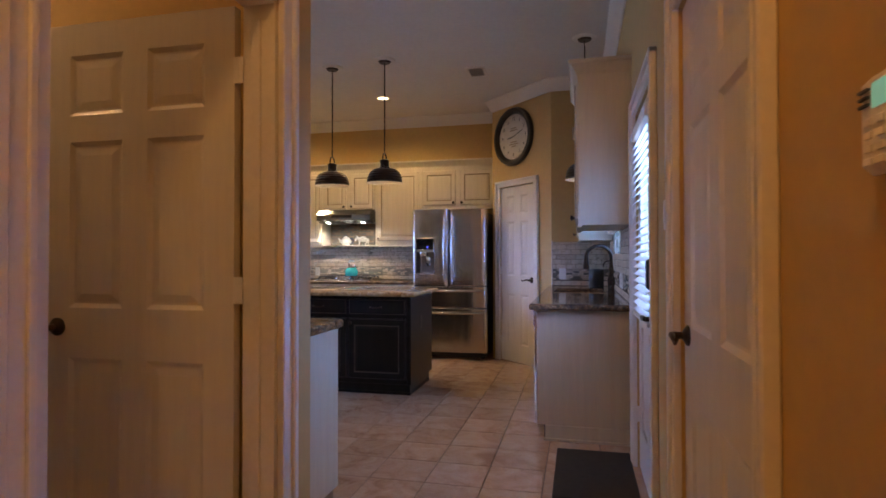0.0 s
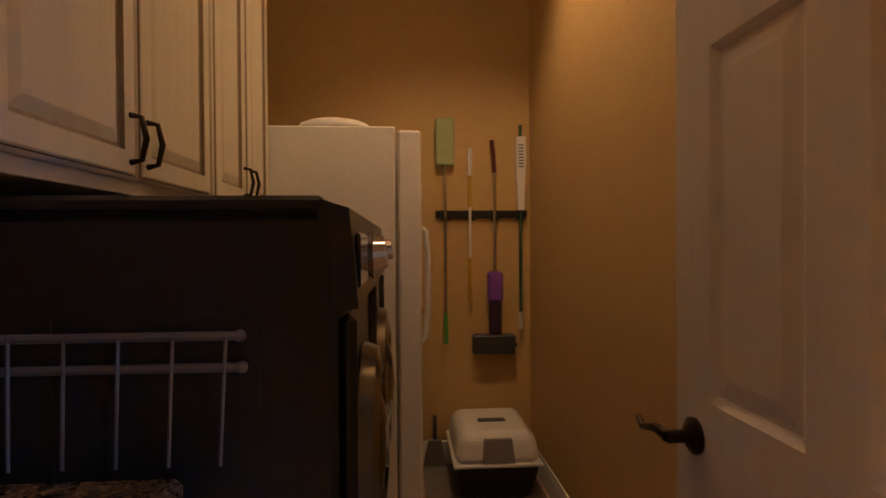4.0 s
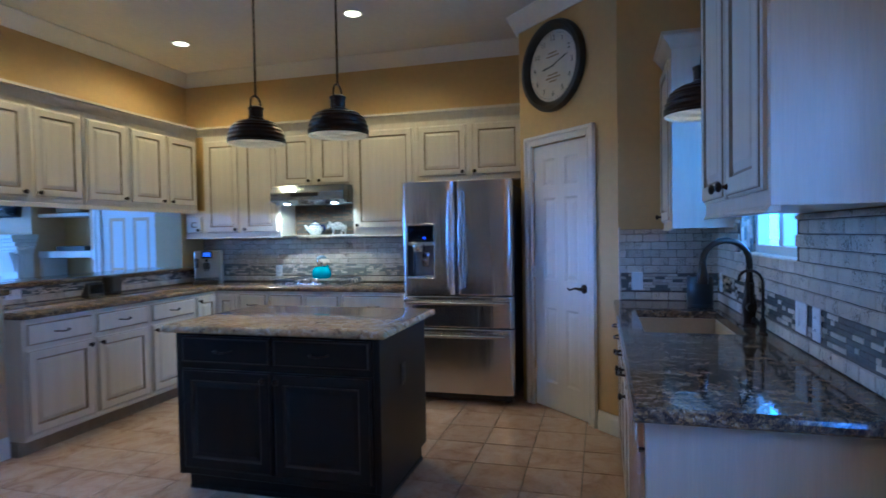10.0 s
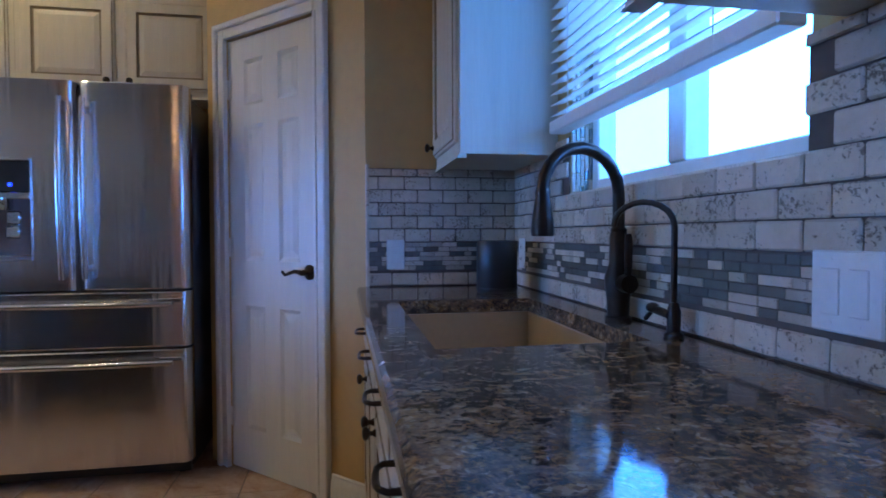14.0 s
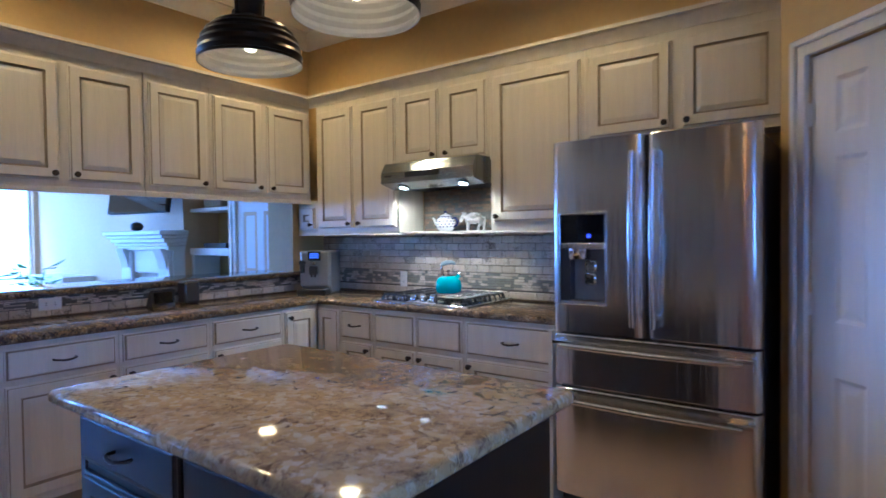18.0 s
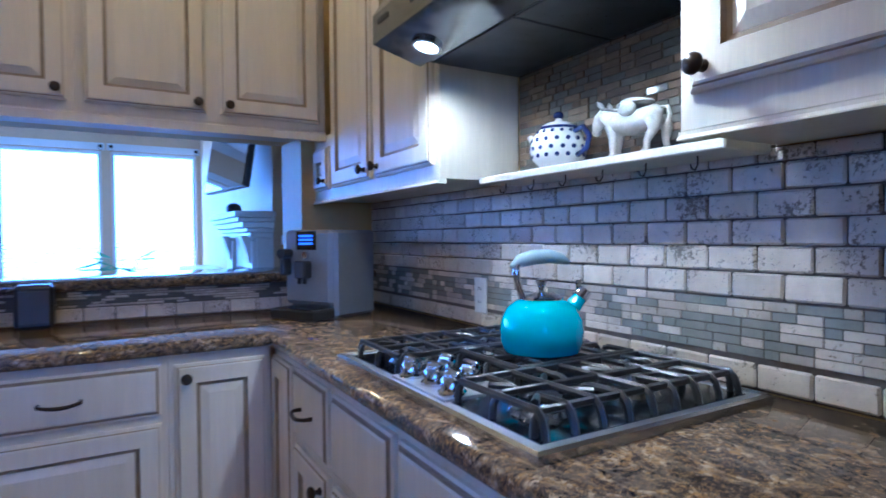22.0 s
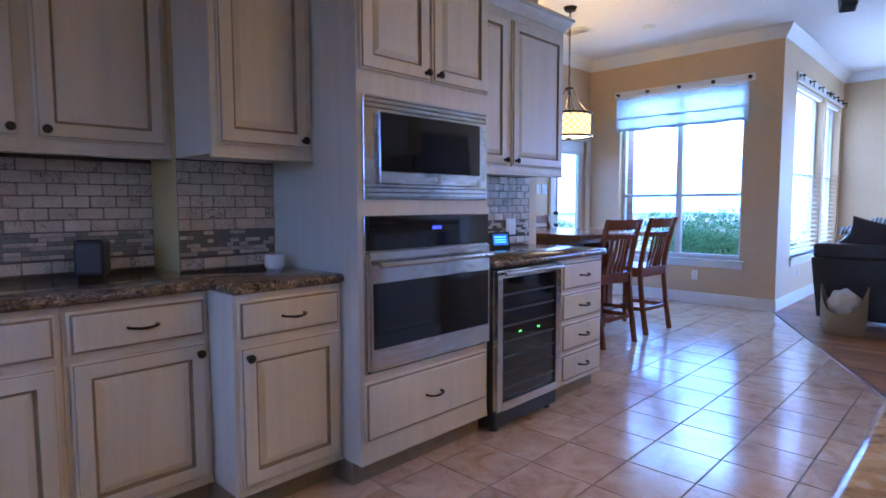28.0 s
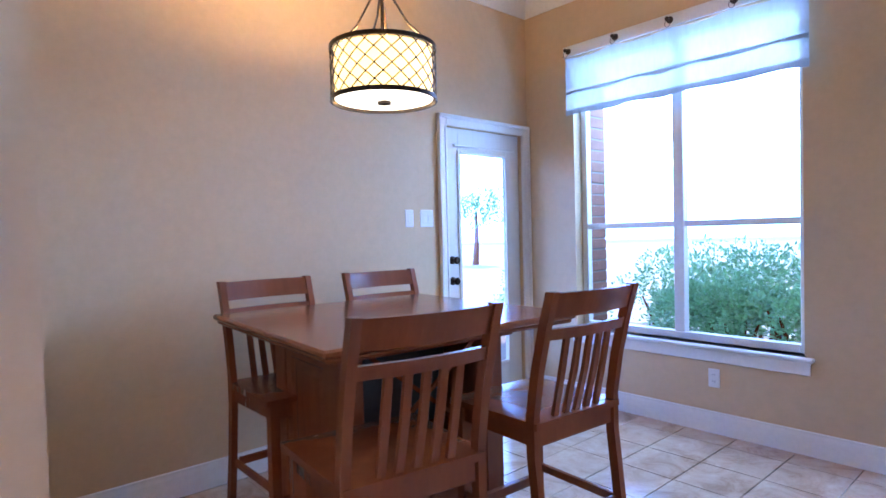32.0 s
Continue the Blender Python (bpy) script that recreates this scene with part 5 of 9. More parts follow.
for j in range(3):
    for i in (0, len(xs) - 1) + ((xs.index(dx[0]), xs.index(dx[1])) if j == 1 else ()):
        fq.append((num[i, j, 0], num[i, j + 1, 0], num[i, j + 1, 1], num[i, j, 1]))
mb.add([(x, bowed(x, 0, mid - 0.003, -0.075, 0.006) if q == 0 else 0.005, z) for z in zs for x in xs for q in (0, 1)], fq)
l_door = part("left_door", mb, M["steel"], t, smooth=30)
mb = MB().box(dx[0], -0.02, dx[2], dx[1], 0.005, dx[3]).box(dx[0], -0.075, dx[2], dx[1], -0.02, dx[2] + 0.012)
part("dispenser_recess", mb, M["smoke"], l_door, "grey dispenser cavity")
part("dispenser_frame", MB().box(dx[0] - 0.008, -0.086, dx[2] - 0.008, dx[0] + 0.002, -0.074, dx[3] + 0.012, 0.003).box(dx[1] - 0.002, -0.086, dx[2] - 0.008, dx[1] + 0.008, -0.074, dx[3] + 0.012, 0.003).box(dx[0] + 0.002, -0.086, dx[3], dx[1] - 0.002, -0.074, dx[3] + 0.012, 0.003).box(dx[0] + 0.002, -0.086, dx[2] - 0.008, dx[1] - 0.002, -0.074, dx[2], 0.003), M["steel_h"], l_door, "bright dispenser trim")
part("cavity_wall", MB().box(dx[0] + 0.002, -0.074, dx[2] + 0.012, dx[0] + 0.05, -0.021, 1.275), M["black"], l_door)
part("control_panel", MB().box(dx[0] + 0.002, -0.073, 1.305, dx[1] - 0.002, -0.02, dx[3] - 0.002, 0.004), M["blackglass"], l_door, "black glass control panel")
part("panel_lip", MB().box(dx[0] + 0.002, -0.08, 1.275, dx[1] - 0.002, -0.02, 1.304, 0.004), M["steel_h"], l_door)
part("display", MB().box(dx[0] + 0.135, -0.0745, 1.33, dx[0] + 0.15, -0.073, 1.345), M["led_blue"], l_door)
part("spout", MB().lathe([(0.001, 0), (0.05, 0), (0.054, 0.01), (0.054, 0.05), (0.001, 0.05)], 20, (dx[0] + 0.09, -0.062, 1.228)), M["chrome"], l_door, smooth=40)
part("paddle", MB().box(dx[0] + 0.115, -0.062, 1.165, dx[0] + 0.175, -0.045, 1.225, 0.008).box(dx[0] + 0.115, -0.068, 1.105, dx[0] + 0.175, -0.048, 1.162, 0.008), M["chrome"], l_door, smooth=40)
part("drip_tray", MB().box(dx[0] + 0.01, -0.07, dx[2] + 0.012, dx[1] - 0.01, -0.021, dx[2] + 0.02), M["steel_h"], l_door)
r_door = part("right_door", soft_front(mid + 0.003, 0.877, FW, 1.79, 0.005, -0.075, 0.006), M["steel"], t, smooth=30)
part("badge", MB().box(FW - 0.16, -0.079, 1.735, FW - 0.05, -0.0755, 1.752), M["steel_h"], r_door)
for d, x in ((l_door, mid - 0.045), (r_door, mid + 0.045)):
    part("handle", bow_bar(0.93, 1.71, -0.075, x, 0.062, 0.013, axis="z"), M["steel"], d, smooth=50)
up = part("upper_drawer", soft_front(0, 0.618, FW, 0.866, 0.005, -0.075, 0.006), M["steel"], t, smooth=30)
part("handle", bow_bar(0.06, FW - 0.06, -0.075, 0.815, 0.06, 0.014), M["steel_h"], up, smooth=50)
lo = part("lower_drawer", soft_front(0, 0.085, FW, 0.606, 0.005, -0.075, 0.006), M["steel"], t, smooth=30)
part("handle", bow_bar(0.06, FW - 0.06, -0.075, 0.553, 0.06, 0.014), M["steel_h"], lo, smooth=50)
for d, z in ((up, 0.815), (lo, 0.553)):
    for x in (0.02, FW - 0.12):
        part("handle_mount", MB().box(x, -0.118, z + 0.006, x + 0.10, -0.07, z + 0.024, 0.003), M["steel_h"], d)
for x in (0.05, FW - 0.05):
    part("hinge_cap", MB().box(x - 0.04, -0.06, 1.755, x + 0.04, 0.08, 1.785, 0.006), M["dark_side"], t)

# range hood
t = thing("range_hood", "stainless under-cabinet range hood with two lit lamps", "range hood", pose(RANGE_X, 4.122, 1.695, 0, 0, -90))
HW = 0.75
mb = MB().prism([(-0.48, 0.008), (-0.48, 0.08), (-0.44, 0.145), (-0.003, 0.145), (-0.003, -0.012), (-0.33, -0.012), (-0.345, -0.028)], "x", 0, HW)
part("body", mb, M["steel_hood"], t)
part("filter", MB().box(0.02, -0.32, -0.018, HW / 2 - 0.003, -0.03, -0.0125, 0.002).box(HW / 2 + 0.003, -0.32, -0.018, HW - 0.02, -0.03, -0.0125, 0.002), M["steel_filter"], t, "dark grey mesh grease filters")
part("control_panel", MB().box(HW * 0.28, -0.482, 0.04, HW * 0.66, -0.479, 0.075), M["black"], t)
part("badge", MB().box(0.03, -0.482, 0.05, 0.09, -0.479, 0.062), M["black"], t)
for x in (0.13, HW - 0.13):
    m = pose(x, -0.395, -0.0175, -15)
    part("lamp", MB().lathe([(0.001, 0.0), (0.028, 0.0), (0.028, -0.004), (0.001, -0.004)][::-1], 18), M["lamp_cool"], t, "lit halogen lamp", m=m)
    part("lamp_ring", MB().lathe([(0.029, -0.006), (0.038, -0.006), (0.038, 0.004), (0.029, 0.004), (0.029, -0.006)], 18), M["chrome"], t, m=m)

# gas cooktop
t = thing("gas_cooktop", "stainless gas cooktop with black cast-iron grates", "cooktop", pose(6.385, 4.095, 0.914, 0, 0, -90))
CW, CD = 0.75, 0.53
part("tray", MB().box(0, 0, 0, CW, CD, 0.008, 0.003).box(0.01, 0.01, 0.008, CW - 0.01, CD - 0.01, 0.013, 0.002), M["steel_tray"], t)
part("burner_pan", MB().box(0.03, 0.16, 0.013, CW - 0.03, CD - 0.03, 0.0145).box(0.03, 0.03, 0.013, 0.262, 0.16, 0.0145).box(0.484, 0.03, 0.013, CW - 0.03, 0.16, 0.0145), M["steel_pan"], t)
for bx_, by_ in ((0.15, 0.34), (0.15, 0.13), (0.37, 0.30), (0.60, 0.34), (0.60, 0.13)):
    b = part("burner", MB().lathe([(0.001, 0), (0.055, 0), (0.05, 0.008), (0.036, 0.010), (0.036, 0.02), (0.001, 0.022)], 18, (bx_, by_, 0.0145)), M["steel_h"], t, smooth=40)
    part("burner_cap", MB().lathe([(0.001, 0.022), (0.034, 0.022), (0.036, 0.026), (0.030, 0.031), (0.001, 0.032)], 18, (bx_, by_, 0.0145)), M["iron"], b, smooth=40)


def grate(x0, x1, y0, y1, bend, burners):
    """Cast bars across the grate that turn down into feet at the outer side (bend -1, 0 or 1), with fingers towards each burner."""
    mb = MB()
    z, r = 0.050, 0.0066
    n = round((y1 - y0) / 0.0575)
    for i in range(n + 1):
        y = y0 + (y1 - y0) * i / n
        long = i % 2 == 0
        a, b = x0 + 0.008, x1 - 0.008
        left, right = [(a, y, z)], [(b, y, z)]
        if bend < 0:
            left = [(x0 - 0.012, y, 0.013), (x0 - 0.010, y, 0.026), (x0 - 0.004, y, 0.042), (x0 + 0.008, y, z + 0.003), (x0 + 0.022, y, z + 0.002)]
        if bend > 0:
            right = [(x1 - 0.022, y, z + 0.002), (x1 - 0.008, y, z + 0.003), (x1 + 0.004, y, 0.042), (x1 + 0.010, y, 0.026), (x1 + 0.012, y, 0.013)]
        if long:
            mb.tube(left + right, r, 6)
        else:
            cut = 0.34 * (x1 - x0)
            mb.tube(left + [(x0 + cut, y, z), (x0 + cut + 0.014, y, z - 0.006)], r, 6)
            mb.tube([(x1 - cut - 0.014, y, z - 0.006), (x1 - cut, y, z)] + right, r, 6)
    for x in (x0 + 0.008, (x0 + x1) / 2, x1 - 0.008):
        mb.tube([(x, y0 - 0.006, 0.013), (x, y0 - 0.004, 0.036), (x, y0 + 0.006, z), (x, (y0 + y1) / 2, z), (x, y1 - 0.006, z), (x, y1 + 0.004, 0.036), (x, y1 + 0.006, 0.013)], r, 6)
    for cx, cy in burners:
        for q in range(4):
            d = math.pi / 4 + q * math.pi / 2
            mb.tube([(cx + 0.03 * math.cos(d), cy + 0.03 * math.sin(d), z - 0.004), (cx + 0.05 * math.cos(d), cy + 0.05 * math.sin(d), z), (cx + 0.085 * math.cos(d), cy + 0.085 * math.sin(d), z)], [0.0045, r, r], 6)
    return mb


for a, b, c, e, spots in ((0.045, 0.262, 0.045, -1, ((0.15, 0.34), (0.15, 0.13))), (0.264, 0.482, 0.185, 0, ((0.37, 0.30),)), (0.484, 0.702, 0.045, 1, ((0.60, 0.34), (0.60, 0.13)))):
    part("grate", grate(a, b, c, CD - 0.04, e, spots), M["iron"], t, "black cast-iron grate", smooth=50)
part("knob_plate", MB().prism([(0.266, 0.02), (0.48, 0.02), (0.48, 0.10), (0.462, 0.145), (0.42, 0.168), (0.326, 0.168), (0.284, 0.145), (0.266, 0.10)], "z", 0.012, 0.018), M["steel_tray"], t)
part("rim", MB().sweep([(0.004, 0.004), (CW - 0.004, 0.004), (CW - 0.004, CD - 0.004), (0.004, CD - 0.004)], [(-0.006, 0.0), (0.006, 0.0), (0.006, 0.014), (0.0, 0.018), (-0.006, 0.014)], True), M["steel_h"], t, "raised steel rim")
for k, (x, y) in enumerate(((0.298, 0.050), (0.318, 0.120), (0.375, 0.060), (0.400, 0.125), (0.452, 0.052))):
    part("control_knob", MB().lathe([(0.001, 0.013), (0.027, 0.013), (0.027, 0.018), (0.022, 0.022), (0.021, 0.040), (0.017, 0.045), (0.001, 0.045)], 16, (x, y, 0.005)).box(x - 0.022, y - 0.007, 0.044, x + 0.022, y + 0.007, 0.060, 0.003), M["chrome"], t, smooth=40)

# built-in wall oven and microwave in the tower (fronts look to +x)
t = thing("wall_oven", "stainless built-in wall oven with black glass", "oven", pose(TX, 3.395, 0, 0, 0, 90))
OW = 0.775
part("frame", MB().box(0, -0.012, 0.49, OW, 0.3, 1.155, 0.003), M["steel_h"], t)
cp = part("control_panel", MB().box(0.004, -0.032, 1.01, OW - 0.004, -0.012, 1.152, 0.004), M["blackglass"], t)
for k, x in enumerate((0.375, 0.39, 0.405, 0.42)):
    part("digit", MB().box(x, -0.0335, 1.09, x + 0.008, -0.032, 1.104), M["led_blue"], cp)
door = part("oven_door", MB().box(0.004, -0.042, 0.505, OW - 0.004, -0.012, 1.003, 0.005), M["steel_h"], t)
part("window", MB().box(0.02, -0.045, 0.60, OW - 0.02, -0.0415, 0.875, 0.001), M["blackglass"], door)
part("handle", bow_bar(0.03, OW - 0.03, -0.042, 0.955, 0.05, 0.013), M["steel_h"], door, smooth=50)
part("vent", MB().box(0.01, -0.014, 0.492, OW - 0.01, -0.0125, 0.502), M["black"], t)
t = thing("microwave", "stainless built-in microwave with louvred trim", "microwave", pose(TX, 3.395, 0, 0, 0, 90))
part("trim_kit", MB().box(0, -0.014, 1.223, OW, -0.0005, 1.648, 0.003), M["steel_h"], t, "stainless trim frame")
for z0 in (1.23, 1.595):
    for k in range(5):
        part("louvre", MB().box(0.012, -0.018, z0 + 0.010 * k, OW - 0.012, -0.0145, z0 + 0.004 + 0.010 * k), M["black"] if k % 2 == 0 else M["steel_h"], t)
body = part("door", MB().box(0.07, -0.034, 1.285, 0.70, -0.0145, 1.582, 0.004), M["steel_h"], t)
part("window", MB().box(0.072, -0.037, 1.338, 0.60, -0.0335, 1.578, 0.001), M["blackglass"], body)
part("keypad", MB().box(0.6003, -0.0368, 1.338, 0.697, -0.0335, 1.578, 0.001), M["blackglass"], body)
part("badge", MB().cyl((0.39, -0.036, 1.312), (0.39, -0.034, 1.312), 0.012), M["chrome"], body)

# wine cooler
t = thing("wine_cooler", "under-counter wine cooler with glass door", "wine cooler", pose(RX + 0.005, 4.207, 0, 0, 0, 90))
WW = 0.59
part("cabinet", MB().box(0, 0.0, 0.03, WW, 0.60, 0.865, 0.003), M["black"], t)
part("kick_grille", MB().box(0.01, -0.012, 0.03, WW - 0.01, 0.0, 0.115, 0.002), M["black"], t)
d = part("door_frame", MB().box(0, -0.035, 0.12, 0.045, 0, 0.862, 0.003).box(WW - 0.045, -0.035, 0.12, WW, 0, 0.862, 0.003).box(0.045, -0.035, 0.12, WW - 0.045, 0, 0.165).box(0.045, -0.035, 0.82, WW - 0.045, 0, 0.862), M["steel_h"], t)
part("glass_door", MB().box(0.045, -0.02, 0.165, WW - 0.045, -0.012, 0.82), M["blackglass"], d)
part("handle", MB().cyl((0.03, -0.062, 0.845), (WW - 0.03, -0.062, 0.845), 0.011).box(0.05, -0.06, 0.838, 0.07, -0.035, 0.852).box(WW - 0.07, -0.06, 0.838, WW - 0.05, -0.035, 0.852), M["steel_h"], d, smooth=40)
for k in range(7):
    part("rack", MB().box(0.055, -0.0225, 0.225 + 0.083 * k, WW - 0.055, -0.0205, 0.236 + 0.083 * k), M["dark_side"], d)
for x in (0.20, 0.37):
    part("indicator", MB().box(x, -0.0235, 0.515, x + 0.022, -0.0205, 0.522), M["led_green"], d)
for x in (0.05, WW - 0.05):
    part("foot", MB().cyl((x, 0.03, 0), (x, 0.03, 0.03), 0.02), M["black"], t)

# dishwasher at the counter's end (front looks to +y)
t = thing("dishwasher", "stainless built-in dishwasher with blue lights", "dishwasher", pose(4.082, SY, 0, 0, 0, 180))
part("door", MB().box(0.004, -0.022, 0.11, 0.60, 0.4, 0.74, 0.004), M["steel_h"], t)
part("control_strip", MB().box(0.004, -0.030, 0.745, 0.60, 0.4, 0.868, 0.006), M["steel_h"], t)
part("toe_panel", MB().box(0.004, 0.04, 0.0, 0.60, 0.4, 0.10), M["black"], t)
for x in (0.24, 0.33, 0.38, 0.43, 0.15):
    part("indicator", MB().cyl((x, -0.0315, 0.80), (x, -0.030, 0.80), 0.003, n=6), M["led_blue"], t)

# sink and taps
t = thing("kitchen_sink", "tan composite undermount sink", "sink", pose(0, 0, 0))
a, b, c, e = SX
mb = MB()
zb = 0.70
mb.box(a - 0.012, c - 0.012, zb - 0.012, b + 0.012, e + 0.012, zb)
mb.box(a - 0.012, c - 0.012, zb, a + 0.004, e + 0.012, 0.873).box(b - 0.004, c - 0.012, zb, b + 0.012, e + 0.012, 0.873).box(a + 0.004, c - 0.012, zb, b - 0.004, c + 0.004, 0.873).box(a + 0.004, e - 0.004, zb, b - 0.004, e + 0.012, 0.873)
part("basin", mb, M["sink"], t)
part("divider", MB().box(4.70, c, zb, 4.735, e, 0.855, 0.012), M["sink"], t)
for x in (4.57, 4.97):
    part("drain", MB().lathe([(0.001, zb + 0.002), (0.03, zb + 0.001), (0.042, zb + 0.004), (0.045, zb)][::-1], 20, (x, 0.72, 0)), M["chrome"], t)
FX, FY = 4.72, 0.475
t = thing("kitchen_tap", "oil-rubbed bronze gooseneck kitchen tap", "tap", pose(FX, FY, 0.914))
part("base", MB().lathe([(0.001, 0), (0.031, 0), (0.031, 0.008), (0.026, 0.012), (0.027, 0.05), (0.031, 0.075), (0.033, 0.10), (0.028, 0.12), (0.022, 0.135), (0.021, 0.20), (0.018, 0.21), (0.020, 0.214), (0.016, 0.22), (0.001, 0.22)], 20), M["bronze"], t, smooth=40)
arc = [(0, 0, 0.215), (0, 0, 0.30)] + [(-0.03 * (1 - math.cos(radians(k * 18))), 0.105 * (1 - math.cos(radians(k * 18))), 0.30 + 0.10 * math.sin(radians(k * 18))) for k in range(1, 11)]
part("neck", MB().tube(arc, 0.0145, 12), M["bronze"], t, smooth=60)
hx, hy, hz = arc[-1]
part("spray_head", MB().lathe([(0.001, -0.10), (0.024, -0.10), (0.026, -0.088), (0.022, -0.05), (0.016, -0.015), (0.017, -0.005), (0.0155, 0.003), (0.001, 0.004)], 16, (hx, hy, hz)), M["bronze"], t, smooth=40)
part("side_handle", MB().cyl((-0.02, 0, 0.09), (-0.055, 0, 0.09), 0.021).tube([(-0.045, 0.0, 0.10), (-0.055, 0.004, 0.14), (-0.06, 0.006, 0.185), (-0.062, 0.008, 0.205)], [0.008, 0.009, 0.0095, 0.007], 8), M["bronze"], t, smooth=40)
t = thing("filter_tap", "small bronze filtered-water tap", "tap", pose(4.49, 0.475, 0.914))
part("base", MB().lathe([(0.001, 0), (0.02, 0), (0.02, 0.006), (0.013, 0.012), (0.014, 0.05), (0.009, 0.07), (0.001, 0.07)], 16), M["bronze"], t, smooth=40)
arc = [(0, 0, 0.065), (0, 0, 0.22)] + [(0.058 * (1 - math.cos(radians(k * 18))), 0.035 * (1 - math.cos(radians(k * 18))), 0.22 + 0.05 * math.sin(radians(k * 18))) for k in range(1, 11)]
part("neck", MB().tube(arc, 0.0065, 8), M["bronze"], t, smooth=60)
part("lever", MB().cyl((0.0, 0.01, 0.045), (0.035, 0.02, 0.052), 0.009).sphere((0.04, 0.022, 0.055), 0.014, 6, (1, 1, 0.8)).tube([(0.04, 0.022, 0.05), (0.055, 0.03, 0.03)], 0.005, 6), M["bronze"], t, smooth=40)

# ---- lamps, clock, plates ----
def pendant(x, y, z):
    t = thing("pendant_lamp", "ribbed dark bronze dome pendant lamp, lit", "pendant lamp", pose(x, y, z), "pendant lamps")
    prof = []
    R = 0.165
    for i in range(15):
        a = radians(90 * i / 14)
        r = 0.05 + (R - 0.05) * math.cos(a) ** 0.8 if i < 14 else 0.05
        rib = 0.006 if i % 2 else 0.0
        prof.append((r + rib, 0.012 + 0.125 * math.sin(a)))
    inner = [(max(0.03, r - 0.004), h - 0.002) for r, h in prof]
    v = [(R + 0.004, 0.0), (R + 0.004, 0.010)] + prof
    outer = MB().lathe(v + inner[::-1] + [(R - 0.001, 0.0), (R + 0.004, 0.0)], 32)
    outer.f = [q for q in outer.f if len(q) == 4]
    outer.fm = {}
    n_out = (len(v) - 1) * 32
    for i in range(n_out, len(outer.f)):
        outer.fm[i] = 1
    part("shade", outer, (M["bronze"], M["shade_inside"]), t, "ribbed metal dome with pale inside", smooth=15)
    part("socket_cap", MB().lathe([(0.001, 0.125), (0.05, 0.13), (0.05, 0.15), (0.042, 0.155), (0.042, 0.20), (0.046, 0.205), (0.046, 0.215), (0.03, 0.225), (0.001, 0.228)], 20), M["bronze"], t, smooth=40)
    arc = [(-0.048, 0, 0.14), (-0.052, 0, 0.22)] + [(-0.052 * math.cos(radians(k * 22.5)), 0, 0.235 + 0.05 * math.sin(radians(k * 22.5))) for k in range(1, 8)] + [(0.052, 0, 0.22), (0.048, 0, 0.14)]
    part("yoke", MB().tube(arc, 0.0065, 8).cyl((-0.062, 0, 0.155), (-0.045, 0, 0.155), 0.01, n=8).cyl((0.045, 0, 0.155), (0.062, 0, 0.155), 0.01, n=8), M["bronze"], t, smooth=50)
    top = H - z
    part("rod", MB().cyl((0, 0, 0.28), (0, 0, top - 0.08), 0.0065, n=8).tube([(0, 0, top - 0.02), (0.008, 0, top - 0.04), (0.008, 0, top - 0.07), (0, 0, top - 0.085), (-0.008, 0, top - 0.07), (-0.008, 0, top - 0.04), (0, 0, top - 0.02)], 0.003, 6), M["bronze"], t)
    part("canopy", MB().lathe([(0.001, top - 0.03), (0.05, top - 0.028), (0.062, top - 0.012), (0.064, top - 0.012)], 24), M["bronze"], t, smooth=40)
    part("medallion", MB().lathe([(0.001, top - 0.014), (0.085, top - 0.014), (0.10, top - 0.008), (0.105, top - 0.001), (0.105, top)], 28), M["trim"], t, "white ceiling ring", smooth=40)
    part("bulb", MB().sphere((0, 0, 0.075), 0.03, 8, (1, 1, 1.15)), M["lamp_glass"], t, "lit bulb", smooth=60)
    return t


M["shade_inside"] = mat("pale_shade_inside", (0.62, 0.58, 0.52), (0.56, 0.52, 0.46), 0.4)
for x, y, z in PENDANTS:
    pendant(x, y, z)

for x, y in RECESSED + [(1.12, 3.75)]:
    t = thing("downlight", "white recessed ceiling downlight, lit", "downlight", pose(x, y, H), "downlights")
    part("ring", MB().lathe([(0.062, -0.001), (0.09, -0.001), (0.092, -0.004), (0.088, -0.008), (0.07, -0.009), (0.062, -0.004), (0.062, -0.001)], 28), M["trim"], t)
    part("lamp", MB().lathe([(0.001, -0.003), (0.066, -0.003), (0.066, -0.001), (0.001, -0.001)], 24), M["lamp_glass"], t, "lit lamp face")

# dining drum lamp
DL = (1.31, 6.89, 1.85)
t = thing("drum_chandelier", "drum pendant with lit shade in a bronze lattice cage", "chandelier", pose(*DL))
R, HH = 0.226, 0.235
sh = MB().lathe([(0.210, 0.02), (0.210, 0.217)], 40)
sh.f = [q for q in sh.f if len(q) == 4]
part("shade", sh, M["shade_lit"], t, "glowing yellow fabric shade", smooth=60)
part("diffuser", MB().lathe([(0.001, 0.006), (0.03, 0.006), (0.210, 0.012), (0.210, 0.018), (0.001, 0.018)], 40), M["diffuser_lit"], t, "lit white diffuser", smooth=40)
part("finial", MB().lathe([(0.001, -0.012), (0.03, -0.008), (0.03, 0.004), (0.001, 0.006)], 16), M["bronze"], t)
for z in (0.0, HH - 0.018):
    part("hoop", MB().lathe([(R - 0.004, z), (R + 0.004, z), (R + 0.004, z + 0.018), (R - 0.004, z + 0.018), (R - 0.004, z)], 48), M["bronze"], t, smooth=40)
mb = MB()
n = 20
for k in range(n):
    for sg in (1, -1):
        pts = []
        for i in range(7):
            a = 2 * math.pi * (k + sg * 3.2 * i / 6) / n
            pts.append((R * math.cos(a), R * math.sin(a), 0.012 + (HH - 0.03) * i / 6))
        mb.tube(pts, 0.0028, 5)
part("lattice", mb, M["bronze"], t, "diagonal bronze lattice")
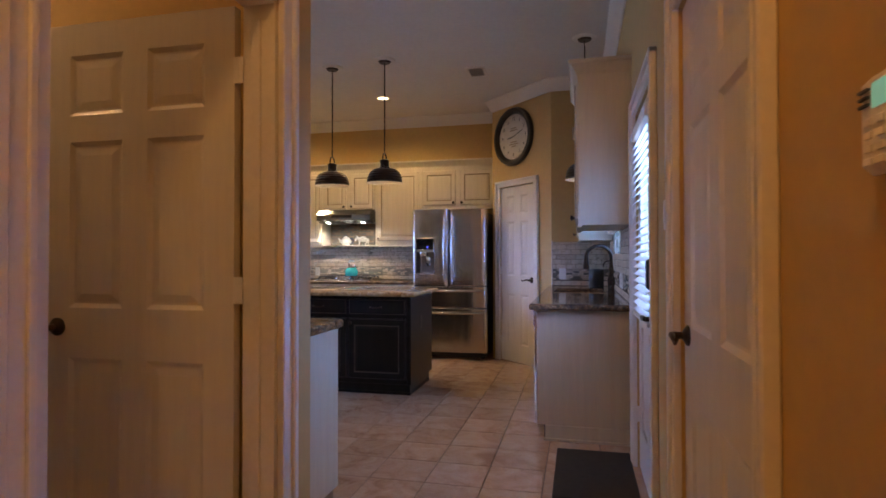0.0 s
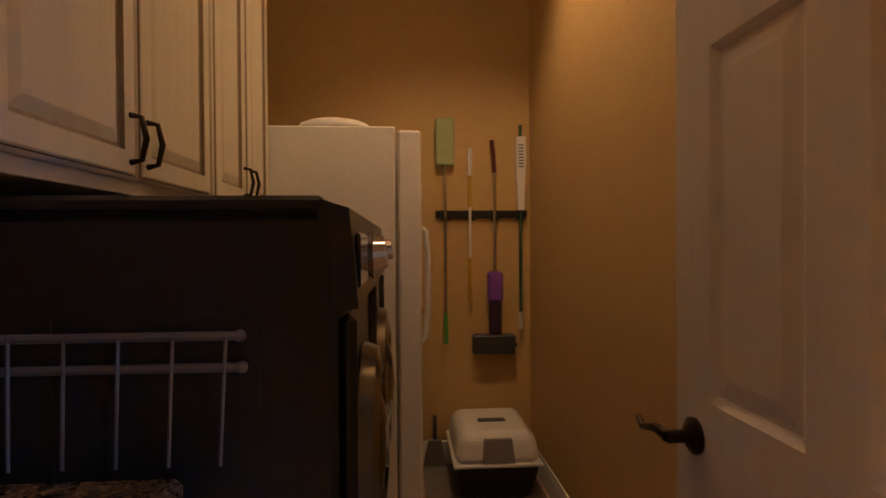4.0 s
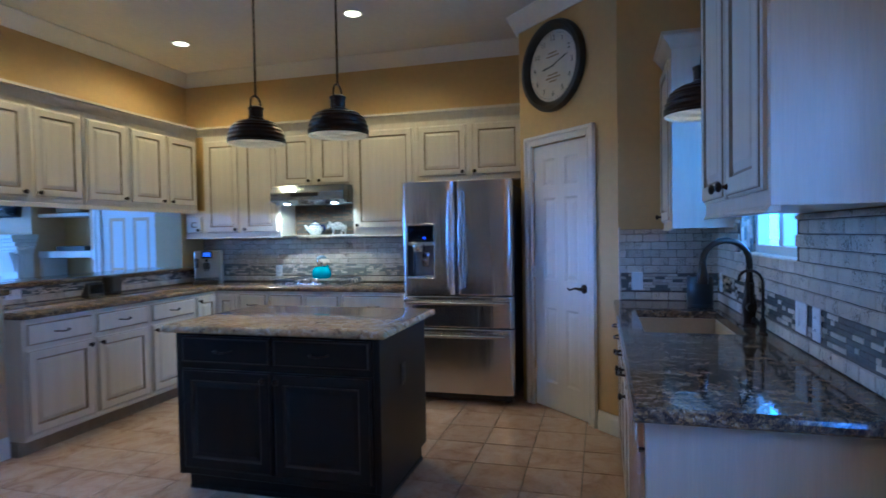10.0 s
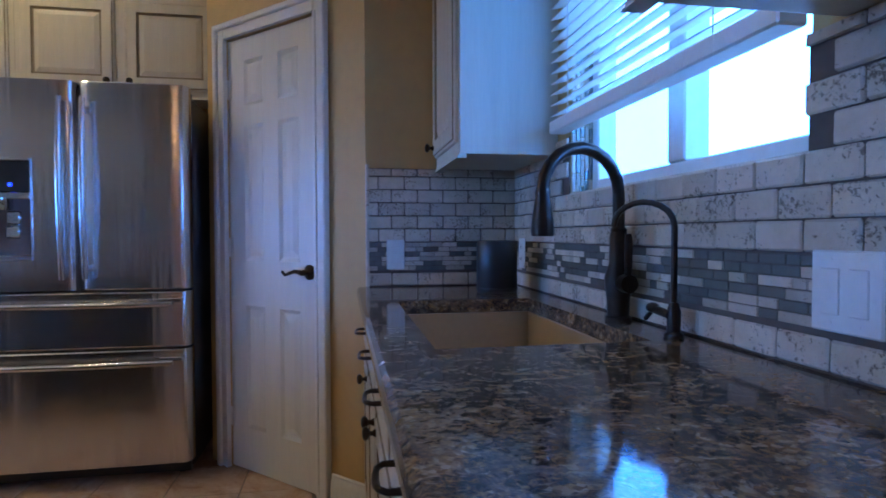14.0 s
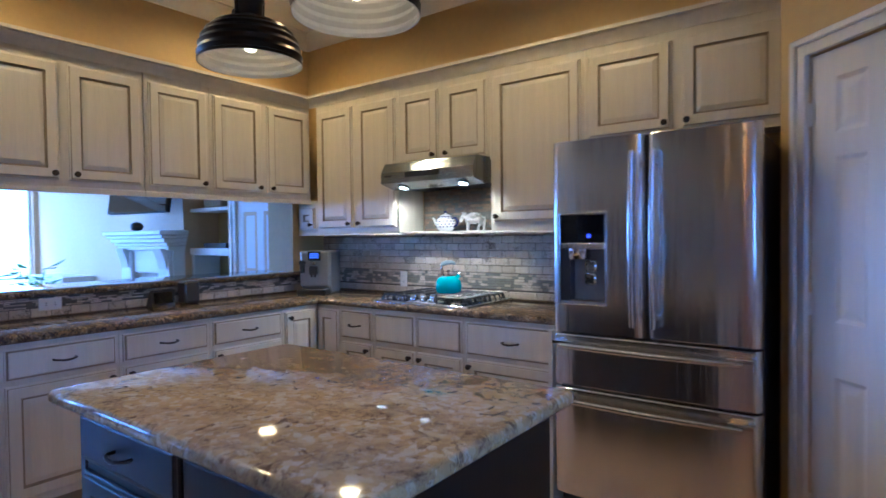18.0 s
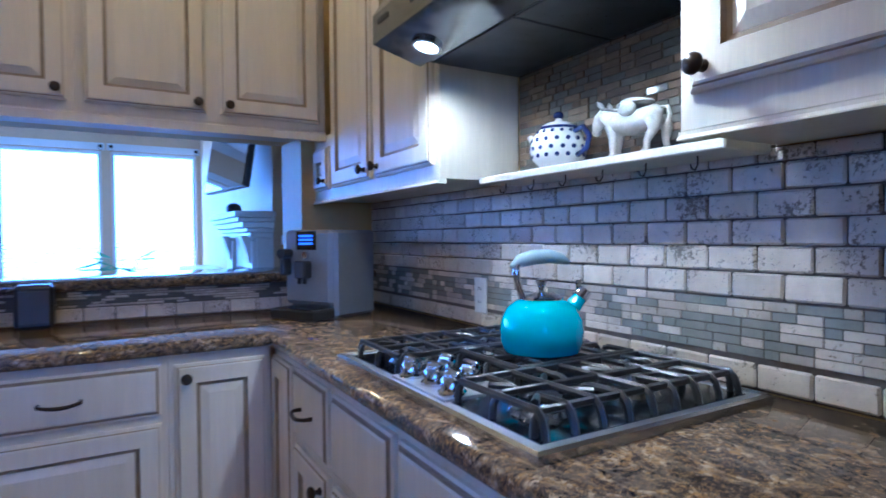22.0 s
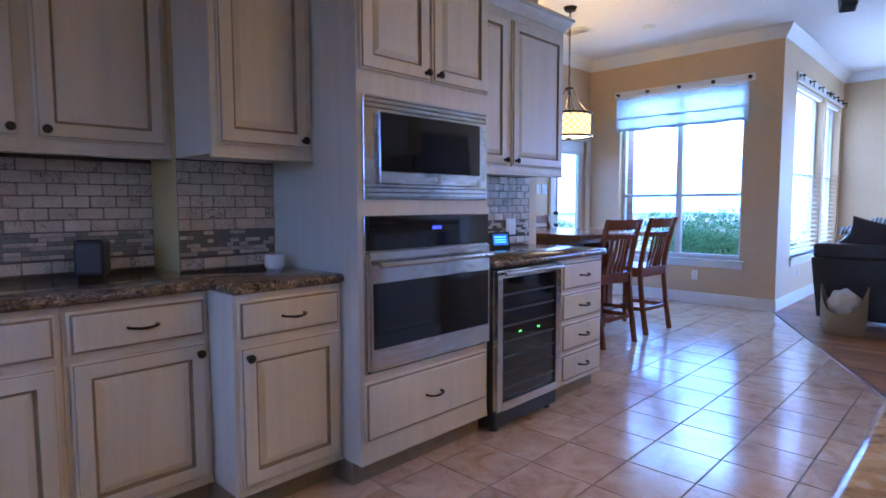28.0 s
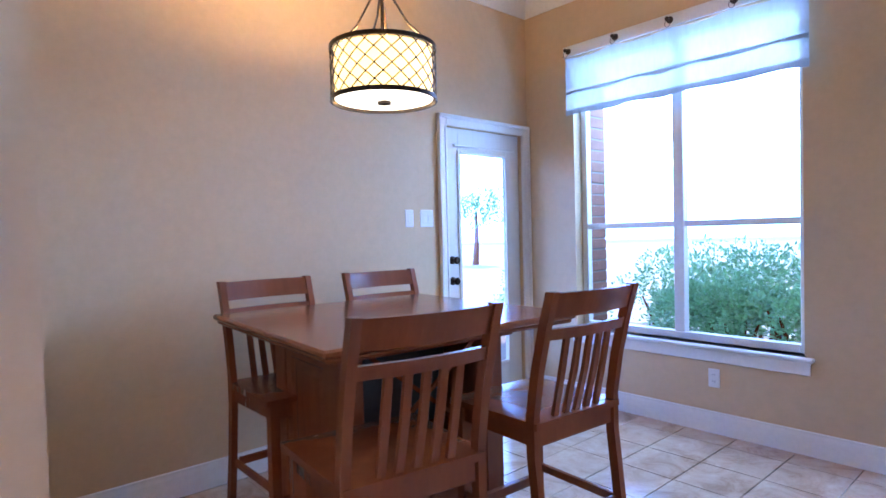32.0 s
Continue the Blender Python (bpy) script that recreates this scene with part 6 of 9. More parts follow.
for k in range(4):
    a = math.pi / 4 + k * math.pi / 2
    part("arm", MB().tube([(R * math.cos(a), R * math.sin(a), HH - 0.01), (0.11 * math.cos(a), 0.11 * math.sin(a), HH + 0.10), (0.03 * math.cos(a), 0.03 * math.sin(a), HH + 0.24)], 0.005, 6), M["bronze"], t)
part("stem", MB().cyl((0, 0, 0.2), (0, 0, HH + 0.25), 0.008, n=8).lathe([(0.001, HH + 0.23), (0.04, HH + 0.23), (0.04, HH + 0.25), (0.001, HH + 0.26)], 16), M["bronze"], t)
mb = MB()
z, k = HH + 0.26, 0
while z < H - DL[2] - 0.03:
    w = 0.010
    pts = [(w * math.cos(radians(q)) * (k % 2), w * math.cos(radians(q)) * (1 - k % 2), z + 0.014 + 0.017 * math.sin(radians(q))) for q in range(0, 360, 45)]
    mb.tube(pts, 0.0025, 5, True)
    z, k = z + 0.026, k + 1
part("chain", mb, M["bronze"], t)
part("canopy", MB().lathe([(0.001, H - DL[2] - 0.04), (0.05, H - DL[2] - 0.035), (0.065, H - DL[2])], 24), M["bronze"], t, smooth=40)

# wall clock on the slanting wall: its face looks to the kitchen (+y of that wall)
CR = 0.335
t = thing("wall_clock", "large round wall clock with thick black frame", "clock", DIAG @ pose(0.61, 0.0, 2.605, 0, 0, 180))
part("frame", MB().lathe([(CR - 0.075, 0.0), (CR, 0.0), (CR + 0.002, 0.02), (CR - 0.01, 0.05), (CR - 0.04, 0.055), (CR - 0.065, 0.035), (CR - 0.075, 0.02), (CR - 0.075, 0.0)], 64, (0, 0, 0), "y"), M["black"], t, smooth=40)
face = part("dial", MB().lathe([(0.001, 0.004), (0.001, 0.012), (CR - 0.07, 0.012), (CR - 0.07, 0.004)], 64, (0, 0, 0), "y"), M["dial"], t, "aged cream dial")


def text_part(s, size, m, parent, material, name="lettering"):
    cu = bpy.data.curves.new(name, "FONT")
    cu.body, cu.size, cu.align_x, cu.align_y, cu.extrude = s, size, "CENTER", "CENTER", 0.0004
    o = bpy.data.objects.new(name, cu)
    scene.collection.objects.link(o)
    bpy.context.view_layer.update()
    me = bpy.data.meshes.new_from_object(o)
    bpy.data.objects.remove(o)
    me.materials.clear()
    me.materials.append(material)
    return part(name, me, material, parent, m=m)


numerals = ["12", "1", "2", "3", "4", "5", "6", "7", "8", "9", "10", "11"]
for k, s in enumerate(numerals):
    a = radians(90 - 30 * k)
    text_part(s, 0.058, pose(0.205 * math.cos(a), -0.013, 0.205 * math.sin(a), 90), face, M["black"], "numeral")
for k in range(60):
    a = radians(6 * k)
    r0, r1 = (0.237, 0.246)
    part("minute_mark", MB().box(-0.0015, -0.0005, r0, 0.0015, 0.0005, r1), M["black"], face, m=pose(0, -0.0125, 0, 0, math.degrees(a)))
for x0, x1, z in ((-0.07, 0.07, 0.075), (-0.05, 0.05, 0.10), (-0.055, 0.055, -0.06), (-0.08, 0.08, -0.085), (-0.04, 0.04, -0.11)):
    part("print_bar", MB().box(x0, -0.0132, z - 0.006, x1, -0.0122, z + 0.006), M["glaze"], face, "faded brown print")
part("hour_hand", MB().prism([(-0.005, -0.02), (0.005, -0.02), (0.007, 0.09), (0, 0.125), (-0.007, 0.09)], "y", -0.018, -0.0165), M["black"], t, m=pose(0, 0, 0, 0, 265))
part("minute_hand", MB().prism([(-0.004, -0.03), (0.004, -0.03), (0.005, 0.15), (0, 0.185), (-0.005, 0.15)], "y", -0.021, -0.0195), M["black"], t, m=pose(0, 0, 0, 0, 72))

# ceiling vents
for x, y in ((5.25, 1.75), (3.45, 1.72)):
    t = thing("ceiling_vent", "white louvred ceiling air vent", "vent", pose(x, y, H), "ceiling vents")
    part("frame", MB().box(-0.15, -0.10, -0.008, 0.15, -0.07, 0).box(-0.15, 0.07, -0.008, 0.15, 0.10, 0).box(-0.15, -0.07, -0.008, -0.12, 0.07, 0).box(0.12, -0.07, -0.008, 0.15, 0.07, 0), M["trim"], t)
    part("backing", MB().box(-0.12, -0.07, -0.002, 0.12, 0.07, -0.001), M["dark_side"], t)
    for k in range(7):
        part("slat", MB().box(-0.12, -0.006, -0.0005, 0.12, 0.006, 0.0005), M["trim"], t, m=pose(0, -0.06 + 0.02 * k, -0.005, 35))


def plate(name, label, m, gangs, kind):
    """A wall plate that faces -y, its middle at the origin."""
    t = thing(name, label, "outlet" if kind == "outlet" else "light switch", m)
    w = 0.07 + 0.046 * (gangs - 1)
    part("cover", MB().box(-w / 2, -0.006, -0.058, w / 2, 0, 0.058, 0.003), M["white"], t)
    for g in range(gangs):
        x = (g - (gangs - 1) / 2) * 0.046
        if kind == "outlet":
            for z in (-0.022, 0.022):
                s = part("socket", MB().box(x - 0.016, -0.008, z - 0.014, x + 0.016, -0.006, z + 0.014, 0.004), M["white"], t)
                part("slot", MB().box(x - 0.008, -0.0085, z - 0.004, x - 0.005, -0.008, z + 0.006).box(x + 0.005, -0.0085, z - 0.004, x + 0.008, -0.008, z + 0.006), M["black"], s)
        else:
            part("rocker", MB().box(x - 0.016, -0.009, -0.033, x + 0.016, -0.006, 0.033, 0.002), M["white"], t)
        for z in (-0.045, 0.045):
            part("screw", MB().cyl((x, -0.0068, z), (x, -0.006, z), 0.003, n=8), M["white"], t)
    return t


TT = 0.012  # how far tiles stand out
plate("light_switch", "white double rocker switch on the tiled wall", pose(4.14, SINK_Y + TT, 1.037, 0, 0, 180), 2, "switch")
plate("wall_outlet", "white double outlet on the tiled wall", pose(3.985, SINK_Y + TT, 1.037, 0, 0, 180), 1, "outlet")
plate("wall_outlet", "white outlet beside the canister", pose(5.58, SINK_Y + TT, 1.045, 0, 0, 180), 1, "outlet")
plate("light_switch", "white rocker switch on the tiled wall end", pose(SHORT_X - TT, 0.915, 1.04, 0, 0, -90), 1, "switch")
plate("wall_outlet", "white outlet on the tiled range wall", pose(RANGE_X - TT, 4.33, 1.02, 0, 0, -90), 1, "outlet")
plate("wall_outlet", "white level outlet on the bar tiles", pose(4.90, 5.24 - TT, 0.985, 0, 90, 0), 1, "outlet")
plate("light_switch", "white double switch on the tiles over the wine cooler", pose(OVEN_X + TT, 5.25, 1.04, 0, 0, 90), 2, "switch")
plate("wall_outlet", "white outlet behind the small screen", pose(OVEN_X + TT, 4.78, 1.04, 0, 0, 90), 1, "outlet")
plate("light_switch", "white single switch on the beige wall", pose(DOOR_X, 7.775, 1.386, 0, 0, 90), 1, "switch")
plate("light_switch", "white double switch on the beige wall", pose(DOOR_X, 7.925, 1.386, 0, 0, 90), 2, "switch")
plate("wall_outlet", "white outlet under the dining window", pose(1.79, WIN_Y, 0.343), 1, "outlet")
plate("light_switch", "white double switch between the hall doors", pose(1.86, SINK_Y, 1.38, 0, 0, 180), 2, "switch")
plate("wall_outlet", "white outlet low on the laundry wall", pose(LAUN_E, 3.3, 0.36, 0, 0, -90), 1, "outlet")
plate("wall_outlet", "white outlet on the bay wall", pose(BAY_X, 10.03, 0.36, 0, 0, 90), 1, "outlet")

# alarm keypad in the hall
t = thing("alarm_keypad", "white alarm keypad with green display", "keypad", pose(0.208, SINK_Y, 1.358, 0, 0, 180))
part("case", MB().box(-0.078, -0.025, -0.052, 0.085, 0, 0.055, 0.010), M["white"], t)
part("display", MB().box(-0.045, -0.0262, 0.016, 0.0, -0.025, 0.042), M["keypad_lcd"], t)
for r in range(4):
    for c in range(5):
        part("button", MB().box(-0.060 + 0.026 * c, -0.0275, -0.044 + 0.014 * r, -0.044 + 0.026 * c, -0.025, -0.035 + 0.014 * r, 0.002), M["appliance"], t)
for k in range(3):
    part("speaker_slit", MB().box(-0.07, -0.0285, 0.02 + 0.008 * k, -0.05, -0.024, 0.023 + 0.008 * k), M["dark_side"], t)

# ---- dining corner ----
def dining_chair():
    t = thing("dining_chair", "counter-height reddish brown wooden chair with slatted back", "chair", pose(0, 0, 0), "chairs round the table")
    W, D, S = 0.465, 0.43, 0.625
    # seat with rounded edges and a slight dish
    v, f = [], []
    n = 8
    for i in range(n + 1):
        for j in range(n + 1):
            x, y = -W / 2 - 0.01 + (W + 0.02) * i / n, -D / 2 - 0.02 + (D + 0.03) * j / n
            r = max(abs(i / n - 0.5), abs(j / n - 0.5)) * 2
            v.append((x * (1.04 - 0.08 * j / n), y, S - 0.008 * (1 - r) - (0.010 if r > 0.95 else 0)))
    m = (n + 1) ** 2
    v += [(x, y, S - 0.035) for x, y, z in v]
    for i in range(n):
        for j in range(n):
            a = i * (n + 1) + j
            f += [(a, a + n + 1, a + n + 2, a + 1), (m + a, m + a + 1, m + a + n + 2, m + a + n + 1)]
    ring = [j for j in range(n)] + [i * (n + 1) + n for i in range(n)] + [n * (n + 1) + j for j in range(n, 0, -1)] + [i * (n + 1) for i in range(n, 0, -1)]
    f += [(ring[k], ring[(k + 1) % len(ring)], m + ring[(k + 1) % len(ring)], m + ring[k]) for k in range(len(ring))]
    part("seat", MB().add(v, f), M["wood"], t, smooth=50)
    for sx in (-1, 1):
        x = sx * (W / 2 - 0.022)
        part("front_leg", MB().prism([(x - 0.02, -D / 2 - 0.005), (x + 0.02, -D / 2 - 0.005), (x + 0.02, -D / 2 + 0.035), (x - 0.02, -D / 2 + 0.035)], "z", 0, S - 0.035), M["wood"], t)
        prof = [(0.265, 0.0), (0.225, 0.25), (0.198, 0.5), (0.198, 0.64), (0.225, 0.80), (0.262, 0.95), (0.30, 1.075)]
        poly = [(y - 0.018, z) for y, z in prof] + [(y + 0.020, z) for y, z in prof[::-1]]
        part("back_post", MB().prism(poly, "x", x - 0.015 + sx * 0.012, x + 0.015 + sx * 0.012), M["wood"], t)
        part("side_apron", MB().box(x - 0.01, -D / 2 + 0.035, S - 0.10, x + 0.01, 0.18, S - 0.036, 0.002), M["wood"], t)
        part("side_stretcher", MB().box(x - 0.009, -D / 2 + 0.03, 0.21, x + 0.009, 0.215, 0.245, 0.003), M["wood"], t)
    part("front_apron", MB().box(-W / 2 + 0.04, -D / 2 + 0.005, S - 0.10, W / 2 - 0.04, -D / 2 + 0.025, S - 0.036, 0.002), M["wood"], t)
    part("back_apron", MB().box(-W / 2 + 0.03, 0.185, S - 0.10, W / 2 - 0.03, 0.21, S - 0.02, 0.002), M["wood"], t)
    part("front_stretcher", MB().box(-W / 2 + 0.04, -D / 2 + 0.002, 0.15, W / 2 - 0.04, -D / 2 + 0.028, 0.19, 0.003), M["wood"], t)
    part("back_stretcher", MB().box(-W / 2 + 0.04, 0.215, 0.21, W / 2 - 0.04, 0.235, 0.245, 0.003), M["wood"], t)

    def rail(z0, z1, y0, y1, bow):
        v, f = [], []
        k = 10
        for i in range(k + 1):
            x = -W / 2 + 0.02 + (W - 0.04) * i / k
            b = bow * math.sin(math.pi * i / k)
            v += [(x, y0 + b - 0.011, z0), (x, y0 + b + 0.011, z0), (x, y1 + b + 0.011, z1), (x, y1 + b - 0.011, z1)]
        for i in range(k):
            a = 4 * i
            f += [(a + q, a + (q + 1) % 4, a + 4 + (q + 1) % 4, a + 4 + q) for q in range(4)]
        f += [(3, 2, 1, 0), (4 * k, 4 * k + 1, 4 * k + 2, 4 * k + 3)]
        return MB().add(v, f)

    part("top_rail", rail(0.985, 1.07, 0.272, 0.299, 0.028), M["wood"], t)
    part("lower_rail", rail(0.905, 0.945, 0.25, 0.262, 0.026), M["wood"], t)
    for k in range(5):
        x = -0.115 + 0.0575 * k
        b = 0.024 * math.cos(x / 0.4 * math.pi)
        part("slat", MB().prism([(0.190, S - 0.03), (0.205, S - 0.03), (0.232 + b, 0.78), (0.258 + b, 0.915), (0.245 + b, 0.915), (0.217 + b, 0.78)], "x", x - 0.013, x + 0.013), M["wood"], t)
    return t


first = dining_chair()
first.matrix_basis = pose(1.865, 6.45, 0, 0, 0, -98)
copy_thing(first, pose(1.87, 7.185, 0, 0, 0, -94))
c = copy_thing(first, pose(0.90, 6.645, 0, 0, 0, 90))
c["label"] = "counter-height wooden chair pushed in by the wall"
c = copy_thing(first, pose(0.92, 7.31, 0, 0, 0, 88))
c["label"] = "counter-height wooden chair pushed in by the wall"

t = thing("dining_table", "square counter-height brown wooden table with storage base", "table", pose(1.29, 6.89, 0, 0, 0, -4))
part("tabletop", MB().box(-0.575, -0.58, 0.908, 0.575, 0.58, 0.935, 0.008).box(-0.56, -0.565, 0.890, 0.56, 0.565, 0.908, 0.006), M["wood_top"], t)
part("apron", MB().box(-0.34, -0.43, 0.83, 0.34, 0.43, 0.890, 0.003), M["wood"], t)
for sx in (-1, 1):
    for sy in (-1, 1):
        part("corner_post", MB().box(sx * 0.255 - 0.05, sy * 0.345 - 0.05, 0.06, sx * 0.255 + 0.05, sy * 0.345 + 0.05, 0.83, 0.005), M["wood"], t)
        part("foot", MB().lathe([(0.02, 0), (0.05, 0.005), (0.06, 0.03), (0.045, 0.05), (0.05, 0.06)], 14, (sx * 0.265, sy * 0.355, 0)), M["wood"], t, smooth=40)
part("plinth", MB().box(-0.325, -0.415, 0.04, 0.325, 0.415, 0.09, 0.012).box(-0.315, -0.405, 0.09, 0.315, 0.405, 0.115, 0.010), M["wood"], t)
for sy in (-1, 1):
    part("side_panel", MB().rings(-0.205, 0.115, 0.205, 0.83, [(0, 0), (0.05, 0), (0.06, 0.012), (0.075, 0.012), (0.10, 0.004)], 0.02), M["wood"], t, m=pose(0, sy * 0.385, 0, 0, 0, 0 if sy < 0 else 180))
# black sheet added inside the base, for the dark hollow behind the lattices
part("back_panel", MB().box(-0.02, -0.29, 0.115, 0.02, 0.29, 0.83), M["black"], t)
part("shelf", MB().box(-0.275, -0.29, 0.40, 0.275, 0.29, 0.425), M["wood"], t)
for sx in (-1, 1):
    for a in (37, -37):
        part("wine_lattice", MB().box(-0.32, -0.006, -0.008, 0.32, 0.006, 0.008), M["wood"], t, m=pose(sx * 0.275, 0, 0.63, 0, 0, 90) @ pose(0, 0, 0, 0, a, 0))
    for sy in (-1, 1):
        d = part("cabinet_door", MB().rings(-0.135, 0.12, 0.135, 0.39, [(0, -0.015), (0.04, -0.015), (0.048, -0.006), (0.07, -0.010)], 0.0), M["wood"], t, m=pose(sx * 0.277, sy * 0.14, 0, 0, 0, 90 * sx))
        part("knob", MB().sphere((-0.10 * sy * sx, -0.028, 0.27), 0.012, 6), M["steel_h"], d, smooth=60)

# valance over the dining window
def sheet(x0, x1, z0, z1, y, folds, depth, thick=0.002, sag=0.02):
    n, k = 60, 8
    v, f = [], []
    for s in (0, 1):
        for i in range(n + 1):
            u = i / n
            for j in range(k + 1):
                w = j / k
                yy = y + depth * math.sin(u * folds * 2 * math.pi) * (0.3 + 0.7 * w) + s * thick
                zz = z1 + (z0 - z1) * w - sag * abs(math.sin(u * math.pi * 4)) * (1 - w) + 0.006 * math.sin(u * 23) * w
                v.append((x0 + (x1 - x0) * u, yy, zz))
    m = (n + 1) * (k + 1)
    for i in range(n):
        for j in range(k):
            a = i * (k + 1) + j
            f += [(a, a + 1, a + k + 2, a + k + 1), (m + a, m + a + k + 1, m + a + k + 2, m + a + 1)]
    return MB().add(v, f)


def valance(name, label, x0, x1, m, hooks, drop=0.42, top=2.60):
    t = thing(name, label, "valance", m)
    part("board", MB().box(x0 - 0.05, -0.02, top - 0.03, x1 + 0.05, -0.001, top + 0.05, 0.004), M["trim"], t)
    part("fabric", sheet(x0, x1, top - 0.05 - drop, top - 0.05, -0.06, 5, 0.008), M["linen"], t, "sheer white linen", smooth=60)
    part("hem", sheet(x0, x1, top - 0.052 - drop, top - 0.01 - drop, -0.064, 5, 0.008, sag=0.0), M["linen"], t, smooth=60)
    part("seam", sheet(x0, x1, top - 0.06 - drop * 0.62, top - 0.035 - drop * 0.62, -0.063, 5, 0.006, sag=0.0), M["linen"], t, smooth=60)
    for k in range(hooks):
        x = x0 + (x1 - x0) * k / (hooks - 1)
        h = part("hook", MB().lathe([(0.001, 0), (0.022, 0), (0.022, 0.006), (0.008, 0.012), (0.008, 0.04), (0.014, 0.045), (0.001, 0.05)], 12, (x, -0.02, top + 0.01), "y"), M["bronze"], t, smooth=40)
        part("ring", MB().tube([(x + 0.018 * math.cos(radians(q)), -0.058, top - 0.022 + 0.022 * math.sin(radians(q))) for q in range(0, 360, 30)], 0.002, 5, True), M["bronze"], h)
    return t


valance("window_valance", "sheer white valance hung on bronze rings over the dining window", DWIN[0] - 0.02, DWIN[1] + 0.05, pose(0, WIN_Y, 0), 5)



def hook_board(label, w, m, hooks):
    """A white board over a window with a row of bronze curtain hooks and their rings."""
    t = thing("curtain_hook_board", label, "curtain board", m, "curtain boards")
    part("board", MB().box(-0.05, -0.022, 0.0, w + 0.05, -0.001, 0.10, 0.004), M["trim"], t)
    for k in range(hooks):
        x = w * k / (hooks - 1)
        h = part("hook", MB().lathe([(0.001, 0), (0.026, 0), (0.026, 0.006), (0.009, 0.012), (0.009, 0.05), (0.016, 0.056), (0.001, 0.062)], 12, (x, -0.022, 0.055), "y"), M["bronze"], t, smooth=40)
        part("ring", MB().tube([(x + 0.024 * math.cos(radians(q)), -0.066, 0.02 + 0.030 * math.sin(radians(q))) for q in range(0, 360, 30)], 0.003, 5, True), M["bronze"], h)


for a, b, lo, hi in BAYWIN:
    hook_board("white board with bronze curtain hooks over the bay window", b - a, pose(BAY_X, a, hi + 0.005, 0, 0, 90), 4)
for a, b, lo, hi in LIVEWIN:
    hook_board("white board with bronze curtain hooks over a living room window", b - a, pose(a, LIVE_Y, hi + 0.005), 2)
# blinds in the living and bay windows
SLAT = {}


def blind(w, h, m, part_open, label):
    t = thing("window_blind", label, "blind", m, "window blinds")
    part("headrail", MB().box(0.01, 0.02, h - 0.05, w - 0.01, 0.06, h - 0.005, 0.003), M["blind"], t)
    key = round(w, 2)
    if key not in SLAT:
        SLAT[key] = MB().box(-w / 2 + 0.015, -0.024, -0.0012, w / 2 - 0.015, 0.024, 0.0012).mesh("slat")
        SLAT[key].materials.append(M["blind"])
    n = int(h * part_open / 0.06)
    for k in range(n):
        part("slat", SLAT[key], M["blind"], t, m=pose(w / 2, 0.04, 0.05 + 0.06 * k, 12))
    part("bottom_rail", MB().box(0.012, 0.02, 0.012, w - 0.012, 0.06, 0.03, 0.003), M["blind"], t)
    return t


for a, b, lo, hi in BAYWIN:
    blind(b - a, hi - lo, pose(BAY_X, a, lo, 0, 0, 90), 0.55, "white slatted blind, slats open, in the bay window")
for a, b, lo, hi in LIVEWIN:
    blind(b - a, hi - lo, pose(a, LIVE_Y, lo), 0.38, "white slatted blind, slats open, in the living room window")
# raised blind over the sink
t = thing("sink_blind", "white slatted blind half raised over the sink window", "blind", pose(5.17, SINK_Y, 0, 0, 0, 180))
w = 0.95
part("headrail", MB().box(0, -0.06, 2.30, w, -0.005, 2.36, 0.004), M["blind"], t)
for k in range(24):
    part("slat", MB().box(-w / 2 + 0.005, -0.025, -0.0015, w / 2 - 0.005, 0.025, 0.0015), M["blind"], t, m=pose(w / 2, -0.032, 1.49 + 0.033 * k, 16))
part("bottom_rail", MB().box(0.0, -0.06, 1.43, w, -0.006, 1.468, 0.004), M["blind"], t)
for x in (0.15, w - 0.15):
    part("cord", MB().cyl((x, -0.06, 1.45), (x, -0.06, 2.31), 0.0015, n=5), M["blind"], t)

# ---- small things on counters ----
# kettle
t = thing("tea_kettle", "glossy turquoise enamel tea kettle with chrome fittings", "kettle", pose(6.70, 3.71, 0.966, 0, 0, -12) @ Matrix.Scale(0.92, 4))
part("body", MB().lathe([(0.001, 0.0), (0.074, 0.0), (0.086, 0.006), (0.095, 0.03), (0.096, 0.055), (0.092, 0.08), (0.079, 0.105), (0.058, 0.121), (0.05, 0.124), (0.001, 0.126)], 40), M["teal"], t, smooth=40)
part("lid", MB().lathe([(0.050, 0.123), (0.051, 0.129), (0.036, 0.136), (0.011, 0.139), (0.006, 0.144), (0.007, 0.150), (0.013, 0.163), (0.013, 0.168), (0.001, 0.170)], 24), M["chrome"], t, "chrome lid", smooth=40)
sp = part("spout", MB().cyl((0.066, 0, 0.085), (0.102, 0, 0.125), 0.024, 0.016, 16), M["teal"], t, smooth=40)
part("whistle", MB().cyl((0.099, 0, 0.122), (0.114, 0, 0.139), 0.019, 0.018, 14).box(0.092, -0.004, 0.135, 0.104, 0.004, 0.165, 0.002), M["chrome"], sp, smooth=40)
part("handle_bracket", MB().tube([(-0.046, 0.008, 0.122), (-0.062, 0.008, 0.17), (-0.064, 0.008, 0.20), (-0.05, 0.004, 0.212)], 0.005, 8).tube([(-0.046, -0.008, 0.122), (-0.062, -0.008, 0.17), (-0.064, -0.008, 0.20), (-0.05, -0.004, 0.212)], 0.005, 8), M["chrome"], t, smooth=50)
part("handle", MB().tube([(-0.075, 0, 0.199), (-0.055, 0, 0.212), (-0.02, 0, 0.220), (0.02, 0, 0.222), (0.05, 0, 0.216), (0.072, 0, 0.206)], [0.006, 0.015, 0.017, 0.016, 0.013, 0.005], 12), M["handle_blue"], t, "pale blue-grey handle grip", smooth=60)

